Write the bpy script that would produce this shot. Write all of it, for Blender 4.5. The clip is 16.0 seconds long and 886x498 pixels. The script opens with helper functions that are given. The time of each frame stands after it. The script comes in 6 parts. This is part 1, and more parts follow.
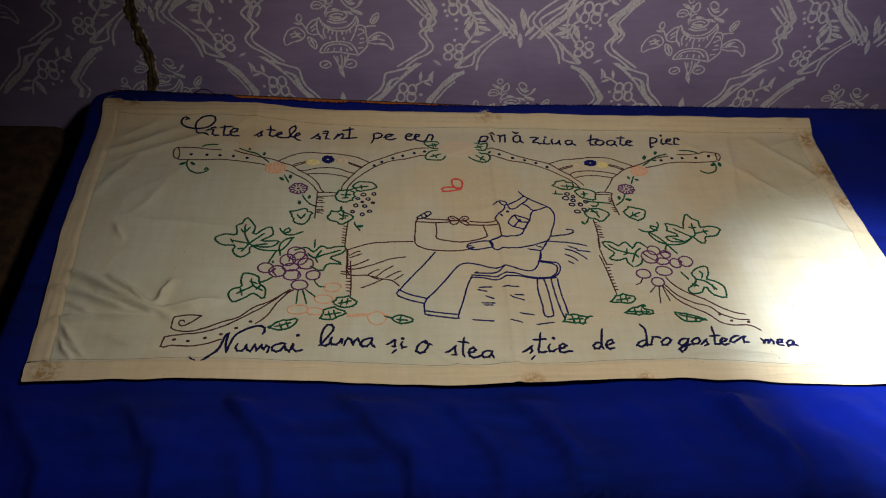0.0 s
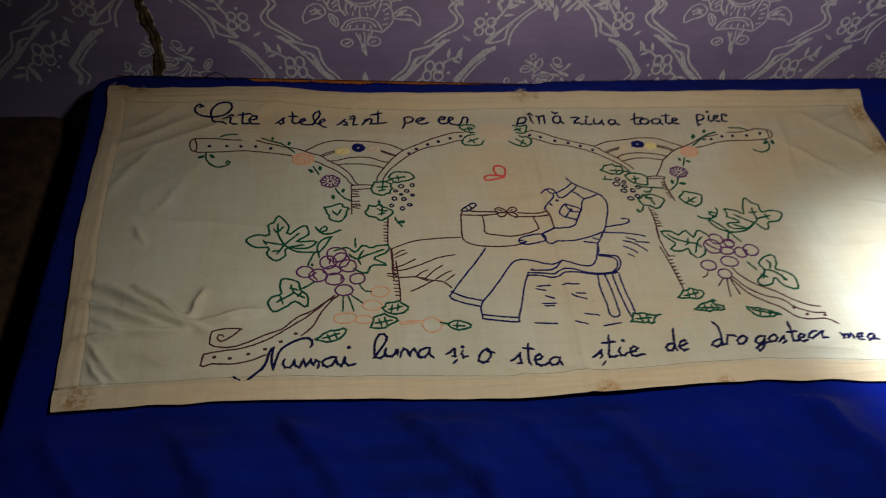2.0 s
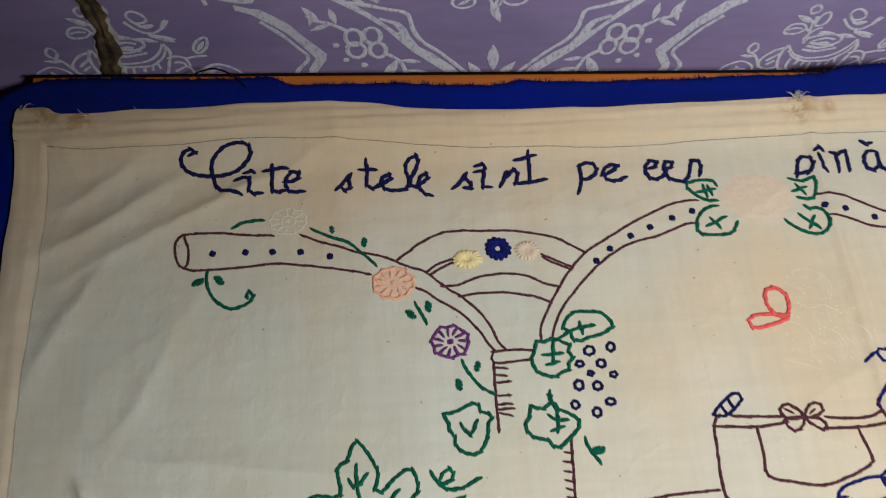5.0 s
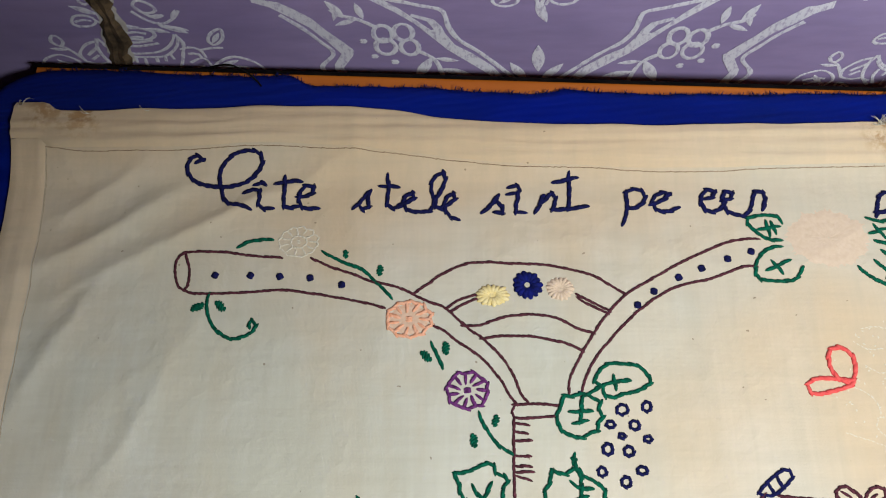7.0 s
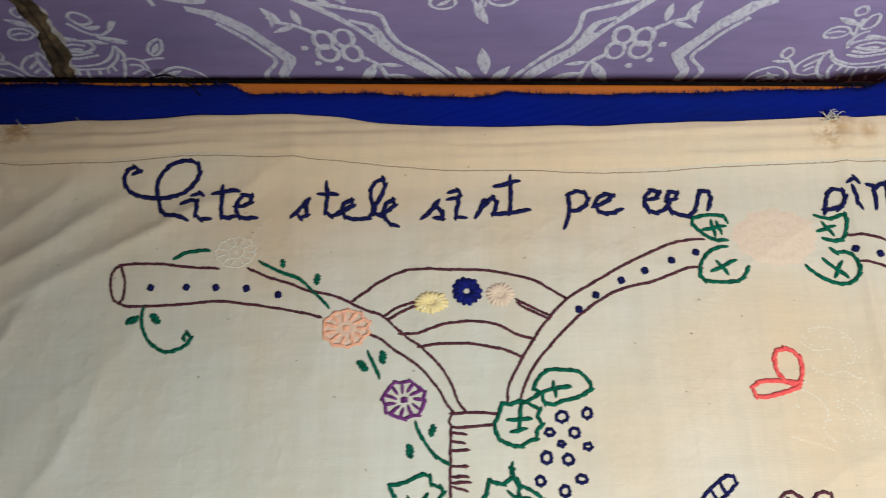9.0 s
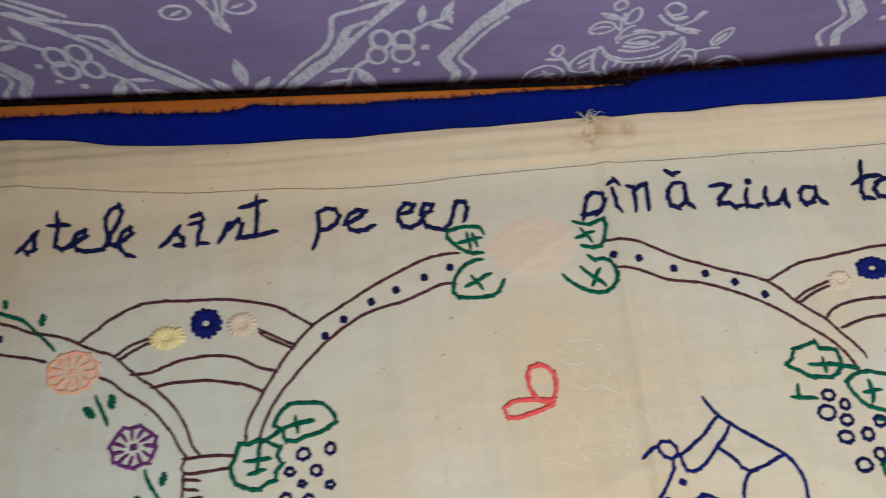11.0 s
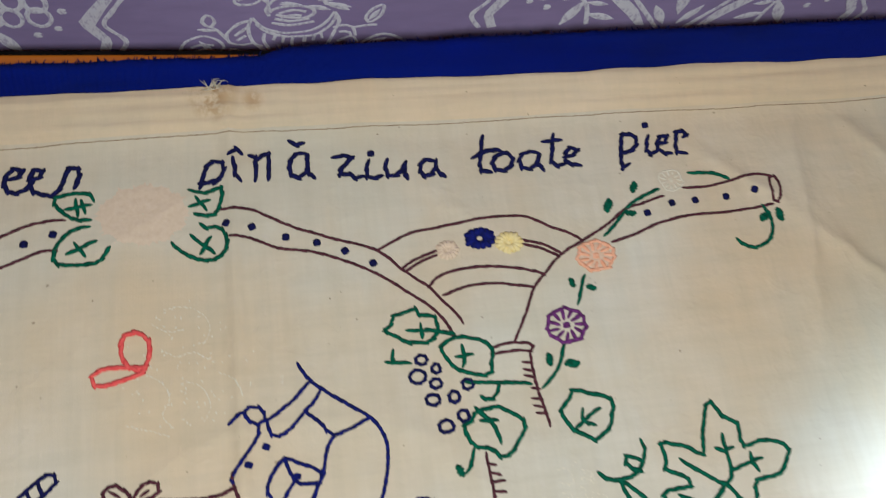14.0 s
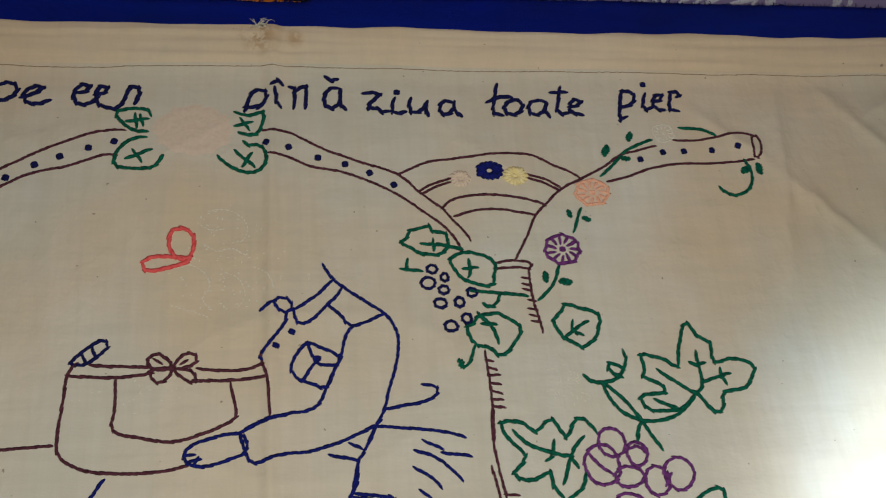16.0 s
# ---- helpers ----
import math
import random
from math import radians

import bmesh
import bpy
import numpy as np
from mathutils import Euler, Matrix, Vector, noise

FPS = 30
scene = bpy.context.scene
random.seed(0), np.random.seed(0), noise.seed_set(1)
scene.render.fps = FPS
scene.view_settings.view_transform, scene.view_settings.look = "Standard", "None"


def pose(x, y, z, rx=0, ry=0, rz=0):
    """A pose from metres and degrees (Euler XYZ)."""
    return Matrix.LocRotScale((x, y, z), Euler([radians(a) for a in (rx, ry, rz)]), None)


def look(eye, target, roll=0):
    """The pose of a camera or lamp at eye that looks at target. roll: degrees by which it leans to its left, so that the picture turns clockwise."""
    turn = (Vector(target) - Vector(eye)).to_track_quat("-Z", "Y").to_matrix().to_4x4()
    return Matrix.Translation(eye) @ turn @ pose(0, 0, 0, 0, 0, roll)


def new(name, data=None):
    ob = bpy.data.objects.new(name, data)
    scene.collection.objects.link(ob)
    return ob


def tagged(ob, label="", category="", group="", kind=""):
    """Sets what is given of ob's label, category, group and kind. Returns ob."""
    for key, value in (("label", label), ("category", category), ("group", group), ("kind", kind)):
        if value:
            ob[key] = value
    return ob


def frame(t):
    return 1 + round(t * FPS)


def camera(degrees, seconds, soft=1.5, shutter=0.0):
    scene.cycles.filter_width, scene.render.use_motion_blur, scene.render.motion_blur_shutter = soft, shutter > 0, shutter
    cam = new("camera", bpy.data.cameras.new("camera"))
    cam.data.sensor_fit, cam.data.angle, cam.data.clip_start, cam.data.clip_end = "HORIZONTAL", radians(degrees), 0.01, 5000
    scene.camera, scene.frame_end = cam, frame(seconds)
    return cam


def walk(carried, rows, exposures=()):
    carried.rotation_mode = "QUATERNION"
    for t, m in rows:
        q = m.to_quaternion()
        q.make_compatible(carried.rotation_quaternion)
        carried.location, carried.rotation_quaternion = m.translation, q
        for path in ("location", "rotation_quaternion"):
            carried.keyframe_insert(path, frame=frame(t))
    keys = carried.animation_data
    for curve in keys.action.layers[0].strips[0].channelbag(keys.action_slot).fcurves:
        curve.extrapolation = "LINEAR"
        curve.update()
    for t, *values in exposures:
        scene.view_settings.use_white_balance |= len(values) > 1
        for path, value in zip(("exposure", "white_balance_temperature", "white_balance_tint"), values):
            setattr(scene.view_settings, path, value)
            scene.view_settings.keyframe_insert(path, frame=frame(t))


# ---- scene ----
cam = camera(51.5, 16.0, soft=1.1, shutter=0.5)
EXPOSURES = [(0, 0.32, 6260, 10), (2, 0.26, 6180, 10), (2.5, 0.36, 6160, 10), (3, 0.73, 5840, 10), (3.5, 1.18, 5640, 10), (4, 1.36, 5490, 10), (7, 2.0, 5370, 10), (9, 1.94, 5370, 10), (11.5, 1.41, 5280, 10), (12.5, 1.38, 5300, 10), (13.5, 1.47, 5333, 10), (14, 1.36, 5350, 10), (15, 1.11, 5450, 10), (16, 0.78, 5550, 10)]
PATH = [
    (0, (-0.092, -1.004, 0.764), (0.039, 0.452, -0.601), 3.8),
    (0.5, (-0.097, -0.997, 0.765), (0.044, 0.454, -0.605), 4.2),
    (1, (-0.099, -0.993, 0.767), (0.049, 0.453, -0.607), 4.4),
    (1.5, (-0.123, -0.973, 0.762), (0.035, 0.458, -0.627), 4.5),
    (2, (-0.183, -0.909, 0.734), (0.024, 0.479, -0.691), 4.5),
    (2.5, (-0.208, -0.777, 0.698), (0.038, 0.509, -0.814), 4.5),
    (3, (-0.165, -0.542, 0.638), (0.014, 0.633, -0.97), 2.7),
    (3.5, (-0.171, -0.441, 0.581), (-0.059, 0.64, -1.098), 0.7),
    (4, (-0.225, -0.377, 0.545), (-0.101, 0.613, -1.196), 2.7),
    (4.2, (-0.233, -0.357, 0.542), (-0.105, 0.621, -1.206), 2.5),
    (6.3, (-0.207, -0.218, 0.499), (-0.225, 0.592, -1.329), -1.6),
    (6.5, (-0.205, -0.216, 0.5), (-0.23, 0.588, -1.332), -1.9),
    (7, (-0.201, -0.211, 0.496), (-0.252, 0.596, -1.334), -3.8),
    (7.5, (-0.196, -0.209, 0.491), (-0.259, 0.604, -1.335), -4.6),
    (8, (-0.193, -0.209, 0.493), (-0.258, 0.61, -1.33), -4.9),
    (8.5, (-0.191, -0.21, 0.493), (-0.263, 0.611, -1.329), -5.5),
    (9, (-0.158, -0.21, 0.484), (-0.238, 0.621, -1.334), -6.7),
    (9.2, (-0.142, -0.218, 0.477), (-0.23, 0.645, -1.325), -7.4),
    (11.3, (-0.026, -0.186, 0.449), (0.065, 0.621, -1.379), 0.7),
    (11.5, (-0.003, -0.19, 0.442), (0.103, 0.628, -1.38), 1.4),
    (12, (0.023, -0.194, 0.44), (0.23, 0.606, -1.381), 7.8),
    (12.5, (0.046, -0.196, 0.443), (0.303, 0.594, -1.376), 11.1),
    (13, (0.049, -0.198, 0.444), (0.351, 0.587, -1.371), 13.9),
    (13.5, (0.064, -0.199, 0.443), (0.381, 0.583, -1.37), 15.0),
    (14, (0.086, -0.218, 0.461), (0.415, 0.555, -1.354), 16.5),
    (14.5, (0.092, -0.263, 0.48), (0.407, 0.553, -1.318), 16.1),
    (15, (0.09, -0.283, 0.493), (0.403, 0.53, -1.308), 17.3),
    (15.5, (0.084, -0.294, 0.5), (0.395, 0.524, -1.298), 17.4),
    (16, (0.07, -0.298, 0.492), (0.387, 0.531, -1.3), 17.8),
]
walk(cam, [(t, look(eye, target, roll)) for t, eye, target, roll in PATH], EXPOSURES)

# ---- world and light ----
world = bpy.data.worlds.new("world")
scene.world = world
world.use_nodes = True
world.node_tree.nodes["Background"].inputs[0].default_value = (0.75, 0.8, 1.0, 1)
world.node_tree.nodes["Background"].inputs[1].default_value = 0.05


def lamp(name, kind, place, power, colour, **settings):
    data = bpy.data.lights.new(name, kind)
    data.energy, data.color = power, colour
    for key, value in settings.items():
        if key == "radius":
            data.shadow_soft_size = value
        elif key == "cone":
            data.spot_size = radians(value)
        elif key == "blend":
            data.spot_blend = value
    ob = new(name, data)
    ob.matrix_world = place
    return ob


# Added unseen spot for the general light; its cone leaves the left wall dim.
lamp("added_main_spot", "SPOT", look((0.125, -0.48, 0.73), (0.205, -0.45, 0)), 10.8, (1.0, 0.915, 0.75), radius=0.05, cone=130, blend=0.75)
# Unseen spot added to make the bright pool on the cloth's right end.
lamp("unseen_right_spot", "SPOT", look((0.68, -0.58, 0.92), (0.55, -0.360, 0)), 105.0, (0.92, 0.98, 1.0), radius=0.03, cone=32, blend=1.0)


# ---- materials ----
class Mat:
    """A node material with short calls for its nodes."""

    def __init__(self, name, rough=0.8, sheen=0.0):
        self.m = bpy.data.materials.new(name)
        self.m.use_nodes = True
        self.t = self.m.node_tree
        self.b = self.t.nodes["Principled BSDF"]
        self.b.inputs["Roughness"].default_value = rough
        self.b.inputs["Sheen Weight"].default_value = sheen
        self.co = self.t.nodes.new("ShaderNodeTexCoord").outputs["Object"]

    def link(self, a, b):
        self.t.links.new(a, b)

    def node(self, kind, **inputs):
        n = self.t.nodes.new(kind)
        for key, value in inputs.items():
            if isinstance(value, bpy.types.NodeSocket):
                self.link(value, n.inputs[key])
            else:
                n.inputs[key].default_value = value
        return n

    def scaled(self, x, y, z):
        n = self.node("ShaderNodeMapping", Vector=self.co)
        n.inputs["Scale"].default_value = (x, y, z)
        return n.outputs[0]

    def noise(self, scale, detail=4.0, vector=None, rough=0.55):
        return self.node("ShaderNodeTexNoise", Vector=vector or self.co, Scale=scale, Detail=detail, Roughness=rough).outputs["Fac"]

    def wave(self, scale, direction="X", distortion=0.0, vector=None):
        n = self.node("ShaderNodeTexWave", Vector=vector or self.co, Scale=scale, Distortion=distortion, Detail=2.0)
        n.bands_direction = direction
        return n.outputs["Fac"]

    def ramp(self, fac, *stops):
        n = self.node("ShaderNodeValToRGB", Fac=fac)
        while len(n.color_ramp.elements) < len(stops):
            n.color_ramp.elements.new(0.5)
        for e, (at, c) in zip(n.color_ramp.elements, stops):
            e.position, e.color = at, (*c, 1) if len(c) == 3 else (c[0], c[0], c[0], 1)
        return n.outputs[0]

    def mix(self, fac, a, b, how="MIX"):
        n = self.t.nodes.new("ShaderNodeMix")
        n.data_type, n.blend_type = "RGBA", how
        for i, v in ((0, fac), (6, a), (7, b)):
            if isinstance(v, bpy.types.NodeSocket):
                self.link(v, n.inputs[i])
            else:
                n.inputs[i].default_value = v if i == 0 else (*v, 1)
        return n.outputs[2]

    def math(self, how, a, b=0.5):
        n = self.t.nodes.new("ShaderNodeMath")
        n.operation = how
        for i, v in enumerate((a, b)):
            if isinstance(v, bpy.types.NodeSocket):
                self.link(v, n.inputs[i])
            else:
                n.inputs[i].default_value = v
        return n.outputs[0]

    def colour(self, c):
        if isinstance(c, bpy.types.NodeSocket):
            self.link(c, self.b.inputs["Base Color"])
        else:
            self.b.inputs["Base Color"].default_value = (*c, 1)
        return self

    def bump(self, height, strength=0.3, distance=0.001):
        n = self.node("ShaderNodeBump", Height=height, Strength=strength, Distance=distance)
        self.link(n.outputs[0], self.b.inputs["Normal"])
        return self


def weave_height(m, per_metre):
    a = m.wave(per_metre, "X", 0.6)
    b = m.wave(per_metre, "Y", 0.6)
    return m.math("ADD", a, b)


STAINS = [(0.051, 0.079, 0.017), (0.072, 0.076, 0.009), (-0.462, 0.100, 0.020), (-0.440, 0.094, 0.020), (-0.440, -0.380, 0.021), (0.068, -0.397, 0.016), (0.500, 0.083, 0.012), (0.19, -0.392, 0.012), (0.516, 0.040, 0.026), (0.522, -0.030, 0.030), (0.524, -0.095, 0.024)]


def cotton(name, base, light, stain, warm, stretch=1.0):
    m = Mat(name, 0.95)
    c = m.mix(m.ramp(m.noise(5.0, 5), (0.35, (0,)), (0.7, (1,))), base, light)
    c = m.mix(m.math("MULTIPLY", m.ramp(m.noise(3.1, 6, m.scaled(1, 1.6, 1)), (0.52, (0,)), (0.75, (1,))), warm), c, stain)
    c = m.mix(m.math("MULTIPLY", m.ramp(m.noise(2.2, 3, m.scaled(1, 1, 0)), (0.5, (0,)), (0.72, (1,))), 0.66), c, (0.66, 0.475, 0.285))
    c = m.mix(m.math("MULTIPLY", m.ramp(m.noise(3.4, 4, m.scaled(1.3, 1, 0)), (0.30, (1,)), (0.48, (0,))), 0.4), c, (0.52, 0.50, 0.36))
    c = m.mix(m.math("MULTIPLY", m.ramp(m.noise(26, 5, m.scaled(1, 0.16, 1), 0.65), (0.45, (0,)), (0.72, (1,))), 0.30), c, (0.60, 0.47, 0.28))
    c = m.mix(m.math("MULTIPLY", m.ramp(m.noise(8.5, 6, None, 0.7), (0.5, (0,)), (0.66, (1,))), 0.22), c, (0.52, 0.43, 0.28))
    # Warm light on the back part, painted in as a yellow tint broken by noise.
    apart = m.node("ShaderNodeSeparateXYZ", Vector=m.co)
    warm_cast = m.math("ADD", m.math("MULTIPLY", apart.outputs["Y"], 2.2), m.math("MULTIPLY", m.noise(4.2, 5), 1.5))
    c = m.mix(m.math("MULTIPLY", m.ramp(warm_cast, (0.50, (0,)), (1.0, (1,))), 0.75), c, (0.66, 0.485, 0.285))
    for along in ((1, 0.06, 1), (0.06, 1, 1)):
        c = m.mix(m.math("MULTIPLY", m.ramp(m.noise(420, 2, m.scaled(*along)), (0.35, (1,)), (0.65, (0,))), 0.055), c, (0.34, 0.30, 0.21))
    for along in ((1, 0.10, 1), (0.10, 1, 1)):
        c = m.mix(m.math("MULTIPLY", m.ramp(m.noise(110, 3, m.scaled(*along)), (0.34, (1,)), (0.56, (0,))), 0.13), c, (0.42, 0.38, 0.27))
    c = m.mix(m.ramp(m.noise(230, 1), (0.795, (0,)), (0.81, (0.6,))), c, (0.16, 0.10, 0.05))
    speck = m.ramp(m.noise(130, 7, None, 0.7), (0.43, (0,)), (0.55, (1,)))
    for x, y, r in STAINS:
        n = m.node("ShaderNodeVectorMath", **{"Vector": m.co})
        n.operation = "DISTANCE"
        n.inputs[1].default_value = (x, y, 0.006)
        near = m.ramp(m.math("DIVIDE", n.outputs["Value"], r), (0.35, (1,)), (1.0, (0,)))
        c = m.mix(m.math("MULTIPLY", m.math("MULTIPLY", near, speck), 0.85), c, (0.36, 0.19, 0.055))
    m.colour(c)
    h = m.math("ADD", m.math("MULTIPLY", weave_height(m, 420), 0.03), m.math("MULTIPLY", m.noise(38, 5, m.scaled(stretch, 1, 1)), 1.4))
    h = m.math("ADD", h, m.math("MULTIPLY", m.noise(17, 6, m.scaled(stretch, 1.3, 1), 0.7), 1.6))
    crackle = m.math("ABSOLUTE", m.math("SUBTRACT", m.noise(11, 5, m.scaled(stretch, 1, 1), 0.6), 0.5))
    h = m.math("SUBTRACT", h, m.math("MULTIPLY", m.math("MINIMUM", crackle, 0.05), 9.0))
    return m.bump(h, 0.40, 0.0012)


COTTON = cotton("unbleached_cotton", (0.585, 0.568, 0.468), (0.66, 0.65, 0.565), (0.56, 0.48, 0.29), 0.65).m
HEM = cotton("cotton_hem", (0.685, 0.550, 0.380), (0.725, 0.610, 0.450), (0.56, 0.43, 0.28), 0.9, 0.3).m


def satin():
    m = Mat("blue_satin", 0.45)
    c = m.mix(m.ramp(m.noise(60, 3, m.scaled(0.1, 1, 1)), (0.3, (0,)), (0.7, (1,))), (0.0010, 0.0075, 0.125), (0.0024, 0.0165, 0.260))
    # broad brighter patches: soft satin highlights painted into the colour
    c = m.mix(m.ramp(m.noise(6, 4), (0.35, (0,)), (0.65, (0.8,))), c, (0.0015, 0.0125, 0.34))
    m.colour(c)
    m.link(m.ramp(m.noise(14, 4, m.scaled(0.3, 1, 1)), (0.3, (0.5,)), (0.7, (0.7,))), m.b.inputs["Roughness"])
    m.b.inputs["Specular IOR Level"].default_value = 0.16
    h = m.math("ADD", m.math("MULTIPLY", weave_height(m, 500), 0.25), m.math("MULTIPLY", m.noise(24, 5, m.scaled(0.3, 1, 1)), 1.5))
    h = m.math("ADD", h, m.math("MULTIPLY", m.noise(13, 6, m.scaled(1, 0.6, 1), 0.62), 4.0))
    return m.bump(h, 0.7, 0.003).m


SATIN = satin()


def varnish():
    m = Mat("orange_varnished_wood", 0.35)
    c = m.mix(m.ramp(m.noise(22, 6, m.scaled(0.15, 3, 3)), (0.3, (0,)), (0.7, (1,))), (0.40, 0.100, 0.004), (0.55, 0.165, 0.008))
    m.colour(c)
    return m.bump(m.noise(90, 3, m.scaled(0.1, 2, 2)), 0.2, 0.0005).m


VARNISH = varnish()


def paper(name, a, b):
    m = Mat(name, 0.7)
    c = m.mix(m.ramp(m.noise(7, 5), (0.3, (0,)), (0.7, (1,))), a, b)
    c = m.mix(m.math("MULTIPLY", m.ramp(m.noise(120, 3, m.scaled(0.25, 1, 1)), (0.35, (0,)), (0.75, (1,))), 0.25), c, (a[0] * 0.6, a[1] * 0.6, a[2] * 0.6))
    m.colour(c)
    return m.bump(m.noise(160, 4, m.scaled(0.4, 1, 1)), 0.25, 0.0006).m


PAPER = paper("lilac_wallpaper", (0.285, 0.22, 0.415), (0.375, 0.295, 0.52))


def ink():
    """White ink printed in fine broken strokes, through which the lilac shows."""
    m = Mat("white_wallpaper_print", 0.75)
    c = m.mix(m.ramp(m.noise(9, 4), (0.3, (0,)), (0.7, (1,))), (0.70, 0.68, 0.76), (0.82, 0.81, 0.88))
    gaps = m.ramp(m.noise(330, 3, m.scaled(1, 1, 0.45), 0.7), (0.36, (0.62,)), (0.50, (0,)))
    m.colour(m.mix(gaps, c, (0.33, 0.265, 0.45)))
    return m.bump(m.noise(300, 3), 0.3, 0.0005).m


PRINT = ink()


def plain(name, a, b, rough=0.85, scale=40.0, depth=0.001):
    m = Mat(name, rough)
    m.colour(m.mix(m.ramp(m.noise(scale, 4), (0.35, (0,)), (0.65, (1,))), a, b))
    return m.bump(m.noise(scale * 2, 3), 0.4, depth).m


PLASTER = plain("pale_plaster", (0.55, 0.52, 0.48), (0.62, 0.60, 0.56), 0.9, 12)
BOARDS = plain("dark_brown_boards", (0.05, 0.025, 0.012), (0.10, 0.05, 0.022), 0.6, 14)
# near-black for the painted-in gap behind the table and for the wire
MATT_BLACK = plain("matt_black", (0.004, 0.004, 0.004), (0.012, 0.01, 0.008), 0.8, 60)
MATT_BLACK.node_tree.nodes["Principled BSDF"].inputs["Specular IOR Level"].default_value = 0.02
RUG = plain("brown_wool", (0.022, 0.011, 0.006), (0.07, 0.033, 0.015), 0.95, 55, 0.004)
TORN = plain("torn_paper_edge", (0.50, 0.46, 0.42), (0.70, 0.67, 0.62), 0.9, 120)
CRUMBLE = plain("crumbled_plaster", (0.035, 0.022, 0.010), (0.15, 0.10, 0.05), 0.95, 90, 0.004)


def yarn(name, a, b):
    m = Mat(name, 0.85)
    m.b.inputs["Specular IOR Level"].default_value = 0.2
    m.colour(m.mix(m.ramp(m.noise(420, 2), (0.3, (0,)), (0.7, (1,))), a, b))
    return m.bump(m.noise(2500, 2), 0.3, 0.0002).m


NAVY = yarn("navy_thread", (0.002, 0.003, 0.028), (0.007, 0.008, 0.085))
BLUE = yarn("royal_blue_thread", (0.002, 0.004, 0.055), (0.006, 0.010, 0.16))
GREEN = yarn("green_thread", (0.001, 0.042, 0.022), (0.006, 0.125, 0.066))
BROWN = yarn("plum_brown_thread", (0.038, 0.009, 0.015), (0.11, 0.030, 0.044))
PURPLE = yarn("purple_thread", (0.06, 0.012, 0.07), (0.19, 0.045, 0.21))
RED = yarn("coral_red_thread", (0.62, 0.06, 0.06), (0.78, 0.13, 0.11))
ORANGE = yarn("orange_thread", (0.74, 0.33, 0.18), (0.81, 0.47, 0.31))
PEACH = yarn("faded_peach_thread", (0.655, 0.505, 0.355), (0.68, 0.54, 0.395))
YELLOW = yarn("pale_yellow_thread", (0.74, 0.58, 0.22), (0.80, 0.68, 0.36))
SEAM = yarn("brown_seam_thread", (0.22, 0.14, 0.075), (0.38, 0.27, 0.16))
PALE_SEAM = yarn("cream_seam_thread", (0.44, 0.35, 0.23), (0.54, 0.45, 0.32))
FRAY = yarn("dark_blue_fray", (0.002, 0.004, 0.04), (0.004, 0.010, 0.12))
WHITE = yarn("white_thread", (0.65, 0.595, 0.46), (0.70, 0.64, 0.51))


# ---- mesh helpers ----
def mesh_of(name, verts, faces, material, smooth=True):
    me = bpy.data.meshes.new(name)
    me.from_pydata(verts, [], faces)
    me.materials.append(material)
    if smooth:
        me.polygons.foreach_set("use_smooth", [True] * len(me.polygons))
    return me


def link(name, me, parent=None, label=""):
    ob = new(name, me)
    ob.parent = parent
    if label:
        ob["label"] = label
    return ob


def part(name, bm, material, parent=None, label="", smooth=False):
    me = bpy.data.meshes.new(name)
    bm.to_mesh(me)
    bm.free()
    me.materials.append(material)
    if smooth:
        me.polygons.foreach_set("use_smooth", [True] * len(me.polygons))
    return link(name, me, parent, label)


def slab(x0, x1, y0, y1, z0, z1, bevel=0.0):
    bm = bmesh.new()
    bmesh.ops.create_cube(bm, size=1.0)
    for v in bm.verts:
        v.co = ((x0 + x1) / 2 + v.co.x * (x1 - x0), (y0 + y1) / 2 + v.co.y * (y1 - y0), (z0 + z1) / 2 + v.co.z * (z1 - z0))
    if bevel:
        bmesh.ops.bevel(bm, geom=bm.edges[:], offset=bevel, segments=3, affect="EDGES", profile=0.5)
    return bm


def sheet(f, us, vs):
    """Vertices and faces of a surface f(u, v) over two rows of values."""
    verts = [f(u, v) for v in vs for u in us]
    n = len(us)
    faces = [(j * n + i, j * n + i + 1, (j + 1) * n + i + 1, (j + 1) * n + i) for j in range(len(vs) - 1) for i in range(n - 1)]
    return verts, faces


def spread(a, b, step):
    n = max(1, round(abs(b - a) / step))
    return [a + (b - a) * i / n for i in range(n + 1)]


def smoothstep(a, b, x):
    t = min(1, max(0, (x - a) / (b - a)))
    return t * t * (3 - 2 * t)


# ---- room ----
WALL_Y, FLOOR = 0.155, -0.75
X0, X1, Y0, TOP = -1.9, 2.1, -2.6, 1.75
tagged(part("floor", slab(X0, X1, Y0, WALL_Y, FLOOR - 0.1, FLOOR), BOARDS), "dark brown painted board floor", "floor", kind="structure")
tagged(part("ceiling", slab(X0, X1, Y0, WALL_Y, TOP, TOP + 0.1), PLASTER), "pale plastered ceiling of the room", "ceiling", kind="structure")
tagged(part("wall_west", slab(X0 - 0.1, X0, Y0, WALL_Y, FLOOR, TOP), PAPER), "plain lilac papered side wall", "wall", kind="structure")
tagged(part("wall_east", slab(X1, X1 + 0.1, Y0, WALL_Y, FLOOR, TOP), PAPER), "plain lilac papered side wall", "wall", kind="structure")
tagged(part("wall_south", slab(X0, X1, Y0 - 0.1, Y0, FLOOR, TOP), PAPER), "plain lilac papered wall behind the viewer", "wall", kind="structure")
wall = tagged(part("wall_north", slab(X0, X1, WALL_Y, WALL_Y + 0.12, FLOOR, TOP), PAPER), "lilac wallpaper printed with white roses and ogee frames, cracked plaster", "wall", kind="structure")

# ---- table ----
TX0, TX1, TY0, TY1 = -0.494, 0.74, -0.522, 0.10


def rise(y):
    """The table's raised back rail lifts what lies on it."""
    return 0.010 * smoothstep(0.045, 0.085, y)


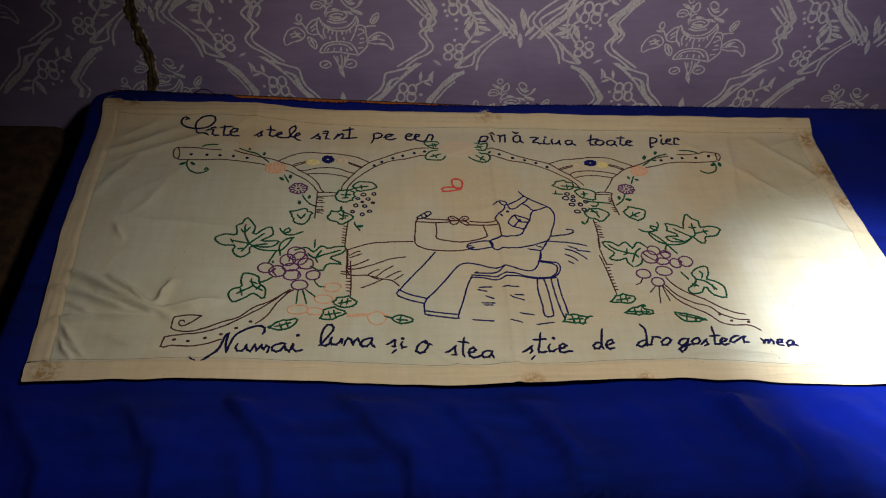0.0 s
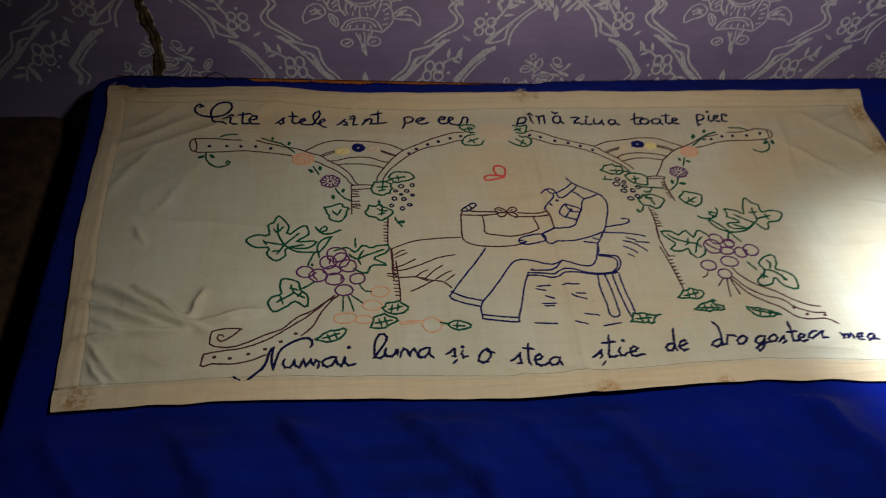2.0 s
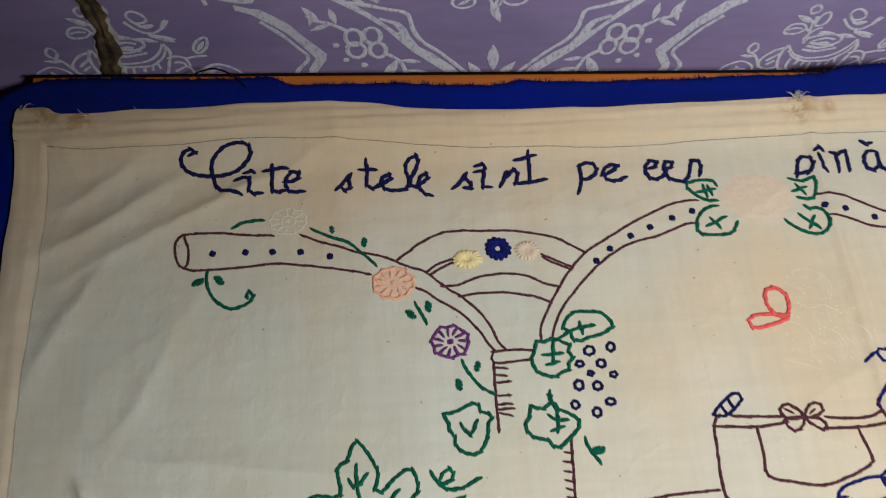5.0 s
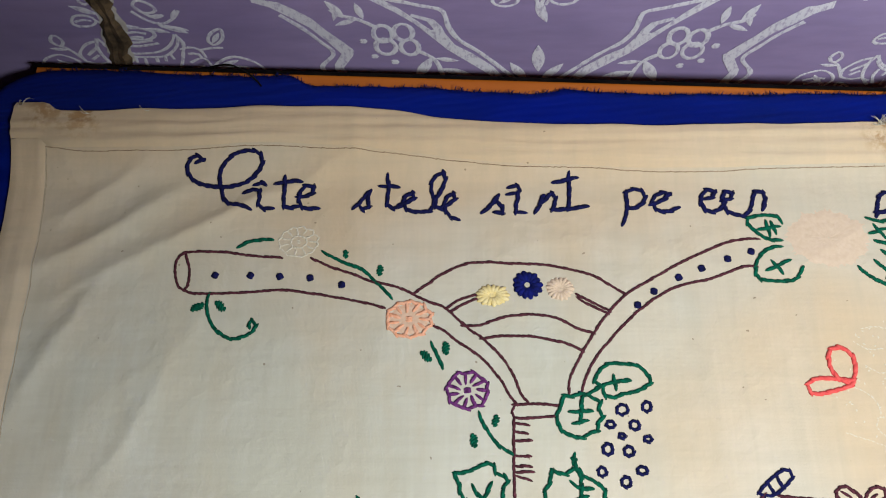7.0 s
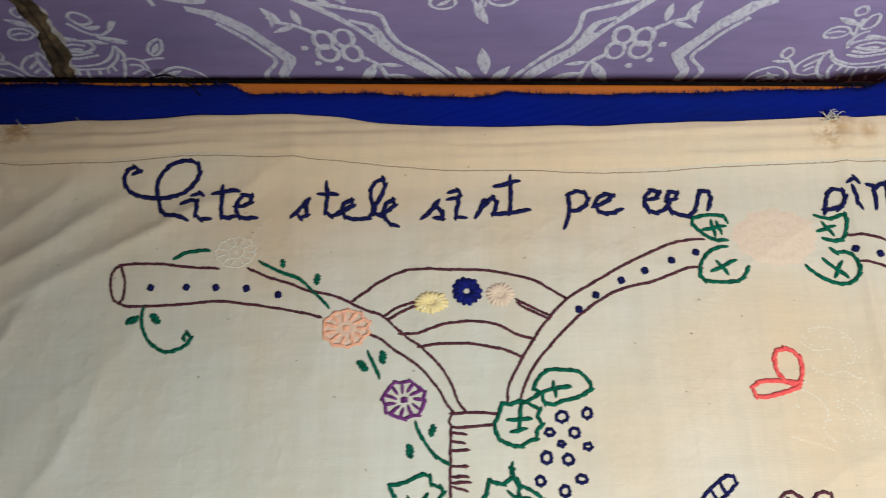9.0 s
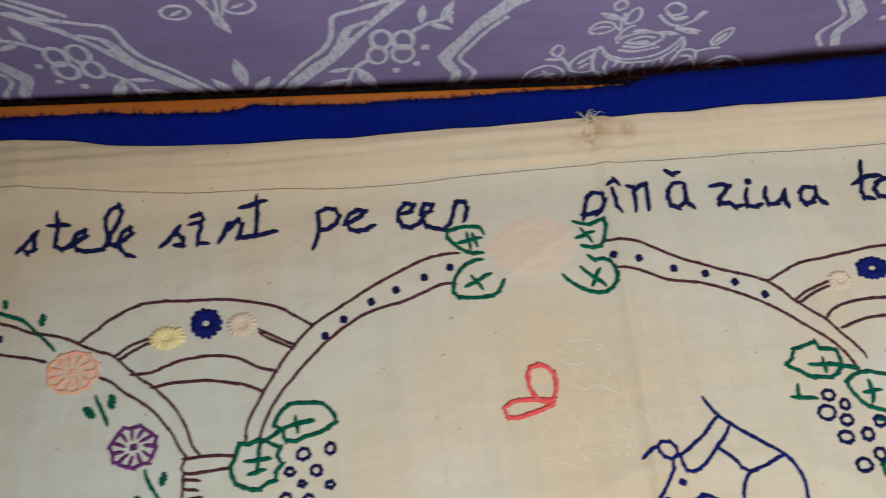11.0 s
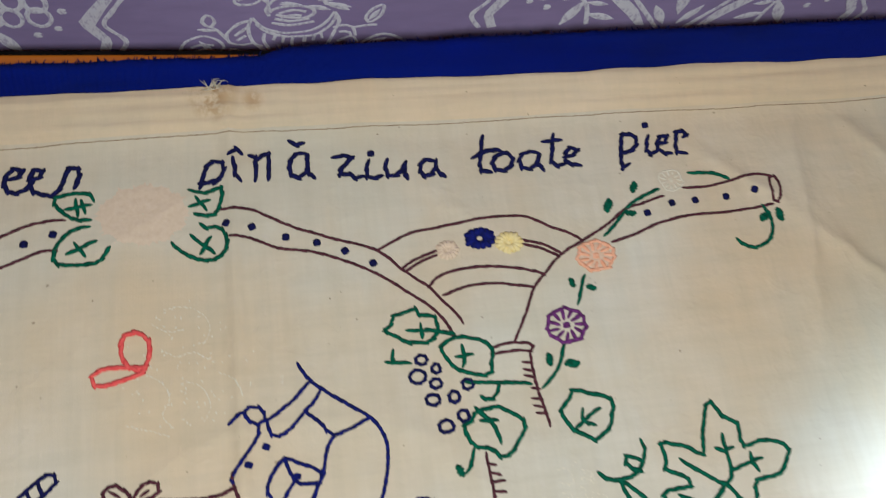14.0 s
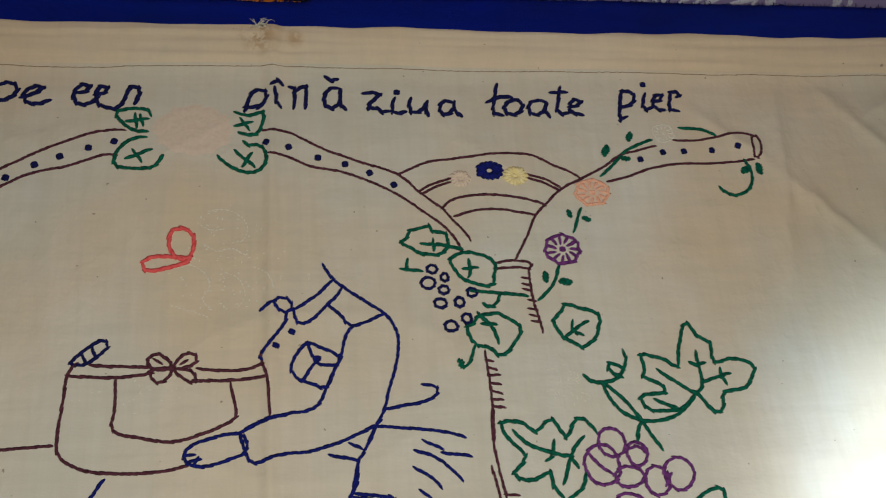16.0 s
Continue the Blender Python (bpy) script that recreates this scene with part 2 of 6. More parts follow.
def rail_back(x):
    return max(0.1140 - 0.05 * x, 0.104)


def table_outline(inset, r, n=8):
    """The rounded outline of the table top."""
    pts = []
    for cx, cy, a0 in ((TX1, TY1, 0), (TX0, TY1, 90), (TX0, TY0, 180), (TX1, TY0, 270)):
        sx, sy = (-1 if cx > 0 else 1), (-1 if cy > 0 else 1)
        for i in range(n + 1):
            a = radians(a0 + 90 * i / n)
            pts.append((cx + sx * (inset + r) + r * math.cos(a), cy + sy * (inset + r) + r * math.sin(a)))
    return pts


table = tagged(new("table"), "orange varnished wooden table under a blue cloth against the wall", "table")
bm = bmesh.new()
low = [bm.verts.new((x, y, -0.030)) for x, y in table_outline(0.004, 0.04)]
mid = [bm.verts.new((x, y, -0.009)) for x, y in table_outline(0.0, 0.04)]
high = [bm.verts.new((x, y, -0.006)) for x, y in table_outline(0.003, 0.04)]
for a, b in ((low, mid), (mid, high)):
    for i in range(len(a)):
        bm.faces.new((a[i], a[(i + 1) % len(a)], b[(i + 1) % len(a)], b[i]))
bm.faces.new(high)
bm.faces.new(low[::-1])
part("tabletop", bm, VARNISH, table)
for x in (TX0 + 0.07, TX1 - 0.07):
    for y in (TY0 + 0.07, TY1 - 0.07):
        part("leg", slab(x - 0.025, x + 0.025, y - 0.025, y + 0.025, FLOOR, -0.03, 0.004), VARNISH, table)
part("apron", slab(TX0 + 0.05, TX1 - 0.05, TY0 + 0.05, TY1 - 0.05, -0.11, -0.03, 0.004), VARNISH, table)

rv, rf = sheet(lambda x, k: (x, 0.035 + (rail_back(x) - 0.035) * k, -0.0055 + rise(0.035 + (rail_back(x) - 0.035) * k) - (0.012 if k == 1 else 0)),
               spread(TX0 + 0.015, TX1, 0.01), [i / 24 for i in range(24)] + [0.999, 1])
part_rail = link("back_rail", mesh_of("back_rail", rv, rf, VARNISH, smooth=False), table, "orange varnished back edge")
# a black strip put in for the shade in the gap behind the rail
ev, ef = sheet(lambda x, k: (x, rail_back(x) - 0.0012 + 0.0050 * k, 0.0053 - 0.003 * k * k), spread(TX0 + 0.012, TX1, 0.01), [0, 0.5, 1])
link("gap_shade_strip", mesh_of("gap_shade_strip", ev, ef, MATT_BLACK), table, "black strip standing in for the shaded gap at the wall")

# a low bench with a brown wool cover beside the table
bench = tagged(new("bench"), "low bench under a dark brown wool cover beside the table", "bench")
part("seat", slab(-1.45, -0.56, -0.75, WALL_Y - 0.005, -0.16, -0.06, 0.02), RUG, bench, "dark brown wool cover")
for x in (-1.40, -0.61):
    for y in (-0.70, 0.10):
        part("leg", slab(x - 0.03, x + 0.03, y - 0.03, y + 0.03, FLOOR, -0.16, 0.004), BOARDS, bench)


# ---- blue cloth ----
def blue_back(x):
    """The frayed back edge of the blue cloth."""
    e = 0.1325 - 0.0065 * smoothstep(-0.45, -0.33, x) - 0.0085 * smoothstep(-0.315, -0.295, x) - 0.0075 * smoothstep(-0.26, -0.16, x) - 0.0025 * smoothstep(-0.12, -0.04, x)
    e += 0.003 * math.exp(-((x + 0.138) / 0.012) ** 2) - 0.001 * smoothstep(0.02, 0.05, x) + 0.0055 * smoothstep(0.075, 0.095, x) + 0.0015 * smoothstep(0.12, 0.25, x)
    return e + 0.0010 * noise.noise(Vector((x * 30, 3, 0))) + 0.0010 * noise.noise(Vector((x * 140, 5, 0)))


FOLDS = ((-0.72, 0.010), (-0.615, 0.012), (-0.508, 0.019), (-0.383, 0.018), (-0.29, 0.008), (-0.206, 0.017), (-0.10, 0.008), (0.0, 0.022), (0.13, 0.012), (0.26, 0.014))


def front_folds(x, y):
    """Slanting folds in the loose front of the blue cloth: steep on one flank, long on the other."""
    c = x + 0.6 * y + 0.025 * noise.noise(Vector((x * 5, y * 9, 6))) + 0.006 * noise.noise(Vector((x * 20, y * 26, 16)))
    z = 0.005 * (noise.noise(Vector((x * 6 + y * 4, y * 3, 2))) + 0.5)
    for place, high in FOLDS:
        d = c - place
        z += 1.5 * high * (0.62 + 0.5 * noise.noise(Vector((place * 9, y * 13, 3)))) * smoothstep(-0.008, 0.013, d) * math.exp(-max(0, d - 0.008) / 0.045)
    z += 0.0035 * max(0, 1 - abs(noise.noise(Vector((x * 11 + y * 7, y * 6, 9)))) * 5) + 0.003 * noise.noise(Vector((x * 34 + y * 18, y * 20, 19)))
    return max(0.0, z) + 0.0015 * noise.noise(Vector((x * 60, y * 60, 29)))


def blue_point(u, v):
    """u runs along the table, v from the front fall to the back edge."""
    x, y = u, v
    z = -0.0035 + 0.0012 * noise.noise(Vector((x * 9, y * 9, 5))) + 0.0008 * noise.noise(Vector((x * 26, y * 26, 8))) + rise(y) + 0.0012
    front = TY0 + 0.022
    flat_y = max(y, front)
    if flat_y < -0.40:
        k = smoothstep(-0.400, -0.435, flat_y)
        z += k * front_folds(x, flat_y)
    if y < front:
        d = front - y
        r = 0.03
        a = min(d / r, math.pi / 2)
        extra = max(0, d - r * math.pi / 2)
        fold = 0.016 * math.sin(x * 17 + 1.5 * math.sin(x * 5)) * min(1, extra / 0.08)
        y = front - r * math.sin(a) + fold - 0.01
        z += -r * (1 - math.cos(a)) - extra
    left = TX0 - 0.002
    if x < left:
        d = left - x
        r = 0.012
        a = min(d / r, math.pi / 2)
        extra = max(0, d - r * math.pi / 2)
        x = left - r * math.sin(a) + 0.008 * math.sin(v * 21) * min(1, extra / 0.05)
        z += -r * (1 - math.cos(a)) - extra
    return x, y, z


us = spread(TX0 - 0.13, TX1 + 0.02, 0.0035)
vs = spread(0, 1, 0.006)


def blue_sheet(u, s):
    back = min(blue_back(u), 0.1325 - 0.05 * (1 - math.sqrt(max(0, 1 - (min(1, max(0, (TX0 + 0.03 - u) / 0.05))) ** 2))))
    v = TY0 - 0.36 + (back - TY0 + 0.36) * s
    return blue_point(u, v)


bv, bf = sheet(blue_sheet, us, vs)
blue = tagged(link("tablecloth", mesh_of("tablecloth", bv, bf, SATIN)), "royal blue satin cloth with a frayed edge spread over the table", "tablecloth")
solid = blue.modifiers.new("thickness", "SOLIDIFY")
solid.thickness, solid.offset = 0.0012, -1


# ---- embroidered cloth ----
def cloth_edges(s, t):
    """A place on the cloth from two shares, 0 to 1: along its width and from its front to its back."""
    x0 = -0.460 - 0.022 * t + 0.002 * math.sin(t * 9) - 0.006 * math.sqrt(max(0, math.sin(math.pi * min(1, max(0, t)))))
    x1 = 0.530 + 0.004 * math.sin(t * 6)
    y0 = -0.393 + 0.003 * math.sin(s * 14.0 - 0.6) - 0.008 * smoothstep(0.3, 0.5, s) + 0.007 * smoothstep(0.55, 0.7, s) - 0.007 * smoothstep(0.75, 0.9, s) - 0.004 * smoothstep(0.86, 1.0, s)
    y1 = 0.099 - 0.013 * smoothstep(0.18, 0.34, s) - 0.003 * smoothstep(0.4, 0.7, s) + 0.006 * smoothstep(0.027, 0.017, s) + 0.0022 * math.exp(-((s - 0.155) / 0.03) ** 2) - 0.0026 * math.exp(-((s - 0.42) / 0.06) ** 2) + 0.0008 * noise.noise(Vector((s * 25, 0, 2)))
    x, y = x0 + (x1 - x0) * s, y0 + (y1 - y0) * t
    rim = max(0, 1 - 12 * min(s, 1 - s, t, 1 - t))
    return x + 0.0022 * rim * noise.noise(Vector((x * 28, y * 28, 21))), y + 0.0022 * rim * noise.noise(Vector((x * 28, y * 28, 31)))


def crease(x, y, ax, ay, bx, by, w, h):
    """A soft ridge from a to b."""
    dx, dy = bx - ax, by - ay
    n2 = dx * dx + dy * dy
    k = ((x - ax) * dx + (y - ay) * dy) / n2
    kk = min(1, max(0, k))
    d = math.hypot(x - ax - kk * dx, y - ay - kk * dy)
    ends = math.sin(math.pi * min(1, max(0, 0.12 + 0.76 * k))) if 0 <= k <= 1 else 0.37
    return h * ends * math.exp(-(d / (0.72 * w)) ** 1.4)


CREASES = [
    (-0.447, -0.237, -0.344, -0.297, 0.0065, 0.0117), (-0.412, -0.268, -0.324, -0.306, 0.0055, 0.0084), (-0.450, -0.310, -0.348, -0.302, 0.0060, 0.0097),
    (-0.440, -0.314, -0.411, -0.352, 0.0045, 0.0052), (-0.428, -0.340, -0.405, -0.358, 0.0040, 0.0042), (-0.347, -0.297, -0.276, -0.280, 0.0065, 0.0081),
    (-0.405, -0.241, -0.342, -0.293, 0.0055, 0.0097), (-0.460, -0.259, -0.365, -0.298, 0.0060, 0.0097), (-0.334, -0.249, -0.348, -0.293, 0.0060, 0.0065),
    (-0.440, -0.285, -0.412, -0.300, 0.0035, 0.0052), (-0.437, -0.335, -0.420, -0.362, 0.0035, 0.0052), (-0.420, -0.150, -0.405, -0.175, 0.0040, 0.0039),
    (0.280, -0.352, 0.345, -0.368, 0.0045, 0.0040), (0.330, -0.345, 0.390, -0.358, 0.0040, 0.0035), (-0.390, -0.330, -0.330, -0.350, 0.0080, 0.0040),
    (-0.053, -0.343, 0.006, -0.386, 0.0060, 0.0030), (0.013, -0.366, 0.073, -0.378, 0.0050, 0.0030),
    (-0.470, -0.010, -0.360, 0.055, 0.0085, 0.0028), (-0.440, -0.020, -0.270, 0.070, 0.0090, 0.0026), (-0.460, -0.100, -0.410, 0.000, 0.0110, 0.0024),
    (-0.450, 0.030, -0.400, 0.060, 0.0070, 0.0022), (-0.400, -0.130, -0.370, -0.060, 0.0110, 0.0016),
    (0.400, 0.050, 0.372, -0.100, 0.0075, 0.0021), (0.430, 0.045, 0.520, -0.070, 0.0075, 0.0024), (0.372, -0.010, 0.450, -0.085, 0.0075, 0.0020),
    (0.455, 0.020, 0.510, 0.045, 0.0063, 0.0021), (0.440, -0.130, 0.527, -0.165, 0.0050, 0.0022), (0.330, 0.030, 0.390, -0.020, 0.0075, 0.0015),
    (0.480, -0.060, 0.525, -0.040, 0.0050, 0.0022), (0.350, -0.360, 0.500, -0.335, 0.0075, 0.0025), (0.220, -0.370, 0.330, -0.352, 0.0075, 0.0020),
    (-0.190, -0.160, -0.100, -0.330, 0.0150, 0.0010), (0.300, -0.200, 0.500, -0.220, 0.0125, 0.0014), (-0.100, -0.330, 0.000, -0.372, 0.0075, 0.0018),
    (0.058, -0.372, 0.062, -0.300, 0.0063, 0.0018), (-0.080, -0.355, -0.040, -0.366, 0.0063, 0.0017), (0.120, -0.100, 0.200, -0.180, 0.0125, 0.0010),
]


def cloth_z(x, y):
    """The height of the cloth's upper face."""
    z = 0.0010 + 0.0012 * (noise.noise(Vector((x * 6, y * 6, 1))) + 0.5) + 0.0005 * noise.noise(Vector((x * 22, y * 22, 4)))
    px = x + 0.005 * noise.noise(Vector((x * 22, y * 22, 41))) + 0.002 * noise.noise(Vector((x * 70, y * 70, 43)))
    py = y + 0.005 * noise.noise(Vector((x * 22, y * 22, 51))) + 0.002 * noise.noise(Vector((x * 70, y * 70, 53)))
    z += 1.15 * math.sqrt(sum(crease(px, py, *c) ** 2 for c in CREASES))
    ridge = 1 - abs(noise.noise(Vector((x * 5.5, y * 7.0, 11)))) * 2.2
    z += 0.0016 * max(0, ridge) ** 7 * (0.4 + noise.noise(Vector((x * 3, y * 3, 15))) ** 2 * 3)
    z += 0.0023 * math.exp(-((x - 0.057 - 0.012 * y) / 0.004) ** 2)
    z += 0.0045 * smoothstep(-0.385, -0.402, y) * (0.6 + 0.4 * math.sin(x * 14))
    return max(z, 0.0006) + rise(y)


tapestry = tagged(new("wall_hanging"), "old cream cotton hanging embroidered with verse, vines and a couple", "wall hanging")
HEM_T0, HEM_T1, HEM_S0, HEM_S1 = 0.054, 0.948, 0.0225, 0.977


def cloth_point(s, t, lift=0.0):
    x, y = cloth_edges(s, t)
    return x, y, cloth_z(x, y) + lift


cv, cf = sheet(lambda s, t: cloth_point(s, t), spread(0.004, 0.996, 0.0020), spread(0.006, 0.994, 0.0040))
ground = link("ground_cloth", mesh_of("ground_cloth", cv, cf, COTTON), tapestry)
ground.modifiers.new("thickness", "SOLIDIFY").thickness = 0.0006


def hem(s0, s1, t0, t1, outer):
    """A folded strip round the border: puckered, a little proud, rounded at both long edges."""
    def f(s, t):
        along = (t - t0) / (t1 - t0) if outer in "NS" else (s - s0) / (s1 - s0)
        k = math.sqrt(max(0, math.sin(math.pi * along))) ** 0.5
        x, y = cloth_edges(s, t)
        long_axis = (x * 8, y * 260) if outer in "NS" else (x * 260, y * 8)
        ridge = along if outer in "SW" else 1 - along
        tuck = 0.0016 * math.exp(-((ridge - 0.80 - 0.09 * noise.noise(Vector((x * 7, y * 7, 13)))) / 0.06) ** 2) + 0.0010 * math.exp(-((ridge - 0.5 - 0.3 * noise.noise(Vector((x * 5, y * 5, 23)))) / 0.05) ** 2)
        pucker = tuck * (0.5 + noise.noise(Vector((x * 9, y * 9, 17)))) + 0.0008 * noise.noise(Vector((x * 60, y * 60, 7))) + 0.0013 * noise.noise(Vector((*long_axis, 3)))
        return x, y, cloth_z(x, y) + 0.0002 + (0.0011 + pucker) * k
    ds, dt = (0.004, 0.006) if outer in "NS" else (0.003, 0.008)
    v, faces = sheet(f, spread(s0, s1, ds), spread(t0, t1, dt * (0.5 if outer in "NS" else 1)))
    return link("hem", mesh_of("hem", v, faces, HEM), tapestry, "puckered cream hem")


hem(0.0, 1.0, HEM_T1, 1.0, "N")
hem(0.0, 1.0, 0.0, HEM_T0, "S")
hem(0.0, HEM_S0, HEM_T0 + 0.001, HEM_T1 - 0.001, "W")
hem(HEM_S1, 1.0, HEM_T0 + 0.001, HEM_T1 - 0.001, "E")


# ---- embroidery ----
MOTIFS = []


def motif(name, thread, width, label="green stitched leaf"):
    """A piece of the embroidery: its stitches are gathered here and become one mesh. width: of the thread, in millimetres."""
    MOTIFS.append((name, thread, width * 1.28 / 1000, label, []))
    return MOTIFS[-1]


APART = {"sew": {"word": "letter", "arch": "arch_line", "tendril": "tendril", "stalk": "stalk", "rosebud": "stem", "grape": "grape_crease", "grass": "ground_line"},
         "pad": {"tendril": "leaflet", "maple_leaf": "leaflet"},
         "knot": {"word": "letter", "knot": "knot", "branch": "knot", "jacket": "button"},
         "ring": {"berry": "berry", "grape": "grape", "rosebud": "rosebud"}}


def own(m, how):
    """Pieces that lie apart become parts of their own."""
    name = APART[how].get(m[0])
    if not name:
        return m
    if name in ("letter", "arch_line") and not m[4]:
        return m
    MOTIFS.append((name, m[1], m[2], m[3] if name in m[3] else "", []))
    return MOTIFS[-1]


def glide(pts, closed):
    """A smooth line through points, every millimetre or so."""
    n = len(pts)
    if n == 2:
        a, b = pts
        k = max(2, int(math.dist(a, b) / 0.0012))
        return [(a[0] + (b[0] - a[0]) * i / k, a[1] + (b[1] - a[1]) * i / k) for i in range(k + 1)]
    out = []
    for i in range(n if closed else n - 1):
        if closed:
            p0, p1, p2, p3 = (pts[(i + j) % n] for j in (-1, 0, 1, 2))
        else:
            p0, p1, p2, p3 = (pts[min(n - 1, max(0, i + j))] for j in (-1, 0, 1, 2))
        k = max(2, int(math.dist(p1, p2) / 0.0010))
        for j in range(k):
            t = j / k
            out.append(tuple(0.5 * (2 * b + (c - a) * t + (2 * a - 5 * b + 4 * c - d) * t * t + (3 * b - a - 3 * c + d) * t ** 3)
                             for a, b, c, d in zip(p0, p1, p2, p3)))
    out.append(pts[0] if closed else pts[-1])
    return out


def stitch(m, ax, ay, bx, by, wide=1.0, raise_by=0.0):
    """One stitch of thread from a to b: a plump lens-shaped loop that dips into the cloth at both ends."""
    m[4].append((ax, ay, bx, by, m[2] * wide, raise_by))


def sew(m, closed, *numbers):
    """A line of slanting stem stitches through points in millimetres."""
    if closed and m[0] == "leaf":
        numbers = toothed(numbers)
    line_of(own(m, "sew"), closed, *numbers)


def toothed(numbers):
    """The outline of a leaf with small uneven teeth."""
    pts = [(numbers[i], numbers[i + 1]) for i in range(0, len(numbers), 2)]
    cx, cy = sum(p[0] for p in pts) / len(pts), sum(p[1] for p in pts) / len(pts)
    out = []
    for p, q in zip(pts, pts[1:] + pts[:1]):
        d = math.dist(p, q)
        n = max(1, round(d / 5.5))
        for i in range(n):
            k = i / n
            x, y = p[0] + (q[0] - p[0]) * k, p[1] + (q[1] - p[1]) * k
            r = math.hypot(x - cx, y - cy) or 1
            h = (0.9 if len(out) % 4 == 0 else -0.7) * random.uniform(0.6, 1.3)
            out += [x + (x - cx) / r * h, y + (y - cy) / r * h]
    return out


def line_of(m, closed, *numbers, fine=1.0):
    pts = [(numbers[i] / 1000, numbers[i + 1] / 1000) for i in range(0, len(numbers), 2)]
    line = glide(pts, closed)
    pitch = (m[2] * 1.15 + 0.0006) * fine
    marks, run = [line[0]], 0.0
    for a, b in zip(line, line[1:]):
        run += math.dist(a, b)
        if run >= pitch:
            marks.append(b)
            run = 0.0
    if math.dist(marks[-1], line[-1]) > pitch * 0.3 or len(marks) < 2:
        marks.append(line[-1])
    for a, b in zip(marks, marks[1:]):
        dx, dy = b[0] - a[0], b[1] - a[1]
        d = math.hypot(dx, dy) or 1e-6
        ux, uy = dx / d, dy / d
        off = m[2] * 0.22
        jit = random.uniform(-0.0002, 0.0002)
        over = m[2] * 0.55 * fine
        stitch(m, a[0] - ux * over - uy * (off + jit), a[1] - uy * over + ux * (off + jit),
               b[0] + ux * over + uy * (off - jit), b[1] + uy * over - ux * (off - jit), random.uniform(0.74, 0.92))


def pad(m, ax, ay, bx, by):
    """A small leaflet of satin stitches laid side by side."""
    m = own(m, "pad")
    ax, ay, bx, by = ax / 1000, ay / 1000, bx / 1000, by / 1000
    dx, dy = bx - ax, by - ay
    d = math.hypot(dx, dy)
    ux, uy = dx / d, dy / d
    n = max(3, round(d / (m[2] * 0.55)))
    for i in range(n):
        k = (i + 0.5) / n
        half = 0.0004 + 0.30 * d * math.sin(math.pi * k) ** 0.8
        cx, cy = ax + dx * k, ay + dy * k
        s = 0.5 * half
        stitch(m, cx - uy * half - ux * s, cy + ux * half - uy * s, cx + uy * half + ux * s, cy - ux * half + uy * s, 0.75)


def knot(m, x, y):
    """A knot of two or three short stitches."""
    m = own(m, "knot")
    x, y = x / 1000, y / 1000
    a = random.uniform(-0.5, 0.5)
    for k in (-0.0009, 0, 0.0009):
        c, s = math.cos(a), math.sin(a)
        stitch(m, x - 0.0021 * c - k * s, y - 0.0021 * s + k * c, x + 0.0021 * c - k * s, y + 0.0021 * s + k * c, 0.7)


def ring(m, x, y, rx, ry):
    m = own(m, "ring")
    n = 10
    line_of(m, True, *[c for i in range(n) for c in (x + rx * math.cos(i * math.tau / n) * random.uniform(0.94, 1.06), y + ry * math.sin(i * math.tau / n) * random.uniform(0.94, 1.06))], fine=0.6 if rx < 7 else 1.0)


def bloom(m, x, y, rx, ry, petals=11):
    """A scalloped ring with short spokes and a knot in its middle."""
    pts = []
    for i in range(petals * 2):
        a = i * math.pi / petals
        k = 1.03 if i % 2 else 0.88
        pts += [x + rx * k * math.cos(a), y + ry * k * math.sin(a)]
    sew(m, True, *pts)
    for i in range(petals):
        a = i * math.tau / petals
        inner = 0.42 if i % 2 else 0.5
        sew(m, False, x + rx * inner * math.cos(a), y + ry * inner * math.sin(a), x + rx * 0.86 * math.cos(a), y + ry * 0.86 * math.sin(a))
    knot(m, x, y)


def rosette(m, x, y, rx, ry):
    """A solid round of radiating stitches with an open middle."""
    n = max(14, int(math.pi * (rx + ry) / (m[2] * 1000) * 1.1))
    for i in range(n):
        a = i * math.tau / n
        k = random.uniform(1.0, 1.16)
        c, s = math.cos(a), math.sin(a)
        stitch(m, (x + rx * 0.2 * c) / 1000, (y + ry * 0.2 * s) / 1000, (x + rx * k * c) / 1000, (y + ry * k * s) / 1000, 1.15)


def sunburst(m, x, y, rx, ry):
    """A wide pale flower: rounded petals filled with low threads that run outwards, laid over one another."""
    for i in range(110):
        a = random.uniform(0, math.tau)
        r0 = random.uniform(0.08, 0.80)
        reach = 0.86 + 0.14 * abs(math.cos(a * 6))
        r1 = min(r0 + random.uniform(0.16, 0.32), reach)
        b = a + random.uniform(-0.12, 0.12)
        stitch(m, (x + rx * r0 * math.cos(a)) / 1000, (y + ry * r0 * math.sin(a)) / 1000,
               (x + rx * r1 * math.cos(b)) / 1000, (y + ry * r1 * math.sin(b)) / 1000, random.uniform(0.7, 1.0), -0.0005)


m = motif("word", NAVY, 2.6, 'navy stitched word Cîte')
sew(m, False, -365.4, 63.7, -361.7, 65, -363.4, 67.6, -367.8, 67.7, -371.3, 63.3, -371, 58.2, -367.6, 53.2, -358.7, 49.7, -345.8, 49.1, -334.3, 52.1, -326.3, 60, -325.2, 66.5, -329.4, 70.3, -336.9, 70.4, -345.1, 66.8, -349.7, 61.3, -351.2, 54.6, -349, 44.9, -346, 38.4, -340, 36.5, -330.6, 33.8)
sew(m, False, -335, 44.2, -330.5, 46.5, -326.5, 46.7, -325.5, 42, -326.1, 35.6, -322.5, 33.8, -318, 34.7)
sew(m, False, -329.1, 49.7, -326.3, 51.5, -323, 50.1)
sew(m, False, -311.5, 54.2, -310.7, 47, -311.2, 36.7, -308.2, 34.1, -302.4, 35.8)
sew(m, False, -316, 49.5, -308.6, 51.3, -301.2, 51.3)
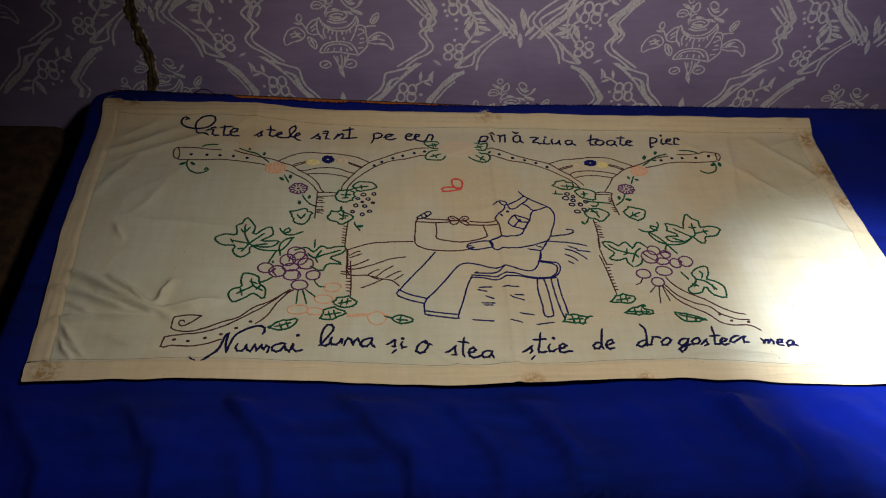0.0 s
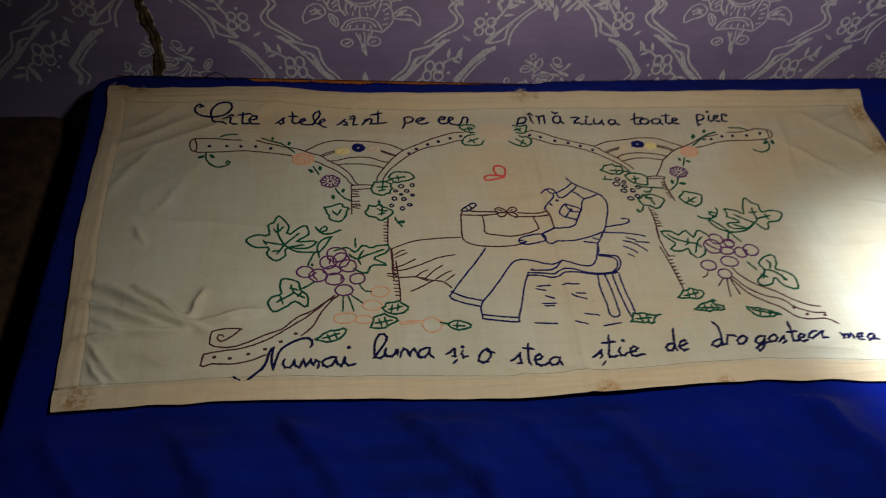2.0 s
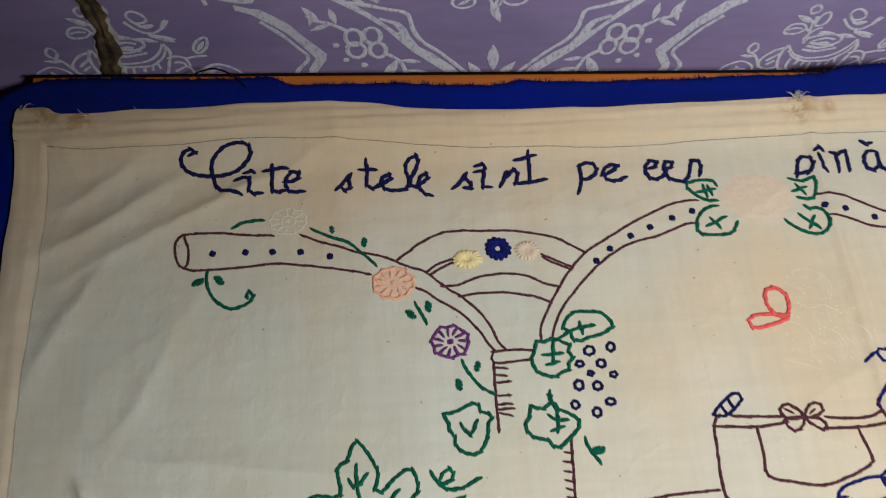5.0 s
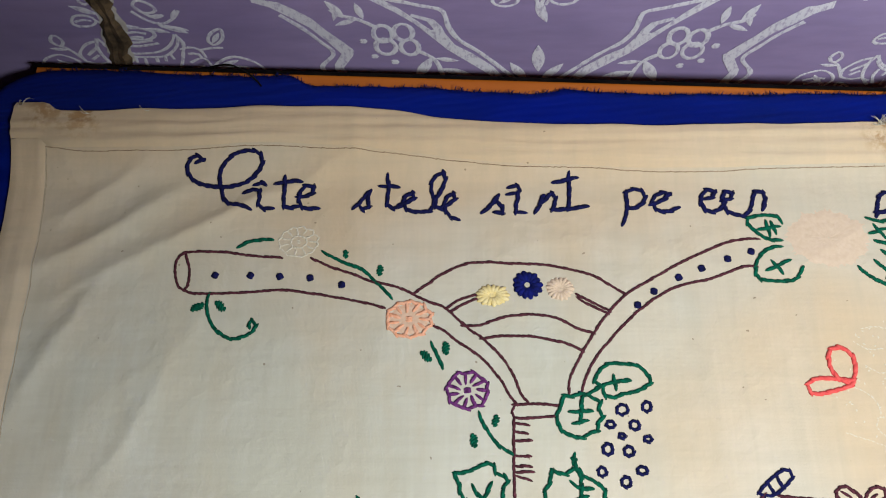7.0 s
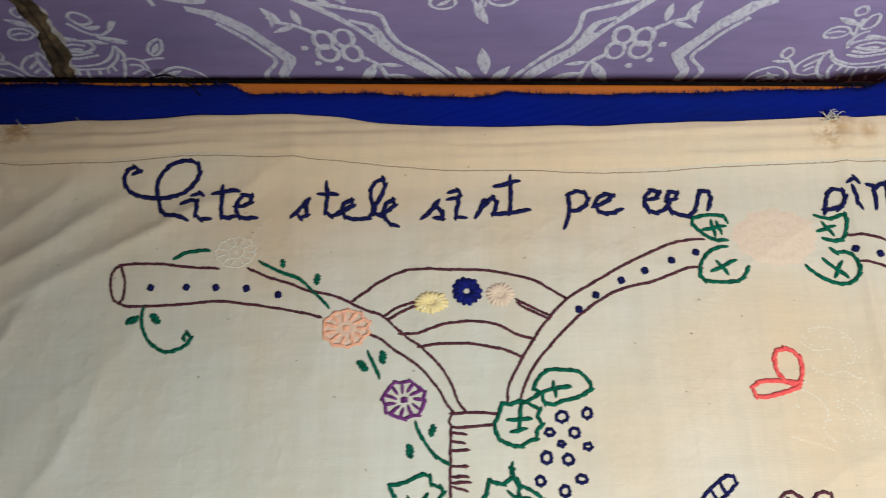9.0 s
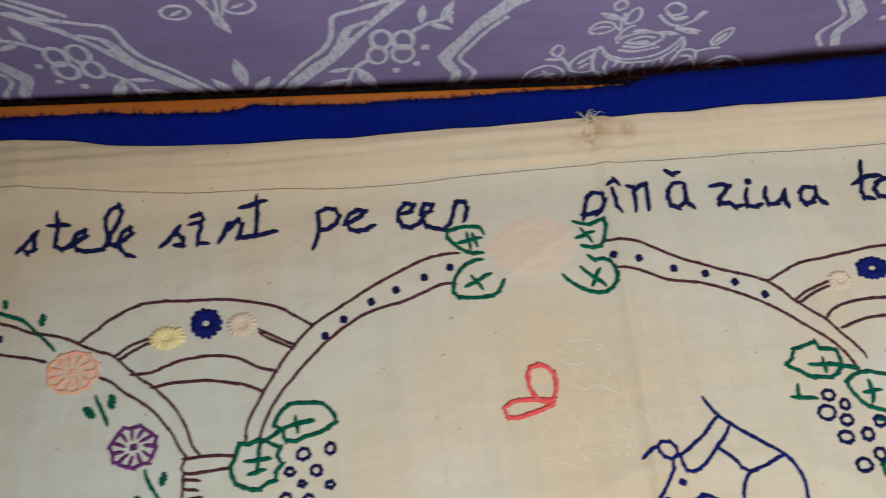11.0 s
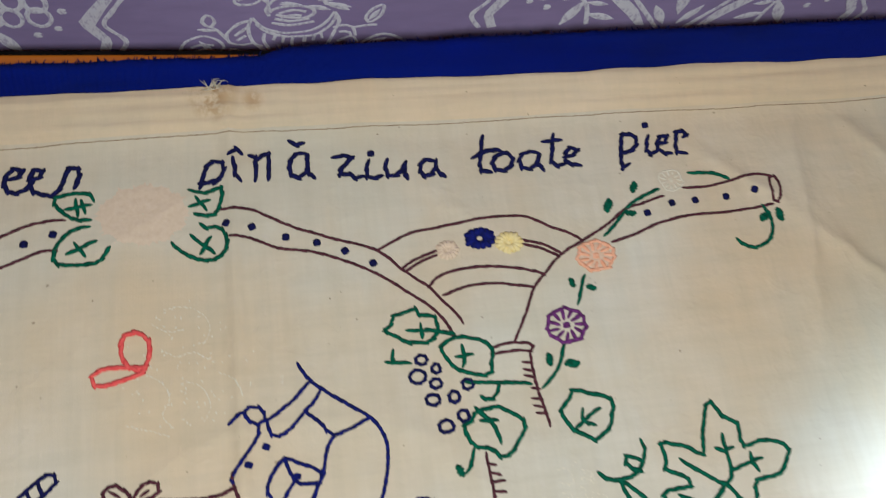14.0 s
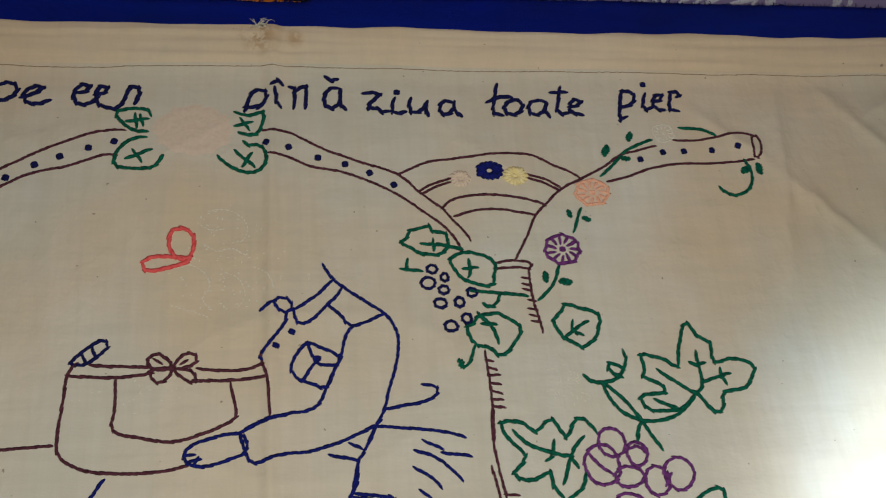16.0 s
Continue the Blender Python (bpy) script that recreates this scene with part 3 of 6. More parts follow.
sew(m, False, -302.7, 41.2, -295.4, 42.9, -292.2, 46.8, -295.7, 49.3, -300.3, 46.9, -302.2, 40.4, -300.7, 35.3, -296, 34, -290.3, 34.7)

m = motif("word", NAVY, 2.6, 'navy stitched word stele')
sew(m, False, -268, 33.6, -262.3, 40.8, -259.2, 45.9, -260.4, 41.2, -258.7, 36.1, -261.5, 32.3, -264.3, 34.1)
sew(m, False, -248.7, 55.3, -247.7, 46.2, -248.3, 36, -245.5, 33.4, -240.5, 35.1)
sew(m, False, -252.8, 48.3, -242.4, 48.7)
sew(m, False, -241, 35.9, -233, 39.6, -231.5, 43.5, -235.9, 44, -238.7, 38.4, -236.8, 32.8, -229.5, 31.2, -222.6, 31.9)
sew(m, False, -222.6, 31.6, -219.9, 38.2, -222.3, 48.4, -219.3, 55, -214.9, 57.2, -213, 54.2, -215.8, 45.9, -219.9, 38.2, -218.1, 33.1, -214.4, 33.5)
sew(m, False, -215.8, 34.3, -210.1, 37.6, -206.4, 41.9, -208.9, 44, -212.6, 41.2, -214, 34.3, -210.8, 27.9, -205.8, 26.6)

m = motif("word", NAVY, 2.6, 'navy stitched word sînt')
sew(m, False, -191, 30.7, -185.2, 36.5, -181.6, 42.4, -182.7, 37.8, -178.9, 33.7, -179.7, 29.6, -183.5, 30.2)
sew(m, False, -175.5, 42.3, -171.8, 43.3, -169, 43.8, -170.3, 37.6, -171.7, 31.3, -168.3, 29.5, -165.3, 31.2)
sew(m, False, -174.7, 46.9, -171.2, 49.1, -168, 46.1)
sew(m, False, -159.2, 30.4, -156, 37.5, -154.6, 43.1, -155.1, 36.2, -150.8, 42.5, -147.3, 43, -147.3, 38.6, -149.4, 31.8)
sew(m, False, -138.8, 55.7, -138.8, 45, -139.9, 32.2)
sew(m, False, -149.4, 31.8, -138.8, 32.4, -128.9, 34.6)
sew(m, False, -147.7, 50, -140.1, 51.8, -134.3, 53.4)

m = motif("word", NAVY, 2.6, 'navy stitched word pe')
sew(m, False, -105.1, 43.3, -104.8, 33.1, -107.9, 21.8)
sew(m, False, -105.1, 43, -100.4, 45.3, -93.8, 43.1, -94.8, 36.7, -100.3, 32.3, -104.2, 31.8)
sew(m, False, -90.5, 34.2, -82.9, 37.9, -78.7, 41.2, -82.4, 43, -87.6, 40.5, -90, 34.2, -85.9, 30.3, -79.1, 30.2, -75, 32.7)

m = motif("word", NAVY, 2.6, 'navy stitched word cer')
sew(m, False, -58.1, 37.6, -52.9, 39.6, -52.4, 43.9, -56.9, 44, -60.6, 38.9, -60.4, 32.6, -56.8, 29.2, -51, 30.7, -46.6, 35.7)
sew(m, False, -48.1, 36.2, -42.2, 38.7, -42.3, 43, -46, 42.6, -48.1, 36.2, -46.6, 29.9, -41.3, 27.3, -35.4, 26.5, -31.7, 32.2, -29.7, 39, -30, 41.6, -24.7, 42.8, -22.2, 39.7, -24.7, 30.9)

m = motif("word", NAVY, 2.6, 'navy stitched word pînă')
sew(m, False, 49, 27.3, 51.2, 29.8, 54, 35.8, 52.5, 41.1, 48.1, 41.3, 44.1, 37.5, 42.5, 31.7, 40.9, 25.8)
sew(m, False, 40.9, 27.6, 45.7, 28.2, 51.2, 29.8)
sew(m, False, 58.5, 41.7, 59.7, 36.9, 60, 28.9, 63.3, 29.3)
sew(m, False, 57.7, 45, 60.9, 48, 63.7, 45.8)
sew(m, False, 68.6, 43.2, 71.1, 43.9, 71.1, 28.5)
sew(m, False, 71.4, 39.6, 74.9, 43, 78.3, 44.2, 78.2, 28.7)
sew(m, False, 98.7, 43.5, 93, 42.3, 89.7, 35.7, 90.8, 29, 95.7, 28, 99.3, 32.7, 100.3, 42.9, 99.7, 31.3, 102.9, 27.8)
sew(m, False, 91, 50.3, 93.9, 48.2, 97.9, 49.6)

m = motif("word", NAVY, 2.6, 'navy stitched word ziua')
sew(m, False, 114.9, 38.8, 120.3, 40, 125, 38.7, 121.5, 34.5, 116.1, 28, 122.9, 27.8, 125, 24.7, 130.1, 26.1)
sew(m, False, 133.8, 35.4, 132, 26.1, 135.9, 23.8, 140, 25.7)
knot(m, 136, 40)
sew(m, False, 144.2, 35, 143.1, 27, 146.8, 24.1, 152.9, 27.9, 155.3, 33.8, 153.9, 26.5, 155.2, 23)
sew(m, False, 172.2, 33.4, 166.8, 33.9, 162.8, 28.9, 164.1, 23.4, 168.9, 24, 172.2, 28.5, 172.6, 33.1, 172.6, 25.8, 176.3, 22.9)

m = motif("word", NAVY, 2.6, 'navy stitched word toate')
sew(m, False, 202.2, 46.7, 200.3, 37.1, 197.8, 26.7, 199.5, 23.3, 204.3, 23.7)
sew(m, False, 195, 33.1, 202.2, 37, 210.7, 37.5)
sew(m, True, 212.8, 35.2, 206.3, 31.3, 205.5, 25.8, 210, 23.5, 215, 24.9, 218.3, 30.8, 215.4, 34.8)
sew(m, False, 234.1, 34.1, 226.1, 34.7, 221.7, 29.3, 223.3, 23.8, 229.4, 24.3, 233.5, 30.3, 234.5, 34.1, 232.8, 26.1, 235.3, 23)
sew(m, False, 244.9, 45.3, 242.8, 35.5, 240.8, 27.2, 244, 24.3, 248.2, 25.8)
sew(m, False, 238.7, 40.7, 249.9, 42.3)
sew(m, False, 249.8, 29.6, 257.6, 32.1, 257.1, 36.4, 252.7, 35.1, 249.3, 29.7, 251, 25.4, 257.5, 24.3)

m = motif("word", NAVY, 2.6, 'navy stitched word pier')
sew(m, False, 287.6, 43, 284.3, 31.1, 282.7, 20, 287.2, 22.6)
sew(m, False, 287.5, 42.4, 293.3, 42.2, 296.2, 37.8, 292.6, 32.3, 285.5, 29.7)
sew(m, False, 303.1, 40.4, 300, 29.1, 303.8, 27.9, 306.8, 30.3)
knot(m, 303.3, 47.9)
sew(m, False, 308.1, 34, 315, 36.3, 314.6, 40.6, 310.5, 39.3, 307.4, 33.1, 309.4, 27.9, 314.5, 28)
sew(m, False, 324.1, 27.4, 318.4, 28.5, 320.7, 37.8, 322.2, 42.4, 329, 41.6, 325.9, 38.2)

m = motif("word", NAVY, 2.6, 'navy stitched word Numai')
sew(m, False, -295.9, -361.8, -286, -367.8, -274.9, -358.3, -266.9, -349.3, -263.2, -333.9, -259.4, -326.7, -260.4, -343.2, -258.3, -353.8)
sew(m, False, -258.3, -353.8, -255.4, -340.1, -251, -329.2, -238, -319.7, -226.5, -316.5, -220.2, -321.3, -221.9, -327.7)
sew(m, False, -248.2, -342.6, -249, -349.9, -244, -353.3, -239, -348.7, -238.3, -342.6, -237.5, -349.9, -233.2, -353)
sew(m, False, -232.1, -352.4, -229, -343.2, -226.5, -351.8, -222.4, -343.9, -219.8, -351.2, -216.8, -344.2, -214, -346.9, -214.7, -354)
sew(m, False, -197.3, -341.7, -205.4, -342.7, -210.7, -347.9, -207.9, -353.1, -202.2, -352.5, -198.1, -346.4, -197.2, -342.4, -196, -349.4, -191.8, -353.1, -188.1, -340.8, -188.1, -350.1, -183.7, -353.1, -178.7, -351)
knot(m, -184.1, -330.2)

m = motif("word", NAVY, 2.6, 'navy stitched word luna')
sew(m, False, -159.8, -344.9, -152.2, -334, -145.6, -322, -147.1, -315.6, -153, -315.6, -157.3, -324.5, -158.9, -340.3, -155.1, -345.8, -149.4, -342.8, -147.4, -334, -148, -341.8, -143.5, -344.9, -137.8, -340.3, -136.1, -334, -135.3, -342.8)
sew(m, False, -132.9, -344.9, -131.3, -337.2, -127.4, -334.7, -124.9, -340.3, -123.6, -345, -121.4, -337.2, -117.9, -335.6, -116.1, -343.4, -113, -346.5)
sew(m, False, -103.7, -334.1, -112, -337.2, -115.4, -343.4, -110.6, -347.2, -104.8, -341.9, -103, -334.7, -103.6, -342.8, -100.1, -347.2)

m = motif("word", NAVY, 2.6, 'navy stitched words și o')
sew(m, False, -86.3, -344.1, -80.4, -340.4, -77.3, -335.7, -78.7, -341.9, -76.4, -346, -80.4, -347.2)
sew(m, False, -77.6, -351.8, -80.4, -355.8)
sew(m, False, -70.2, -340.4, -71.7, -347.2, -67.9, -350.3, -65.6, -347.2)
knot(m, -69.6, -335.4)
sew(m, True, -44.8, -338.9, -50.8, -343.6, -55.3, -352.8, -53, -356.5, -46.4, -355.3, -42, -348.2, -43.2, -341.7)
sew(m, False, -47.2, -341.1, -43.2, -343.6, -37.8, -345.1)

m = motif("word", NAVY, 2.6, 'navy stitched word stea')
sew(m, False, -22.5, -356, -15.5, -349.8, -11.3, -345.2, -13.2, -351.4, -11.2, -357.5, -16, -359.7)
sew(m, False, -2.3, -334.2, -3.3, -343.6, -4.5, -356, -2.7, -360.6)
sew(m, False, -7.9, -339.9, 3.5, -341.1)
sew(m, False, 1.9, -356, 9.1, -353.6, 9.5, -348.3, 4.7, -349.3, 1.9, -356, 4.9, -362.8, 12, -362.2, 15.8, -359.1)
sew(m, False, 27, -353, 19.8, -353.6, 15.8, -359.1, 19, -363.7, 25.1, -360.7, 28.1, -353.6, 26.8, -360.7, 30.2, -362.8)

m = motif("word", NAVY, 2.6, 'navy stitched word știe')
sew(m, False, 61.9, -356.2, 69, -350, 73.1, -345.3, 70.3, -351.6, 73.2, -354.7, 68.9, -356.8)
sew(m, False, 73, -360.5, 70.6, -364.8)
sew(m, False, 83.8, -327.3, 81, -343.8, 78.2, -353.1, 81.4, -356.2, 87, -353.8)
sew(m, False, 75.3, -337.5, 88.3, -335.9)
sew(m, False, 92.1, -343.8, 89.7, -351.6, 93.6, -354.7, 99.5, -350.1)
knot(m, 97.6, -335)
sew(m, False, 101.9, -350.1, 110.2, -347.6, 109.6, -343.2, 104.7, -343.8, 101.9, -350.1, 104.2, -355.7, 111.7, -353.9, 115.8, -353.2)

m = motif("word", NAVY, 2.6, 'navy stitched word de')
sew(m, False, 149.7, -340.8, 143.4, -342.3, 140.5, -347.7, 144.4, -350.8, 149.6, -345.5, 154.2, -321.5, 150.4, -343.9, 151.8, -349.6)
sew(m, False, 155, -345.5, 164.2, -341.4, 162.6, -337, 158, -339.2, 155, -345.5, 157.7, -350.8, 164.1, -348.7)

m = motif("word", NAVY, 2.6, 'navy stitched word drogostea')
sew(m, False, 201.7, -337.7, 193.7, -340.8, 190.3, -345.6, 194.7, -347.8, 201.7, -340.8, 203.5, -323.1, 198.9, -314.9)
sew(m, False, 201.7, -340.8, 202.3, -346.5, 206.3, -344.7, 209.1, -335.1, 211.8, -332.9, 218.2, -335.1)
sew(m, True, 225.6, -335.5, 218.4, -340.9, 218.9, -345.6, 224.7, -344.7, 230, -337.7)
sew(m, False, 248.1, -336.1, 241.1, -337.7, 237.1, -344.1, 241.4, -346.6, 247.7, -340.9, 250.1, -336.1, 244.2, -350.4, 238, -355.7, 236, -352, 243, -347.3, 253.1, -344.1)
sew(m, True, 260.3, -335.2, 253.5, -339.3, 253.6, -344.1, 259.4, -343.5, 263.3, -337.7)
sew(m, False, 263.3, -344.8, 271.2, -336.2, 268.7, -341, 270.7, -344.8, 266.7, -346.7)
sew(m, False, 280.7, -318.9, 281.1, -331.3, 278.7, -342.6, 281, -345.8, 286.3, -341.6)
sew(m, False, 276.2, -332.9, 287.4, -331.3)
sew(m, False, 286, -341, 292.7, -339.4, 292.6, -335.2, 287.6, -337.1, 285.1, -342.6, 288.4, -345.8, 294.6, -343.2)
sew(m, False, 308.4, -332, 301.6, -333.9, 296.9, -339.4, 299.2, -342.6, 306.8, -337.8, 316.1, -331.4, 312.3, -337.8, 313.1, -341.7, 317.8, -341)

m = motif("word", NAVY, 2.6, 'navy stitched word mea')
sew(m, False, 333.4, -336.2, 336, -338.5, 334.4, -345.2, 338.2, -337.9, 341.5, -336.9, 340.2, -344.3, 343.7, -337.9, 346.9, -337.2, 345.9, -345.2)
sew(m, False, 351.7, -341.7, 357.1, -340.5, 357.2, -336.3, 353, -337.9, 349.9, -343.7, 352.6, -346.8, 357.3, -345.3)
sew(m, False, 369.2, -337.9, 363.7, -339.5, 360.7, -344.9, 363.8, -346.9, 368.2, -342.7, 370.5, -337.9, 368.9, -345, 372.8, -345.9)

m = motif("branch", BROWN, 1.6, 'plum-brown stitched vine branch')
sew(m, True, -367.7, 5.3, -371.7, 1.1, -371.9, -7.3, -369.4, -14.6, -365.5, -17.7, -363.3, -13.4, -363.6, -5, -366, 2.3)
sew(m, False, -367.7, 5.5, -359.9, 6.4, -341.7, 5.7, -330.2, 3.7, -309.8, 2.2)
sew(m, False, -292.2, 1.6, -280.3, -4.1, -266.7, -9, -257.7, -13.2, -242.1, -16.8, -232.1, -21.6, -222.2, -26.4, -214.6, -29.2, -206.1, -36.9, -198.6, -43.8, -191.2, -49.4, -182.8, -58.4, -175.7, -69.4, -171.9, -80.2, -166.9, -86.1)
sew(m, False, -365.5, -17.7, -357, -20.1, -330.4, -19.6, -308.3, -18.2, -283.8, -21.7, -263.8, -25.6, -248.3, -29.7)
sew(m, False, -221, -40.2, -213.4, -44.3, -206.2, -50.5, -197.7, -56.1, -189.3, -63.9, -182.1, -73.7, -178.1, -81.2, -174.1, -86.5)

m = motif("branch", BROWN, 1.6, 'plum-brown stitched vine branch')
sew(m, False, -145.5, -81.4, -144.4, -71.7, -138.4, -59.8, -130.2, -46.5, -122, -35.2, -110.3, -23.1, -98.8, -15.7, -82.7, -6.4, -71.1, -0.5, -54.9, 7, -43.4, 10.8, -30, 11.9)
sew(m, False, -138.7, -81.4, -136, -71.8, -130.1, -60.9, -120.9, -49.9, -111.6, -39.9, -100, -29.7, -86.2, -20.5, -75, -16.4, -61.7, -13.7, -50.3, -9.6, -41.2, -6.3, -33.5, -6.1)

m = motif("arch", BROWN, 1.6, 'plum-brown stitched arch with flowers')
sew(m, False, -232.1, -21.6, -222.3, -14.6, -214.8, -9, -201.5, -2.9, -190.4, -2, -174.9, -2.7, -155, -3.8, -139.8, -7.1, -129, -10.3, -120.6, -15.5, -110.3, -22.6)
sew(m, False, -212.6, -30.6, -206, -25.3, -195.5, -21.9)
sew(m, False, -210.4, -32.3, -203.9, -28.4, -195.6, -24.3)
sew(m, False, -138.4, -22.4, -128, -28.3, -119.6, -32.5)
sew(m, False, -138.1, -24.5, -129.2, -30.1, -120.8, -34.1)
sew(m, False, -204, -41, -193.2, -40.4, -180.2, -35.9, -165, -34.4, -150, -36.6, -139.6, -42.6, -129.5, -45.8)
sew(m, False, -193.3, -48.8, -182.6, -47.3, -165.5, -47.4, -152.8, -49.7, -144.4, -52, -136.1, -56)

m = motif("post", BROWN, 1.6, 'plum-brown stitched post with hatching')
sew(m, False, -176.2, -86.9, -165.8, -86.1, -150.4, -87.1)
sew(m, False, -175.8, -86.9, -177, -90.7, -175.4, -93.9, -164.1, -93.9, -153.1, -92.9)
sew(m, False, -176, -93.9, -176.5, -109.3, -176.7, -136.2)
sew(m, False, -175.5, -97, -168.3, -97.4)
sew(m, False, -175.6, -101.7, -169.1, -102.2)
sew(m, False, -175.8, -106.3, -167.2, -105.9)
sew(m, False, -176.6, -114.4, -167.9, -114.4)
sew(m, False, -176.2, -119.8, -167.7, -119.8)
sew(m, False, -176.3, -123, -166.6, -122.4)
sew(m, False, -175.3, -125.4, -168, -127)

m = motif("post", BROWN, 1.6, 'plum-brown stitched post with hatching')
sew(m, False, -135.3, -142.6, -136.6, -162, -137.6, -187, -135.1, -194.5)
sew(m, False, -140, -151, -135.9, -151.3)
sew(m, False, -141.2, -156.1, -136.4, -156.4)
sew(m, False, -141.4, -161.7, -137.1, -162)
sew(m, False, -141.6, -166.8, -137.4, -167.6)
sew(m, False, -141.5, -171.3, -138, -172.1)
sew(m, False, -141.4, -176.3, -137.9, -176.6)
sew(m, False, -141.5, -180.6, -138, -181.3)
sew(m, False, -134.9, -193.3, -134.4, -211.2, -134.6, -227.4, -133.5, -239.9)
sew(m, False, -133.8, -193.4, -133.3, -211.3, -133.3, -227.5)
sew(m, False, -140.2, -231.1, -135.7, -231.4)
sew(m, False, -140.7, -234.9, -135.5, -235.3)
sew(m, False, -130.2, -212.7, -128.6, -243.7, -128.5, -271.7)
sew(m, False, -134.9, -225.6, -129.8, -225.6)
sew(m, False, -134.8, -231.1, -129.7, -231.1)
sew(m, False, -134.6, -236.5, -129.5, -236.5)
sew(m, False, -134.4, -242.3, -129.4, -242.2)
sew(m, False, -134.2, -247.6, -129.2, -247.6)
sew(m, False, -134, -253.3, -129, -253.2)
sew(m, False, -133.4, -258.5, -128.9, -258.5)
sew(m, False, -133.2, -263.7, -128.7, -263.7)

m = motif("knot", NAVY, 3.0, 'small navy knot')
knot(m, -348.1, -8.8)
knot(m, -327.3, -9)
knot(m, -310, -9.8)
knot(m, -292.2, -10.9)
knot(m, -273.5, -15.4)
knot(m, -103.9, -29.2)
knot(m, -93.9, -20.9)
knot(m, -78.9, -12.4)
knot(m, -65.3, -7)
knot(m, -49.7, -1.2)
knot(m, -35.5, 3.5)

m = motif("tendril", GREEN, 2.1, 'green stitched tendril')
sew(m, False, -335.7, 8.8, -328.8, 12.9, -316.4, 14.1)
sew(m, False, -350.7, -20.2, -350.8, -30, -346, -40.4, -336.6, -47.3, -326.9, -45.8, -321.5, -40.6, -323.4, -36.7, -326.6, -37.1, -325.2, -40.6)
pad(m, -359.8, -30.6, -353, -26)
pad(m, -346.4, -25.4, -340, -30.1)
sew(m, False, -285.7, 5.2, -273.7, -1, -262.4, -5.9, -254.3, -13.2, -244.1, -23.4)
pad(m, -272.7, 6.3, -271.1, 1.4)
pad(m, -251.7, -3.6, -251.1, -10.1)
pad(m, -227.3, -56.3, -220.9, -61)
pad(m, -213.9, -50.4, -212.2, -57.8)
sew(m, False, -221.4, -51, -217.7, -58.2, -214.7, -65.2)
sew(m, False, -195, -91, -191, -100, -184, -109.3, -177, -113.4)
pad(m, -185.7, -92.1, -186.2, -98.6)
pad(m, -199, -102.5, -196.7, -109.6)

m = motif("flower", ORANGE, 2.0, 'pale orange stitched flower')
bloom(m, -234, -36.7, 13.4, 11.1)

m = motif("flower", PURPLE, 2.0, 'purple stitched flower')
bloom(m, -201.1, -78.3, 12.1, 10.8)

m = motif("flower", BLUE, 3.0, 'solid blue stitched flower')
rosette(m, -166.1, -16.3, 8.1, 8.1)

m = motif("flower", YELLOW, 2.4, 'pale yellow stitched flower')
rosette(m, -186.4, -22.5, 9.2, 6.3)

m = motif("flower", PEACH, 2.2, 'faded peach stitched flower')
rosette(m, -147.4, -18.8, 7.6, 6.8)

m = motif("flower", WHITE, 1.3, 'white stitched flower nearly lost on the cloth')
bloom(m, -300.4, 12.4, 12.2, 10)
ring(m, -300.4, 12.4, 5, 4)

m = motif("leaf", GREEN, 2.2)
sew(m, True, -148.1, -82.4, -137.6, -80.8, -129.5, -84.6, -128.5, -93, -131.7, -101.3, -140, -104.3, -148.1, -103.3, -152.9, -96, -150.8, -87.7)
sew(m, False, -138.7, -82.5, -139.3, -88.8, -140.2, -97.1)
sew(m, False, -145.4, -90.9, -134, -89.9)
sew(m, False, -143.7, -97.1, -136.8, -95.1)

m = motif("leaf", GREEN, 2.2)
sew(m, True, -130.3, -74, -127.9, -66.4, -118.6, -62.8, -111.4, -64.5, -105.2, -65, -102.5, -70.2, -99.3, -74.1, -110.6, -80.5, -116.8, -80.4, -122.2, -83.6, -127.6, -80.8, -126, -78.3)
sew(m, False, -137.7, -82.5, -129, -77.2, -120.5, -74, -112.1, -73)
sew(m, False, -120.7, -70.8, -119.3, -77.7)

m = motif("leaf", GREEN, 2.2)
sew(m, True, -207.2, -124.1, -201.9, -122.6, -198.2, -122, -194, -118.8, -188.5, -118.6, -185.9, -122.9, -180.1, -126, -183.4, -135.2, -184.8, -143, -190.5, -147.8, -198.7, -148, -202.1, -141.2, -205.1, -132.3)
sew(m, False, -198.8, -130.1, -193.3, -137.1, -188.9, -128.1)

m = motif("leaf", GREEN, 2.2)
sew(m, True, -156.2, -122.3, -150.2, -123.6, -143.7, -121.3, -135.8, -127.9, -129, -132.4, -132.5, -140.2, -137.7, -142.5, -142.2, -148.7, -150, -142.9, -159.4, -139.6, -160.8, -130.1, -156.8, -127.7)
sew(m, False, -144.5, -113.6, -144.6, -120.4, -141.6, -124.7, -142.1, -138.2)
sew(m, False, -147, -128.4, -141.7, -131.5, -136.2, -131.1)
sew(m, False, -145.7, -137.9, -139.2, -135.2)
pad(m, -146.2, -115.6, -143.1, -116.4)

m = motif("leaf", GREEN, 2.2)
sew(m, False, -127.3, -143.2, -125.3, -149.9, -120.3, -158.1)
pad(m, -124.8, -152.1, -116.6, -149.3)

m = motif("berry", NAVY, 1.9, 'small navy stitched ring')
ring(m, -117.1, -89.5, 3.1, 2.9)
ring(m, -103.6, -87.9, 2.5, 2.7)
ring(m, -124.1, -97.6, 2.5, 1.9)
ring(m, -111, -97.9, 2.7, 2.7)
ring(m, -118.2, -103.8, 2.2, 1.4)
ring(m, -104.5, -105.5, 2.2, 1.8)
ring(m, -126.4, -110.9, 2.8, 3.1)
ring(m, -115.2, -112, 2.6, 2.6)
ring(m, -130.1, -122.9, 2.4, 2.4)
ring(m, -109, -122.2, 2.8, 2.2)
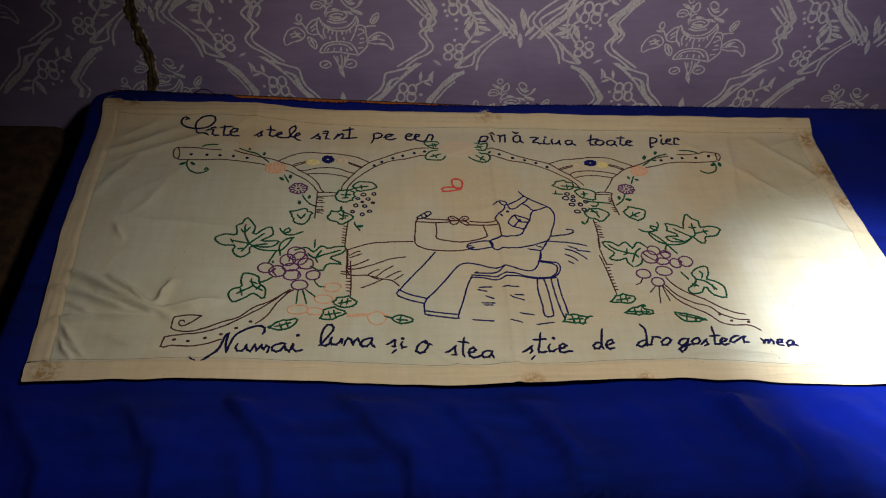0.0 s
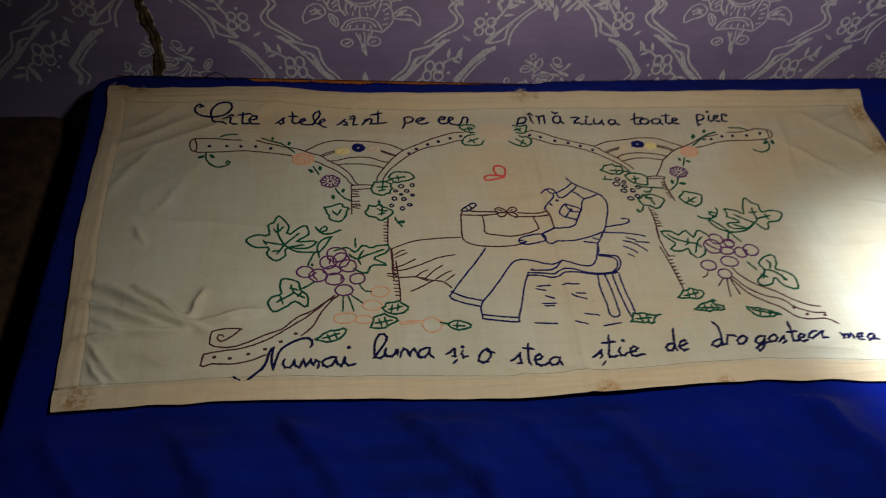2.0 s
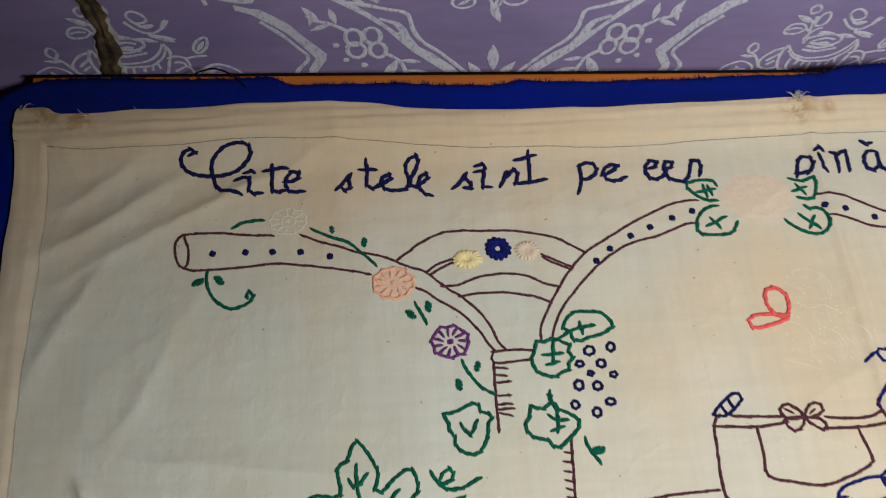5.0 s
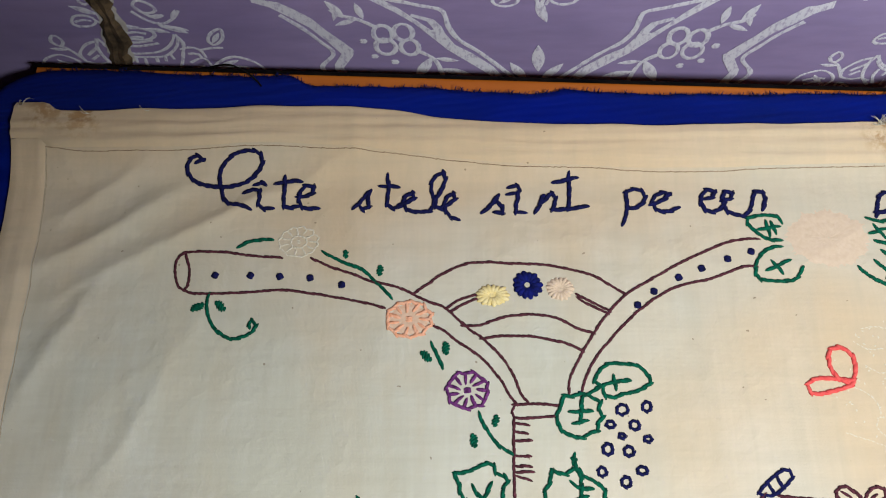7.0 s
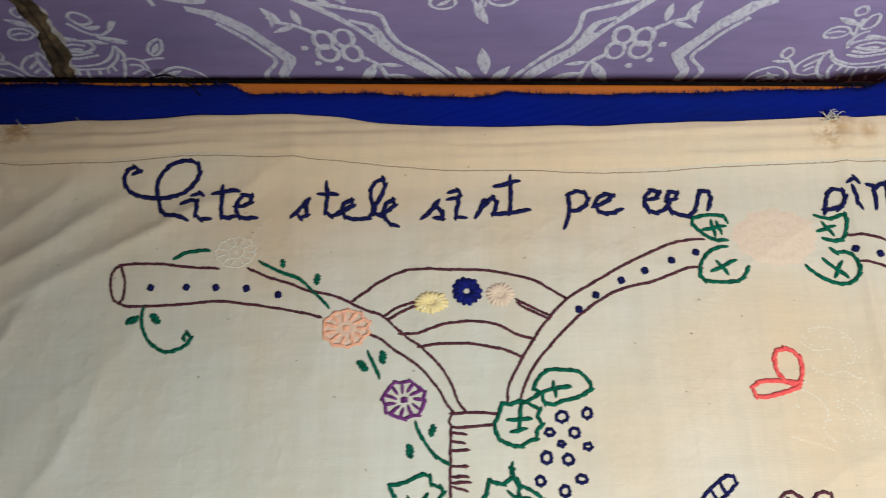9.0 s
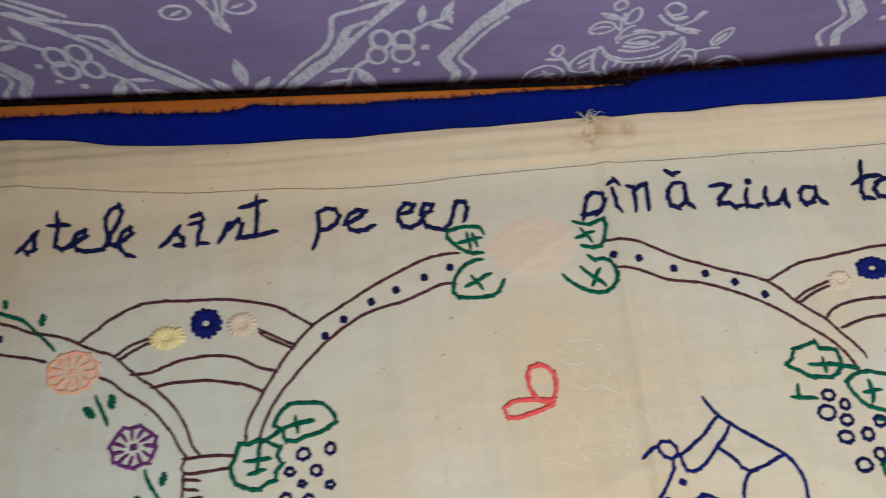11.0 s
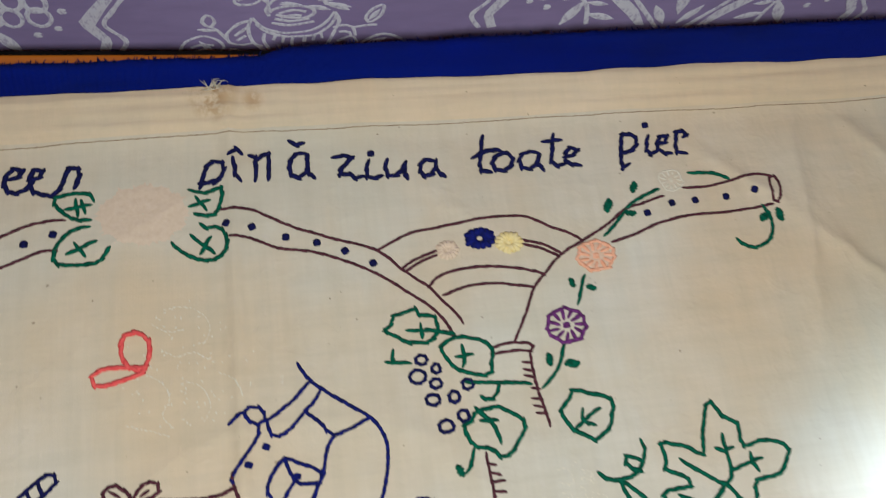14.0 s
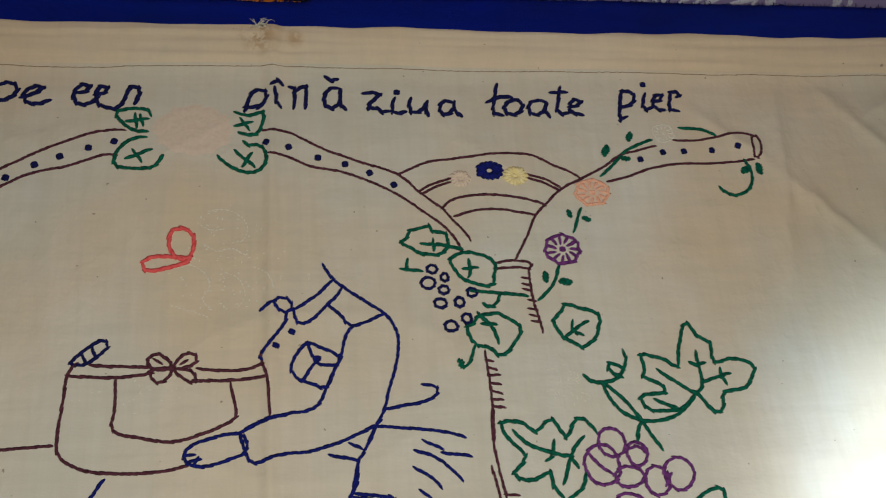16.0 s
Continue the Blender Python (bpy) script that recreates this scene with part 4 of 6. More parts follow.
ring(m, -117.9, -128.1, 2.6, 2.8)

m = motif("bird", RED, 2.4, 'coral red stitched bow of two loops')
sew(m, True, 0.6, -55.6, 6, -54.8, 11.6, -58.5, 12.3, -66.2, 10.5, -72.6, 4.6, -74.7, -0.5, -68.2, -1.5, -61.7)
sew(m, True, -15.1, -75.7, -9.4, -72.5, -0.2, -72.5, 7.9, -73.7, 10.7, -75.2, 0.8, -78.9, -9.8, -81, -15.3, -79.9)

m = motif("leaf", GREEN, 2.2)
sew(m, False, -14.9, 22.5, -17.2, 26.1, -27.1, 26.8, -36.3, 24.4, -34.5, 20, -29.6, 14.8, -23.2, 10.8, -16.6, 11.2)
sew(m, False, -28.7, 17.3, -17.3, 19.8)
sew(m, False, -24.8, 22.7, -23, 14)
sew(m, False, -21.6, 22, -19.3, 15.6)

m = motif("leaf", GREEN, 2.2)
sew(m, False, -17.9, 6.8, -26.1, 4.8, -32.9, -2.2, -34.9, -11.8, -32.3, -14.3, -16, -15.1, -10, -11.9, -7.5, -6.7)
sew(m, False, -27.5, -8.6, -14.5, -1.9)
sew(m, False, -24.7, -3.1, -19.3, -9.7)

m = motif("leaf", GREEN, 2.2)
sew(m, False, 34.8, 24.2, 43.5, 22.3, 52.2, 24.6, 50.6, 13.8, 46.6, 8.4, 37.6, 9.8)
sew(m, False, 35.4, 14.5, 44.5, 17.9)
sew(m, False, 38, 19.5, 43.4, 12.8)

m = motif("leaf", GREEN, 2.2)
sew(m, False, 40.1, 3.4, 43.3, 1, 49.7, 1.2, 53.3, -5.3, 52.8, -12.6, 46.3, -17.9, 37.9, -16.8, 29.5, -11.5, 24.8, -6.8)
sew(m, False, 34.8, -3.1, 46.4, -13.5)
sew(m, False, 44.3, -4.8, 40, -13.2)

m = motif("sunflower", PEACH, 1.15, 'large faded peach flower almost the colour of the cloth')
sunburst(m, 10.3, 11.8, 25.2, 19.2)

m = motif("branch", BROWN, 1.6, 'plum-brown stitched vine branch')
sew(m, False, 51, 11.2, 67.3, 10, 85.5, -0.5, 109.2, -10.5, 132.9, -20, 145.2, -32.3, 158.5, -44, 165.3, -52.9, 171.1, -60.4, 174.4, -66.5)
sew(m, False, 55, -5.3, 64.7, -6.6, 80.6, -14.1, 102.1, -18.9, 127.6, -31.3, 146.2, -45.3, 157.4, -54.8, 164.2, -63.5, 167.6, -72)

m = motif("branch", BROWN, 1.6, 'plum-brown stitched vine branch')
sew(m, False, 200.2, -79.2, 209.6, -62.8, 216.1, -49.8, 224.2, -41.6, 235.1, -31.4, 250.5, -23.5, 266.4, -14.9, 277.5, -7, 290.5, -3.6, 303.6, 0.4)
sew(m, False, 316.9, 4.2, 332, 4.1, 347.9, 6.8, 364, 9.7, 373.9, 7.9)
sew(m, False, 266.6, -26.9, 281.8, -22.5, 297.5, -17.2, 318, -13.7, 343, -13.3, 369.1, -10.7)
sew(m, True, 372.3, 6.6, 376.4, 7.2, 376.9, -0.6, 373.8, -8.2, 370.8, -10, 370.6, -1.7)

m = motif("arch", BROWN, 1.6, 'plum-brown stitched arch with flowers')
sew(m, False, 132.9, -20, 151.6, -11.4, 167.7, -9.1, 180.3, -7.6, 194.4, -5.7, 217.8, -6.3, 230.9, -13.2, 241.9, -18.4, 249.2, -24)
sew(m, False, 145.2, -32.3, 152.3, -27.7, 165.1, -22.9)
sew(m, False, 147.3, -33.9, 154.4, -29.6, 164.9, -25.4)
sew(m, False, 214.4, -21.4, 224.5, -24, 235.2, -30.4)
sew(m, False, 215.2, -24, 224.1, -26.8, 233.7, -32.3)
sew(m, False, 158.5, -44, 164.7, -38.3, 177.1, -35, 190.8, -34.8, 204.3, -36.3, 216.4, -39.4, 223.6, -42.3)
sew(m, False, 165.9, -49.6, 181.4, -45.1, 198, -45.6, 216.1, -49.3)

m = motif("post", BROWN, 1.6, 'plum-brown stitched post with hatching')
sew(m, False, 187.1, -81.3, 197.2, -79.7, 208.8, -81.1, 208.2, -85, 199.9, -84, 186.7, -84.7)
sew(m, False, 207.5, -85, 207.4, -96.5, 208.4, -108.9, 210.9, -125.6)
sew(m, False, 202.9, -91.1, 207.3, -91.4)
sew(m, False, 202.8, -95, 207.1, -95.8)
sew(m, False, 202.7, -98.4, 207, -99.2)
sew(m, False, 205.2, -105.3, 208.9, -105.6)
sew(m, False, 204.4, -110.9, 209.2, -111.2)
sew(m, False, 204.7, -114.9, 208.9, -115.6)
sew(m, False, 205.5, -118.7, 210.2, -119)

m = motif("post", BROWN, 1.6, 'plum-brown stitched post with hatching')
sew(m, False, 174.9, -136.3, 175.6, -147.2, 176.3, -165.6, 175.5, -188.2)
sew(m, False, 175.2, -142, 178.9, -142.3)
sew(m, False, 175.7, -146.2, 180.4, -147.2)
sew(m, False, 175.7, -150.9, 182, -150.2)
sew(m, False, 176, -155.5, 181.7, -156)
sew(m, False, 176.1, -159.6, 182.1, -161.1)
sew(m, False, 176.1, -164.6, 182.2, -164.7)
sew(m, False, 176.4, -168.2, 183, -169.2)
sew(m, False, 175.5, -169.6, 174.7, -186.5, 176.2, -202.1, 178.6, -217.4)
sew(m, False, 178.1, -216.6, 185.3, -216.8)
sew(m, False, 172.3, -201.2, 176.3, -223.9, 179, -245.9, 181.4, -268)
sew(m, False, 176.5, -223.1, 180.9, -222.4)
sew(m, False, 177.1, -228.3, 181.5, -227.6)
sew(m, False, 177.5, -233.9, 181.8, -233.1)
sew(m, False, 178.1, -239, 182.2, -238.2)
sew(m, False, 178.3, -244.1, 182.6, -243.3)
sew(m, False, 178.9, -249.5, 183.2, -248.8)
sew(m, False, 179.4, -254.9, 183.5, -253.8)
sew(m, False, 180.1, -259.9, 184.1, -259.1)

m = motif("knot", NAVY, 3.0, 'small navy knot')
knot(m, 53.4, 2.7)
knot(m, 67, -0.4)
knot(m, 84.6, -8)
knot(m, 101, -12.6)
knot(m, 115.7, -18.8)
knot(m, 130.1, -27.3)
knot(m, 291.1, -10.3)
knot(m, 307.4, -5.1)
knot(m, 322, -4.5)
knot(m, 341.6, -3.7)
knot(m, 360.1, -0.7)

m = motif("tendril", GREEN, 2.1, 'green stitched tendril')
sew(m, False, 322.8, 13.7, 336.6, 12.8, 346.2, 8.2)
sew(m, False, 362.5, -11.5, 365.6, -19.2, 362.5, -31.1, 352.1, -37.1, 345.1, -35.4, 341.2, -31.3)
pad(m, 370.4, -13.5, 372.8, -21.7)
pad(m, 365.8, -15.2, 359.3, -20.8)
sew(m, False, 263.2, -22.1, 274.1, -12.1, 283.2, -3.2, 300.8, 4.7)
pad(m, 287.6, 10.7, 285.7, 3.4)
pad(m, 270, 0.9, 267.7, -7.8)
pad(m, 278.2, -9.9, 284.4, -9.2)
sew(m, False, 239.5, -60.9, 243.6, -50.1, 245.6, -45.3)
pad(m, 236.9, -46.1, 239.3, -51.2)
pad(m, 245.7, -51.7, 251.2, -53)
sew(m, False, 226.2, -83.9, 221.5, -95.2, 211.8, -105.4)
pad(m, 216.7, -87.2, 217.9, -94.2)
pad(m, 225, -94.2, 233.2, -94.1)
sew(m, False, 169.9, -98.3, 186.9, -100.2, 205, -102.4)
sew(m, False, 187.8, -101.2, 186.1, -106.2, 181.8, -109.2, 177.8, -107.1)
sew(m, False, 169, -133.1, 167.1, -140.3, 163.7, -145.2)
pad(m, 159, -140.7, 162.7, -146.1)
sew(m, False, 131, -83.9, 142.6, -84.7)
sew(m, False, 134.7, -77.8, 134.2, -83.9)

m = motif("flower", ORANGE, 2.0, 'pale orange stitched flower')
bloom(m, 255.1, -34, 11.3, 9)

m = motif("flower", PURPLE, 2.0, 'purple stitched flower')
bloom(m, 230.2, -72.8, 11.3, 10.3)

m = motif("flower", BLUE, 3.0, 'solid blue stitched flower')
rosette(m, 190.6, -17.9, 8.3, 6.4)

m = motif("flower", YELLOW, 2.4, 'pale yellow stitched flower')
rosette(m, 206.7, -21.8, 7.6, 6.4)

m = motif("flower", PEACH, 2.2, 'faded peach stitched flower')
rosette(m, 171.9, -23, 6.3, 5.6)

m = motif("flower", WHITE, 1.3, 'white stitched flower nearly lost on the cloth')
bloom(m, 310.7, 10, 7.5, 7.3)

m = motif("leaf", GREEN, 2.2)
sew(m, True, 218.9, -118.6, 223, -113.3, 227, -109.2, 234.5, -110.4, 239.5, -113.4, 246.3, -115.1, 245.1, -125, 239.3, -133.3, 232.4, -135.3, 224.6, -130, 219.1, -124.1)
sew(m, False, 224.8, -128.9, 231.1, -123.9, 238.4, -119.6)
sew(m, False, 229.2, -119.4, 229.1, -125.5, 234.4, -127.4)

m = motif("leaf", GREEN, 2.2)
sew(m, True, 133.1, -66.2, 138.5, -58.3, 148.5, -56.1, 151.6, -58.7, 157.9, -60.7, 160.7, -65.6, 157.7, -73.6, 147.8, -75.2, 138.5, -71.2)
sew(m, False, 144.2, -67.6, 153.9, -68.2, 167.7, -71.4)
sew(m, False, 150.9, -65, 151.4, -71.3)

m = motif("leaf", GREEN, 2.2)
sew(m, True, 161.3, -78.4, 166.1, -74.1, 177, -74.4, 182.1, -77.5, 188, -82.5, 185, -89.2, 185.3, -95.6, 174.6, -94.6, 164.5, -88.9)
sew(m, False, 171, -79.1, 172.1, -84.9, 170.9, -89.4)
sew(m, False, 168.2, -84.6, 175.9, -83.6)

m = motif("leaf", GREEN, 2.2)
sew(m, True, 167.2, -121.2, 174.3, -115.2, 179.9, -113, 189.3, -114.2, 194, -118.9, 198.5, -121.9, 194.5, -130.8, 184.8, -140, 178.2, -134.4, 168.2, -130.9)
sew(m, False, 176.4, -115.4, 181, -121.2, 183.9, -131.1)
sew(m, False, 175.8, -119.7, 183.3, -119.8)
sew(m, False, 173.5, -113, 181, -121.2)

m = motif("berry", NAVY, 1.9, 'small navy stitched ring')
ring(m, 149.1, -84, 3.2, 2.7)
ring(m, 146.1, -92.8, 4.2, 3.6)
ring(m, 156.1, -89.5, 2.3, 2.5)
ring(m, 154.8, -97.5, 3, 2.7)
ring(m, 152.3, -105.9, 3.8, 2.9)
ring(m, 163.5, -105.6, 3, 3.1)
ring(m, 157.1, -120.4, 4, 3.2)
ring(m, 167, -115.8, 2.9, 3.3)
ring(m, 171.4, -99.6, 3, 2.9)

m = motif("maple_leaf", GREEN, 2.2, 'large green stitched vine leaf')
sew(m, False, 297.2, -165.8, 286.5, -174.3, 274.4, -175.3, 266, -173.9, 263.4, -166.1, 278.9, -164.3, 274.7, -158.6, 266.7, -154.8, 268.3, -149.6, 267, -140.5, 272.6, -142.4, 275.8, -143.1, 280.9, -144.8, 288.7, -149.8, 290.5, -141.7, 293.6, -133.1, 299, -122.3, 305.2, -131.8, 311.6, -135.6, 311.6, -147.7, 323.3, -146, 335.7, -150.8, 332.7, -158.1, 326.5, -164.5, 313.7, -166.2, 311.9, -173.4, 308.6, -177.9, 304.6, -176.5, 300.6, -170.3, 297.2, -165.8)
sew(m, False, 297.2, -165.8, 286, -176.3, 274.3, -180.4, 261.5, -180.3, 250, -174.1, 244.2, -165.4, 242.3, -158, 253.2, -168.3, 261.5, -180.3)
sew(m, False, 276.2, -151.3, 287.6, -159.7, 297.2, -165.8, 301.9, -159.9, 301.6, -146.9, 301.4, -140.4)
sew(m, False, 301.9, -159.9, 312.8, -156.5, 319.3, -154.9)
sew(m, False, 297, -147.6, 301.1, -149.1, 306, -147.3)
sew(m, False, 313.8, -152.3, 314.3, -157.7, 317.2, -161.1)
sew(m, False, 271.4, -168.8, 283.3, -174)
sew(m, False, 231.5, -152.9, 236.2, -156.4, 243.6, -157.1, 251.6, -154.6, 257.7, -145.5, 257.7, -140.1, 255.8, -138.5)
sew(m, False, 255.9, -149.2, 248.9, -145.9, 246, -147.8, 248.8, -152.3, 253.8, -154.1)
sew(m, False, 261.5, -180.3, 258.4, -185, 256.8, -190.9)
sew(m, False, 261.5, -180.3, 265.9, -189.7, 270.7, -197.1)

m = motif("vine_leaf", GREEN, 2.2, 'green stitched vine leaf beside the grapes')
sew(m, False, 233.8, -185.4, 226.3, -176.8, 220.7, -180.4, 215.9, -187.6, 208.7, -176.6, 199.1, -183.6, 192.2, -178.5, 179.8, -177.3, 183.6, -187, 192, -196.8, 184.1, -206.1, 193.6, -209.9, 204.7, -205.8, 204.8, -213, 210.1, -220.3)
sew(m, False, 223.7, -207.9, 221.6, -215, 213.3, -220.5)
sew(m, False, 186.2, -182.9, 194.9, -190.7, 207.2, -195.6, 216.5, -198.2, 219.3, -194.2, 225.8, -187.1)
sew(m, False, 208.1, -189.3, 207.1, -196.6, 203.4, -199.6)
sew(m, False, 216.5, -198.2, 211.3, -212.3)
sew(m, False, 216.5, -198.2, 220.5, -203.6)

m = motif("grape", PURPLE, 1.9, 'large purple stitched grape')
ring(m, 241.6, -191.7, 7.9, 8.2)
ring(m, 234.2, -203.6, 10, 11.4)
ring(m, 255.2, -198.8, 5.9, 6.6)
ring(m, 248.6, -211, 8.3, 5.6)
ring(m, 264.1, -213.8, 7, 8)
ring(m, 277.3, -211, 8.4, 8.9)
sew(m, False, 227.5, -197.7, 232.9, -204.3, 239.8, -208.9)
sew(m, False, 250.8, -195.9, 256.7, -194, 259.4, -197.4)
sew(m, False, 269, -216.8, 272.4, -210.7)
ring(m, 246.6, -227.9, 10.1, 8.1)
ring(m, 220.4, -232.9, 8.7, 7.6)
ring(m, 235.1, -246.4, 7.9, 7.5)

m = motif("stalk", BROWN, 1.6, 'plum-brown stitched stalk')
sew(m, False, 235, -252.9, 232.4, -267.1, 230.6, -281.1)
sew(m, False, 238.9, -252.9, 240.1, -265.3, 242.5, -277.6)
sew(m, False, 231.1, -252.9, 222.1, -264.3)
sew(m, False, 218.2, -239.5, 213.9, -247.6, 208.5, -251.2)

m = motif("vine_leaf", GREEN, 2.2, 'green stitched vine leaf')
sew(m, True, 279.3, -232.6, 288.3, -223.2, 299.8, -220.2, 299.9, -232.5, 295.6, -241.7, 304.1, -244.6, 313.4, -254.4, 311.4, -271.1, 300.3, -268.7, 293.9, -261.6, 292.3, -254.5, 287.9, -256.3, 284.9, -262.7, 272.3, -266.3, 269.1, -258.1, 277.4, -250.9, 282.3, -241.8)
sew(m, False, 282.3, -241.8, 293.3, -245.4, 303.2, -258)
sew(m, False, 289.6, -228.8, 292.6, -232.5, 290, -239.9)
sew(m, False, 277.8, -254.5, 281.4, -245.4)
sew(m, False, 276.4, -249.8, 282.2, -252.7)
sew(m, False, 299.8, -250.8, 300.6, -258)
sew(m, False, 266.6, -230.1, 273.1, -241.8)

m = motif("branch", BROWN, 1.7, 'dark stitched scrolling branch')
sew(m, False, 246.1, -238.3, 252.5, -251, 265.2, -263.5, 283.4, -274, 300.4, -287.9, 313.6, -295.8, 326.8, -298.8)
sew(m, False, 242, -251, 253.5, -268.8, 271.2, -281, 286.7, -286.2, 297.6, -298.2, 313.3, -305.9, 328.2, -307.3)
sew(m, False, 239.9, -254.7, 251.9, -275.9, 269.1, -289.7, 282.3, -298.2, 294, -311.6, 308, -315.6, 325.8, -315.6, 337.4, -323.2)
knot(m, 296, -299.2)
knot(m, 307.4, -308.9)
knot(m, 326.7, -310.6)

m = motif("leaf", GREEN, 2.2)
sew(m, True, 172.9, -279.5, 179.6, -270.8, 189.3, -267.3, 203.2, -272.5, 196.7, -281.9, 184.1, -281.2)
sew(m, False, 179.8, -277.1, 195.8, -273.6)
sew(m, False, 184.6, -271.5, 184.9, -279.5)
sew(m, False, 191.2, -270.8, 192.3, -278.4)

m = motif("leaf", GREEN, 2.2)
sew(m, True, 186.2, -296.6, 195.2, -289.8, 212.7, -284.6, 206.6, -289.8, 217.3, -293.2, 218.9, -297.6, 200.7, -299.9)
sew(m, False, 189.1, -294.9, 214.3, -295.5)
sew(m, False, 197.4, -291.5, 198.5, -298.3)
sew(m, False, 205, -291.5, 206.1, -298.3)
sew(m, False, 211, -293.2, 211.3, -297.6)

m = motif("leaf", GREEN, 2.2)
sew(m, True, 244.5, -296.5, 256.8, -298.2, 266.1, -301.6, 278.6, -307.3, 263.9, -310.6, 250.6, -308.3)
sew(m, False, 248.8, -299.9, 272.5, -306.6)
sew(m, False, 256.4, -299.9, 255.8, -307.6)
sew(m, False, 265.7, -303.3, 265.6, -309)

m = motif("leaf", GREEN, 2.2)
sew(m, True, 113.1, -310, 117, -300, 127.1, -299.3, 140.2, -303.3, 136.1, -313.3, 124, -311.6)
sew(m, False, 118.5, -306.7, 134.8, -305.7)
sew(m, False, 123, -301.7, 125.3, -311)
sew(m, False, 130.5, -301.7, 131.5, -311)
sew(m, False, 139.9, -303.3, 146.4, -301.7)

m = motif("rosebud", PEACH, 1.5, 'faded peach stitched rosebud')
ring(m, 199.8, -255.9, 7.8, 7.3)
ring(m, 211.4, -270, 7.7, 7.2)
ring(m, 160.6, -299, 10.6, 5.8)
ring(m, 159, -311, 8, 7.8)
ring(m, 226.4, -286.3, 8.9, 6.4)
ring(m, 243.4, -284.6, 8.2, 6)
ring(m, 225.8, -294.8, 7.6, 4.2)
sew(m, False, 170.9, -294.9, 188.8, -296.6)
sew(m, False, 171.5, -301.7, 186.9, -300)

m = motif("maple_leaf", GREEN, 2.2, 'large green stitched vine leaf')
sew(m, True, -259.9, -136.2, -249.2, -151.2, -248.2, -158.9, -250.1, -165, -246.2, -166.6, -238.8, -159.6, -229.1, -154.7, -225.8, -167.6, -238.5, -178.2, -217.5, -178.6, -224.6, -187.8, -236.7, -189.3, -247, -187.3, -251, -190.6, -250.9, -200, -261.3, -207.4, -270.8, -196.2, -269.2, -186.8, -284.8, -185.2, -294.4, -174.1, -283.5, -166.3, -269.6, -167.3, -271, -152.1, -265.2, -147.5)
sew(m, False, -252.6, -183.3, -238.1, -193.9, -216.3, -195.6)
sew(m, False, -252.6, -183.3, -259.1, -166.8, -260.5, -150.4)
sew(m, False, -252.6, -183.3, -273.2, -178.1)
sew(m, False, -252.6, -183.3, -259.9, -197)
sew(m, False, -252.6, -183.3, -236.8, -166)
sew(m, False, -248.1, -187.2, -231.8, -183.6)
sew(m, False, -264.7, -158.9, -260.1, -163.5, -254.5, -155.9)
sew(m, False, -275.5, -175.5, -272.1, -181.1)
sew(m, False, -264.3, -193.1, -259.3, -191.9)
sew(m, True, -200.6, -171.9, -210.4, -176.7, -215.6, -184.8, -215.2, -195.7, -207.6, -186.6, -202, -174.8)
sew(m, False, -218.1, -157.3, -213.1, -164.5, -208.5, -167.4, -200.7, -167.4, -194.3, -164.1, -190.3, -161.9)
sew(m, False, -213, -162.8, -210.2, -156.6, -205.4, -156.5, -206.6, -163.2, -211.9, -164.1)
sew(m, False, -219.1, -195.4, -224, -209.1, -226.7, -216.9)
sew(m, False, -215.2, -195.7, -213.4, -202.9)
pad(m, -222, -212.7, -221.1, -216.7)

m = motif("grape", PURPLE, 1.9, 'large purple stitched grape')
ring(m, -195.1, -200.1, 10.8, 11)
ring(m, -204.5, -211.4, 9.2, 9.7)
ring(m, -190.1, -208.7, 8.7, 10.9)
ring(m, -200, -223.5, 9.6, 6.6)
ring(m, -182.4, -217.9, 9.2, 8.9)
ring(m, -228.9, -225.1, 9.3, 8.1)
ring(m, -215.1, -230.5, 9.5, 9.1)
ring(m, -197.5, -236.1, 10, 8.7)
ring(m, -173.1, -236.7, 8.3, 7.6)
ring(m, -187.8, -252.8, 9.2, 8.1)
sew(m, False, -217.9, -226.1, -220, -231.6, -215.7, -236.9)
sew(m, False, -189.8, -231.4, -190.6, -238.6)
sew(m, False, -201.9, -205.8, -202.6, -213.2)

m = motif("vine_leaf", GREEN, 2.2, 'green stitched vine leaf beside the grapes')
sew(m, False, -196.9, -194.7, -190.8, -191.5, -182.5, -190.4, -174, -197.6, -165.9, -187.3, -157, -191.6, -150.7, -188.5, -136.6, -188.3, -140.4, -198.9, -154.2, -206.9, -148, -212.5, -140.6, -217.7, -156.8, -219.3, -162.6, -229.8, -170.2, -226.9, -176.5, -222.4)
sew(m, False, -181.2, -200.6, -172.8, -208.3, -160.6, -202.2, -143.2, -193.9)
sew(m, False, -171.6, -208.4, -165.6, -195.8)
sew(m, False, -172.3, -208.3, -169, -215.6)
sew(m, False, -174.1, -176.4, -173.8, -189.2)

m = motif("vine_leaf", GREEN, 2.2, 'green stitched vine leaf')
sew(m, True, -253.4, -235.3, -244.6, -235.3, -235.4, -240.6, -233.5, -251.2, -226, -259.9, -227, -275.3, -238.8, -266.8, -247.8, -273.7, -260.3, -280.5, -266.6, -268.6, -262.8, -260, -253.4, -256.5, -255.1, -246)
sew(m, False, -240.1, -254.7, -257.1, -266.9)
sew(m, False, -254.7, -260, -251.2, -269.3)
sew(m, False, -244.5, -248.4, -236.8, -250.5)
sew(m, False, -235.9, -259.9, -232.7, -254.7)
sew(m, False, -243.7, -244.2, -240.1, -254.7, -229.6, -261.6)
sew(m, False, -233.2, -249.4, -226.1, -245.9, -220.4, -240.5)

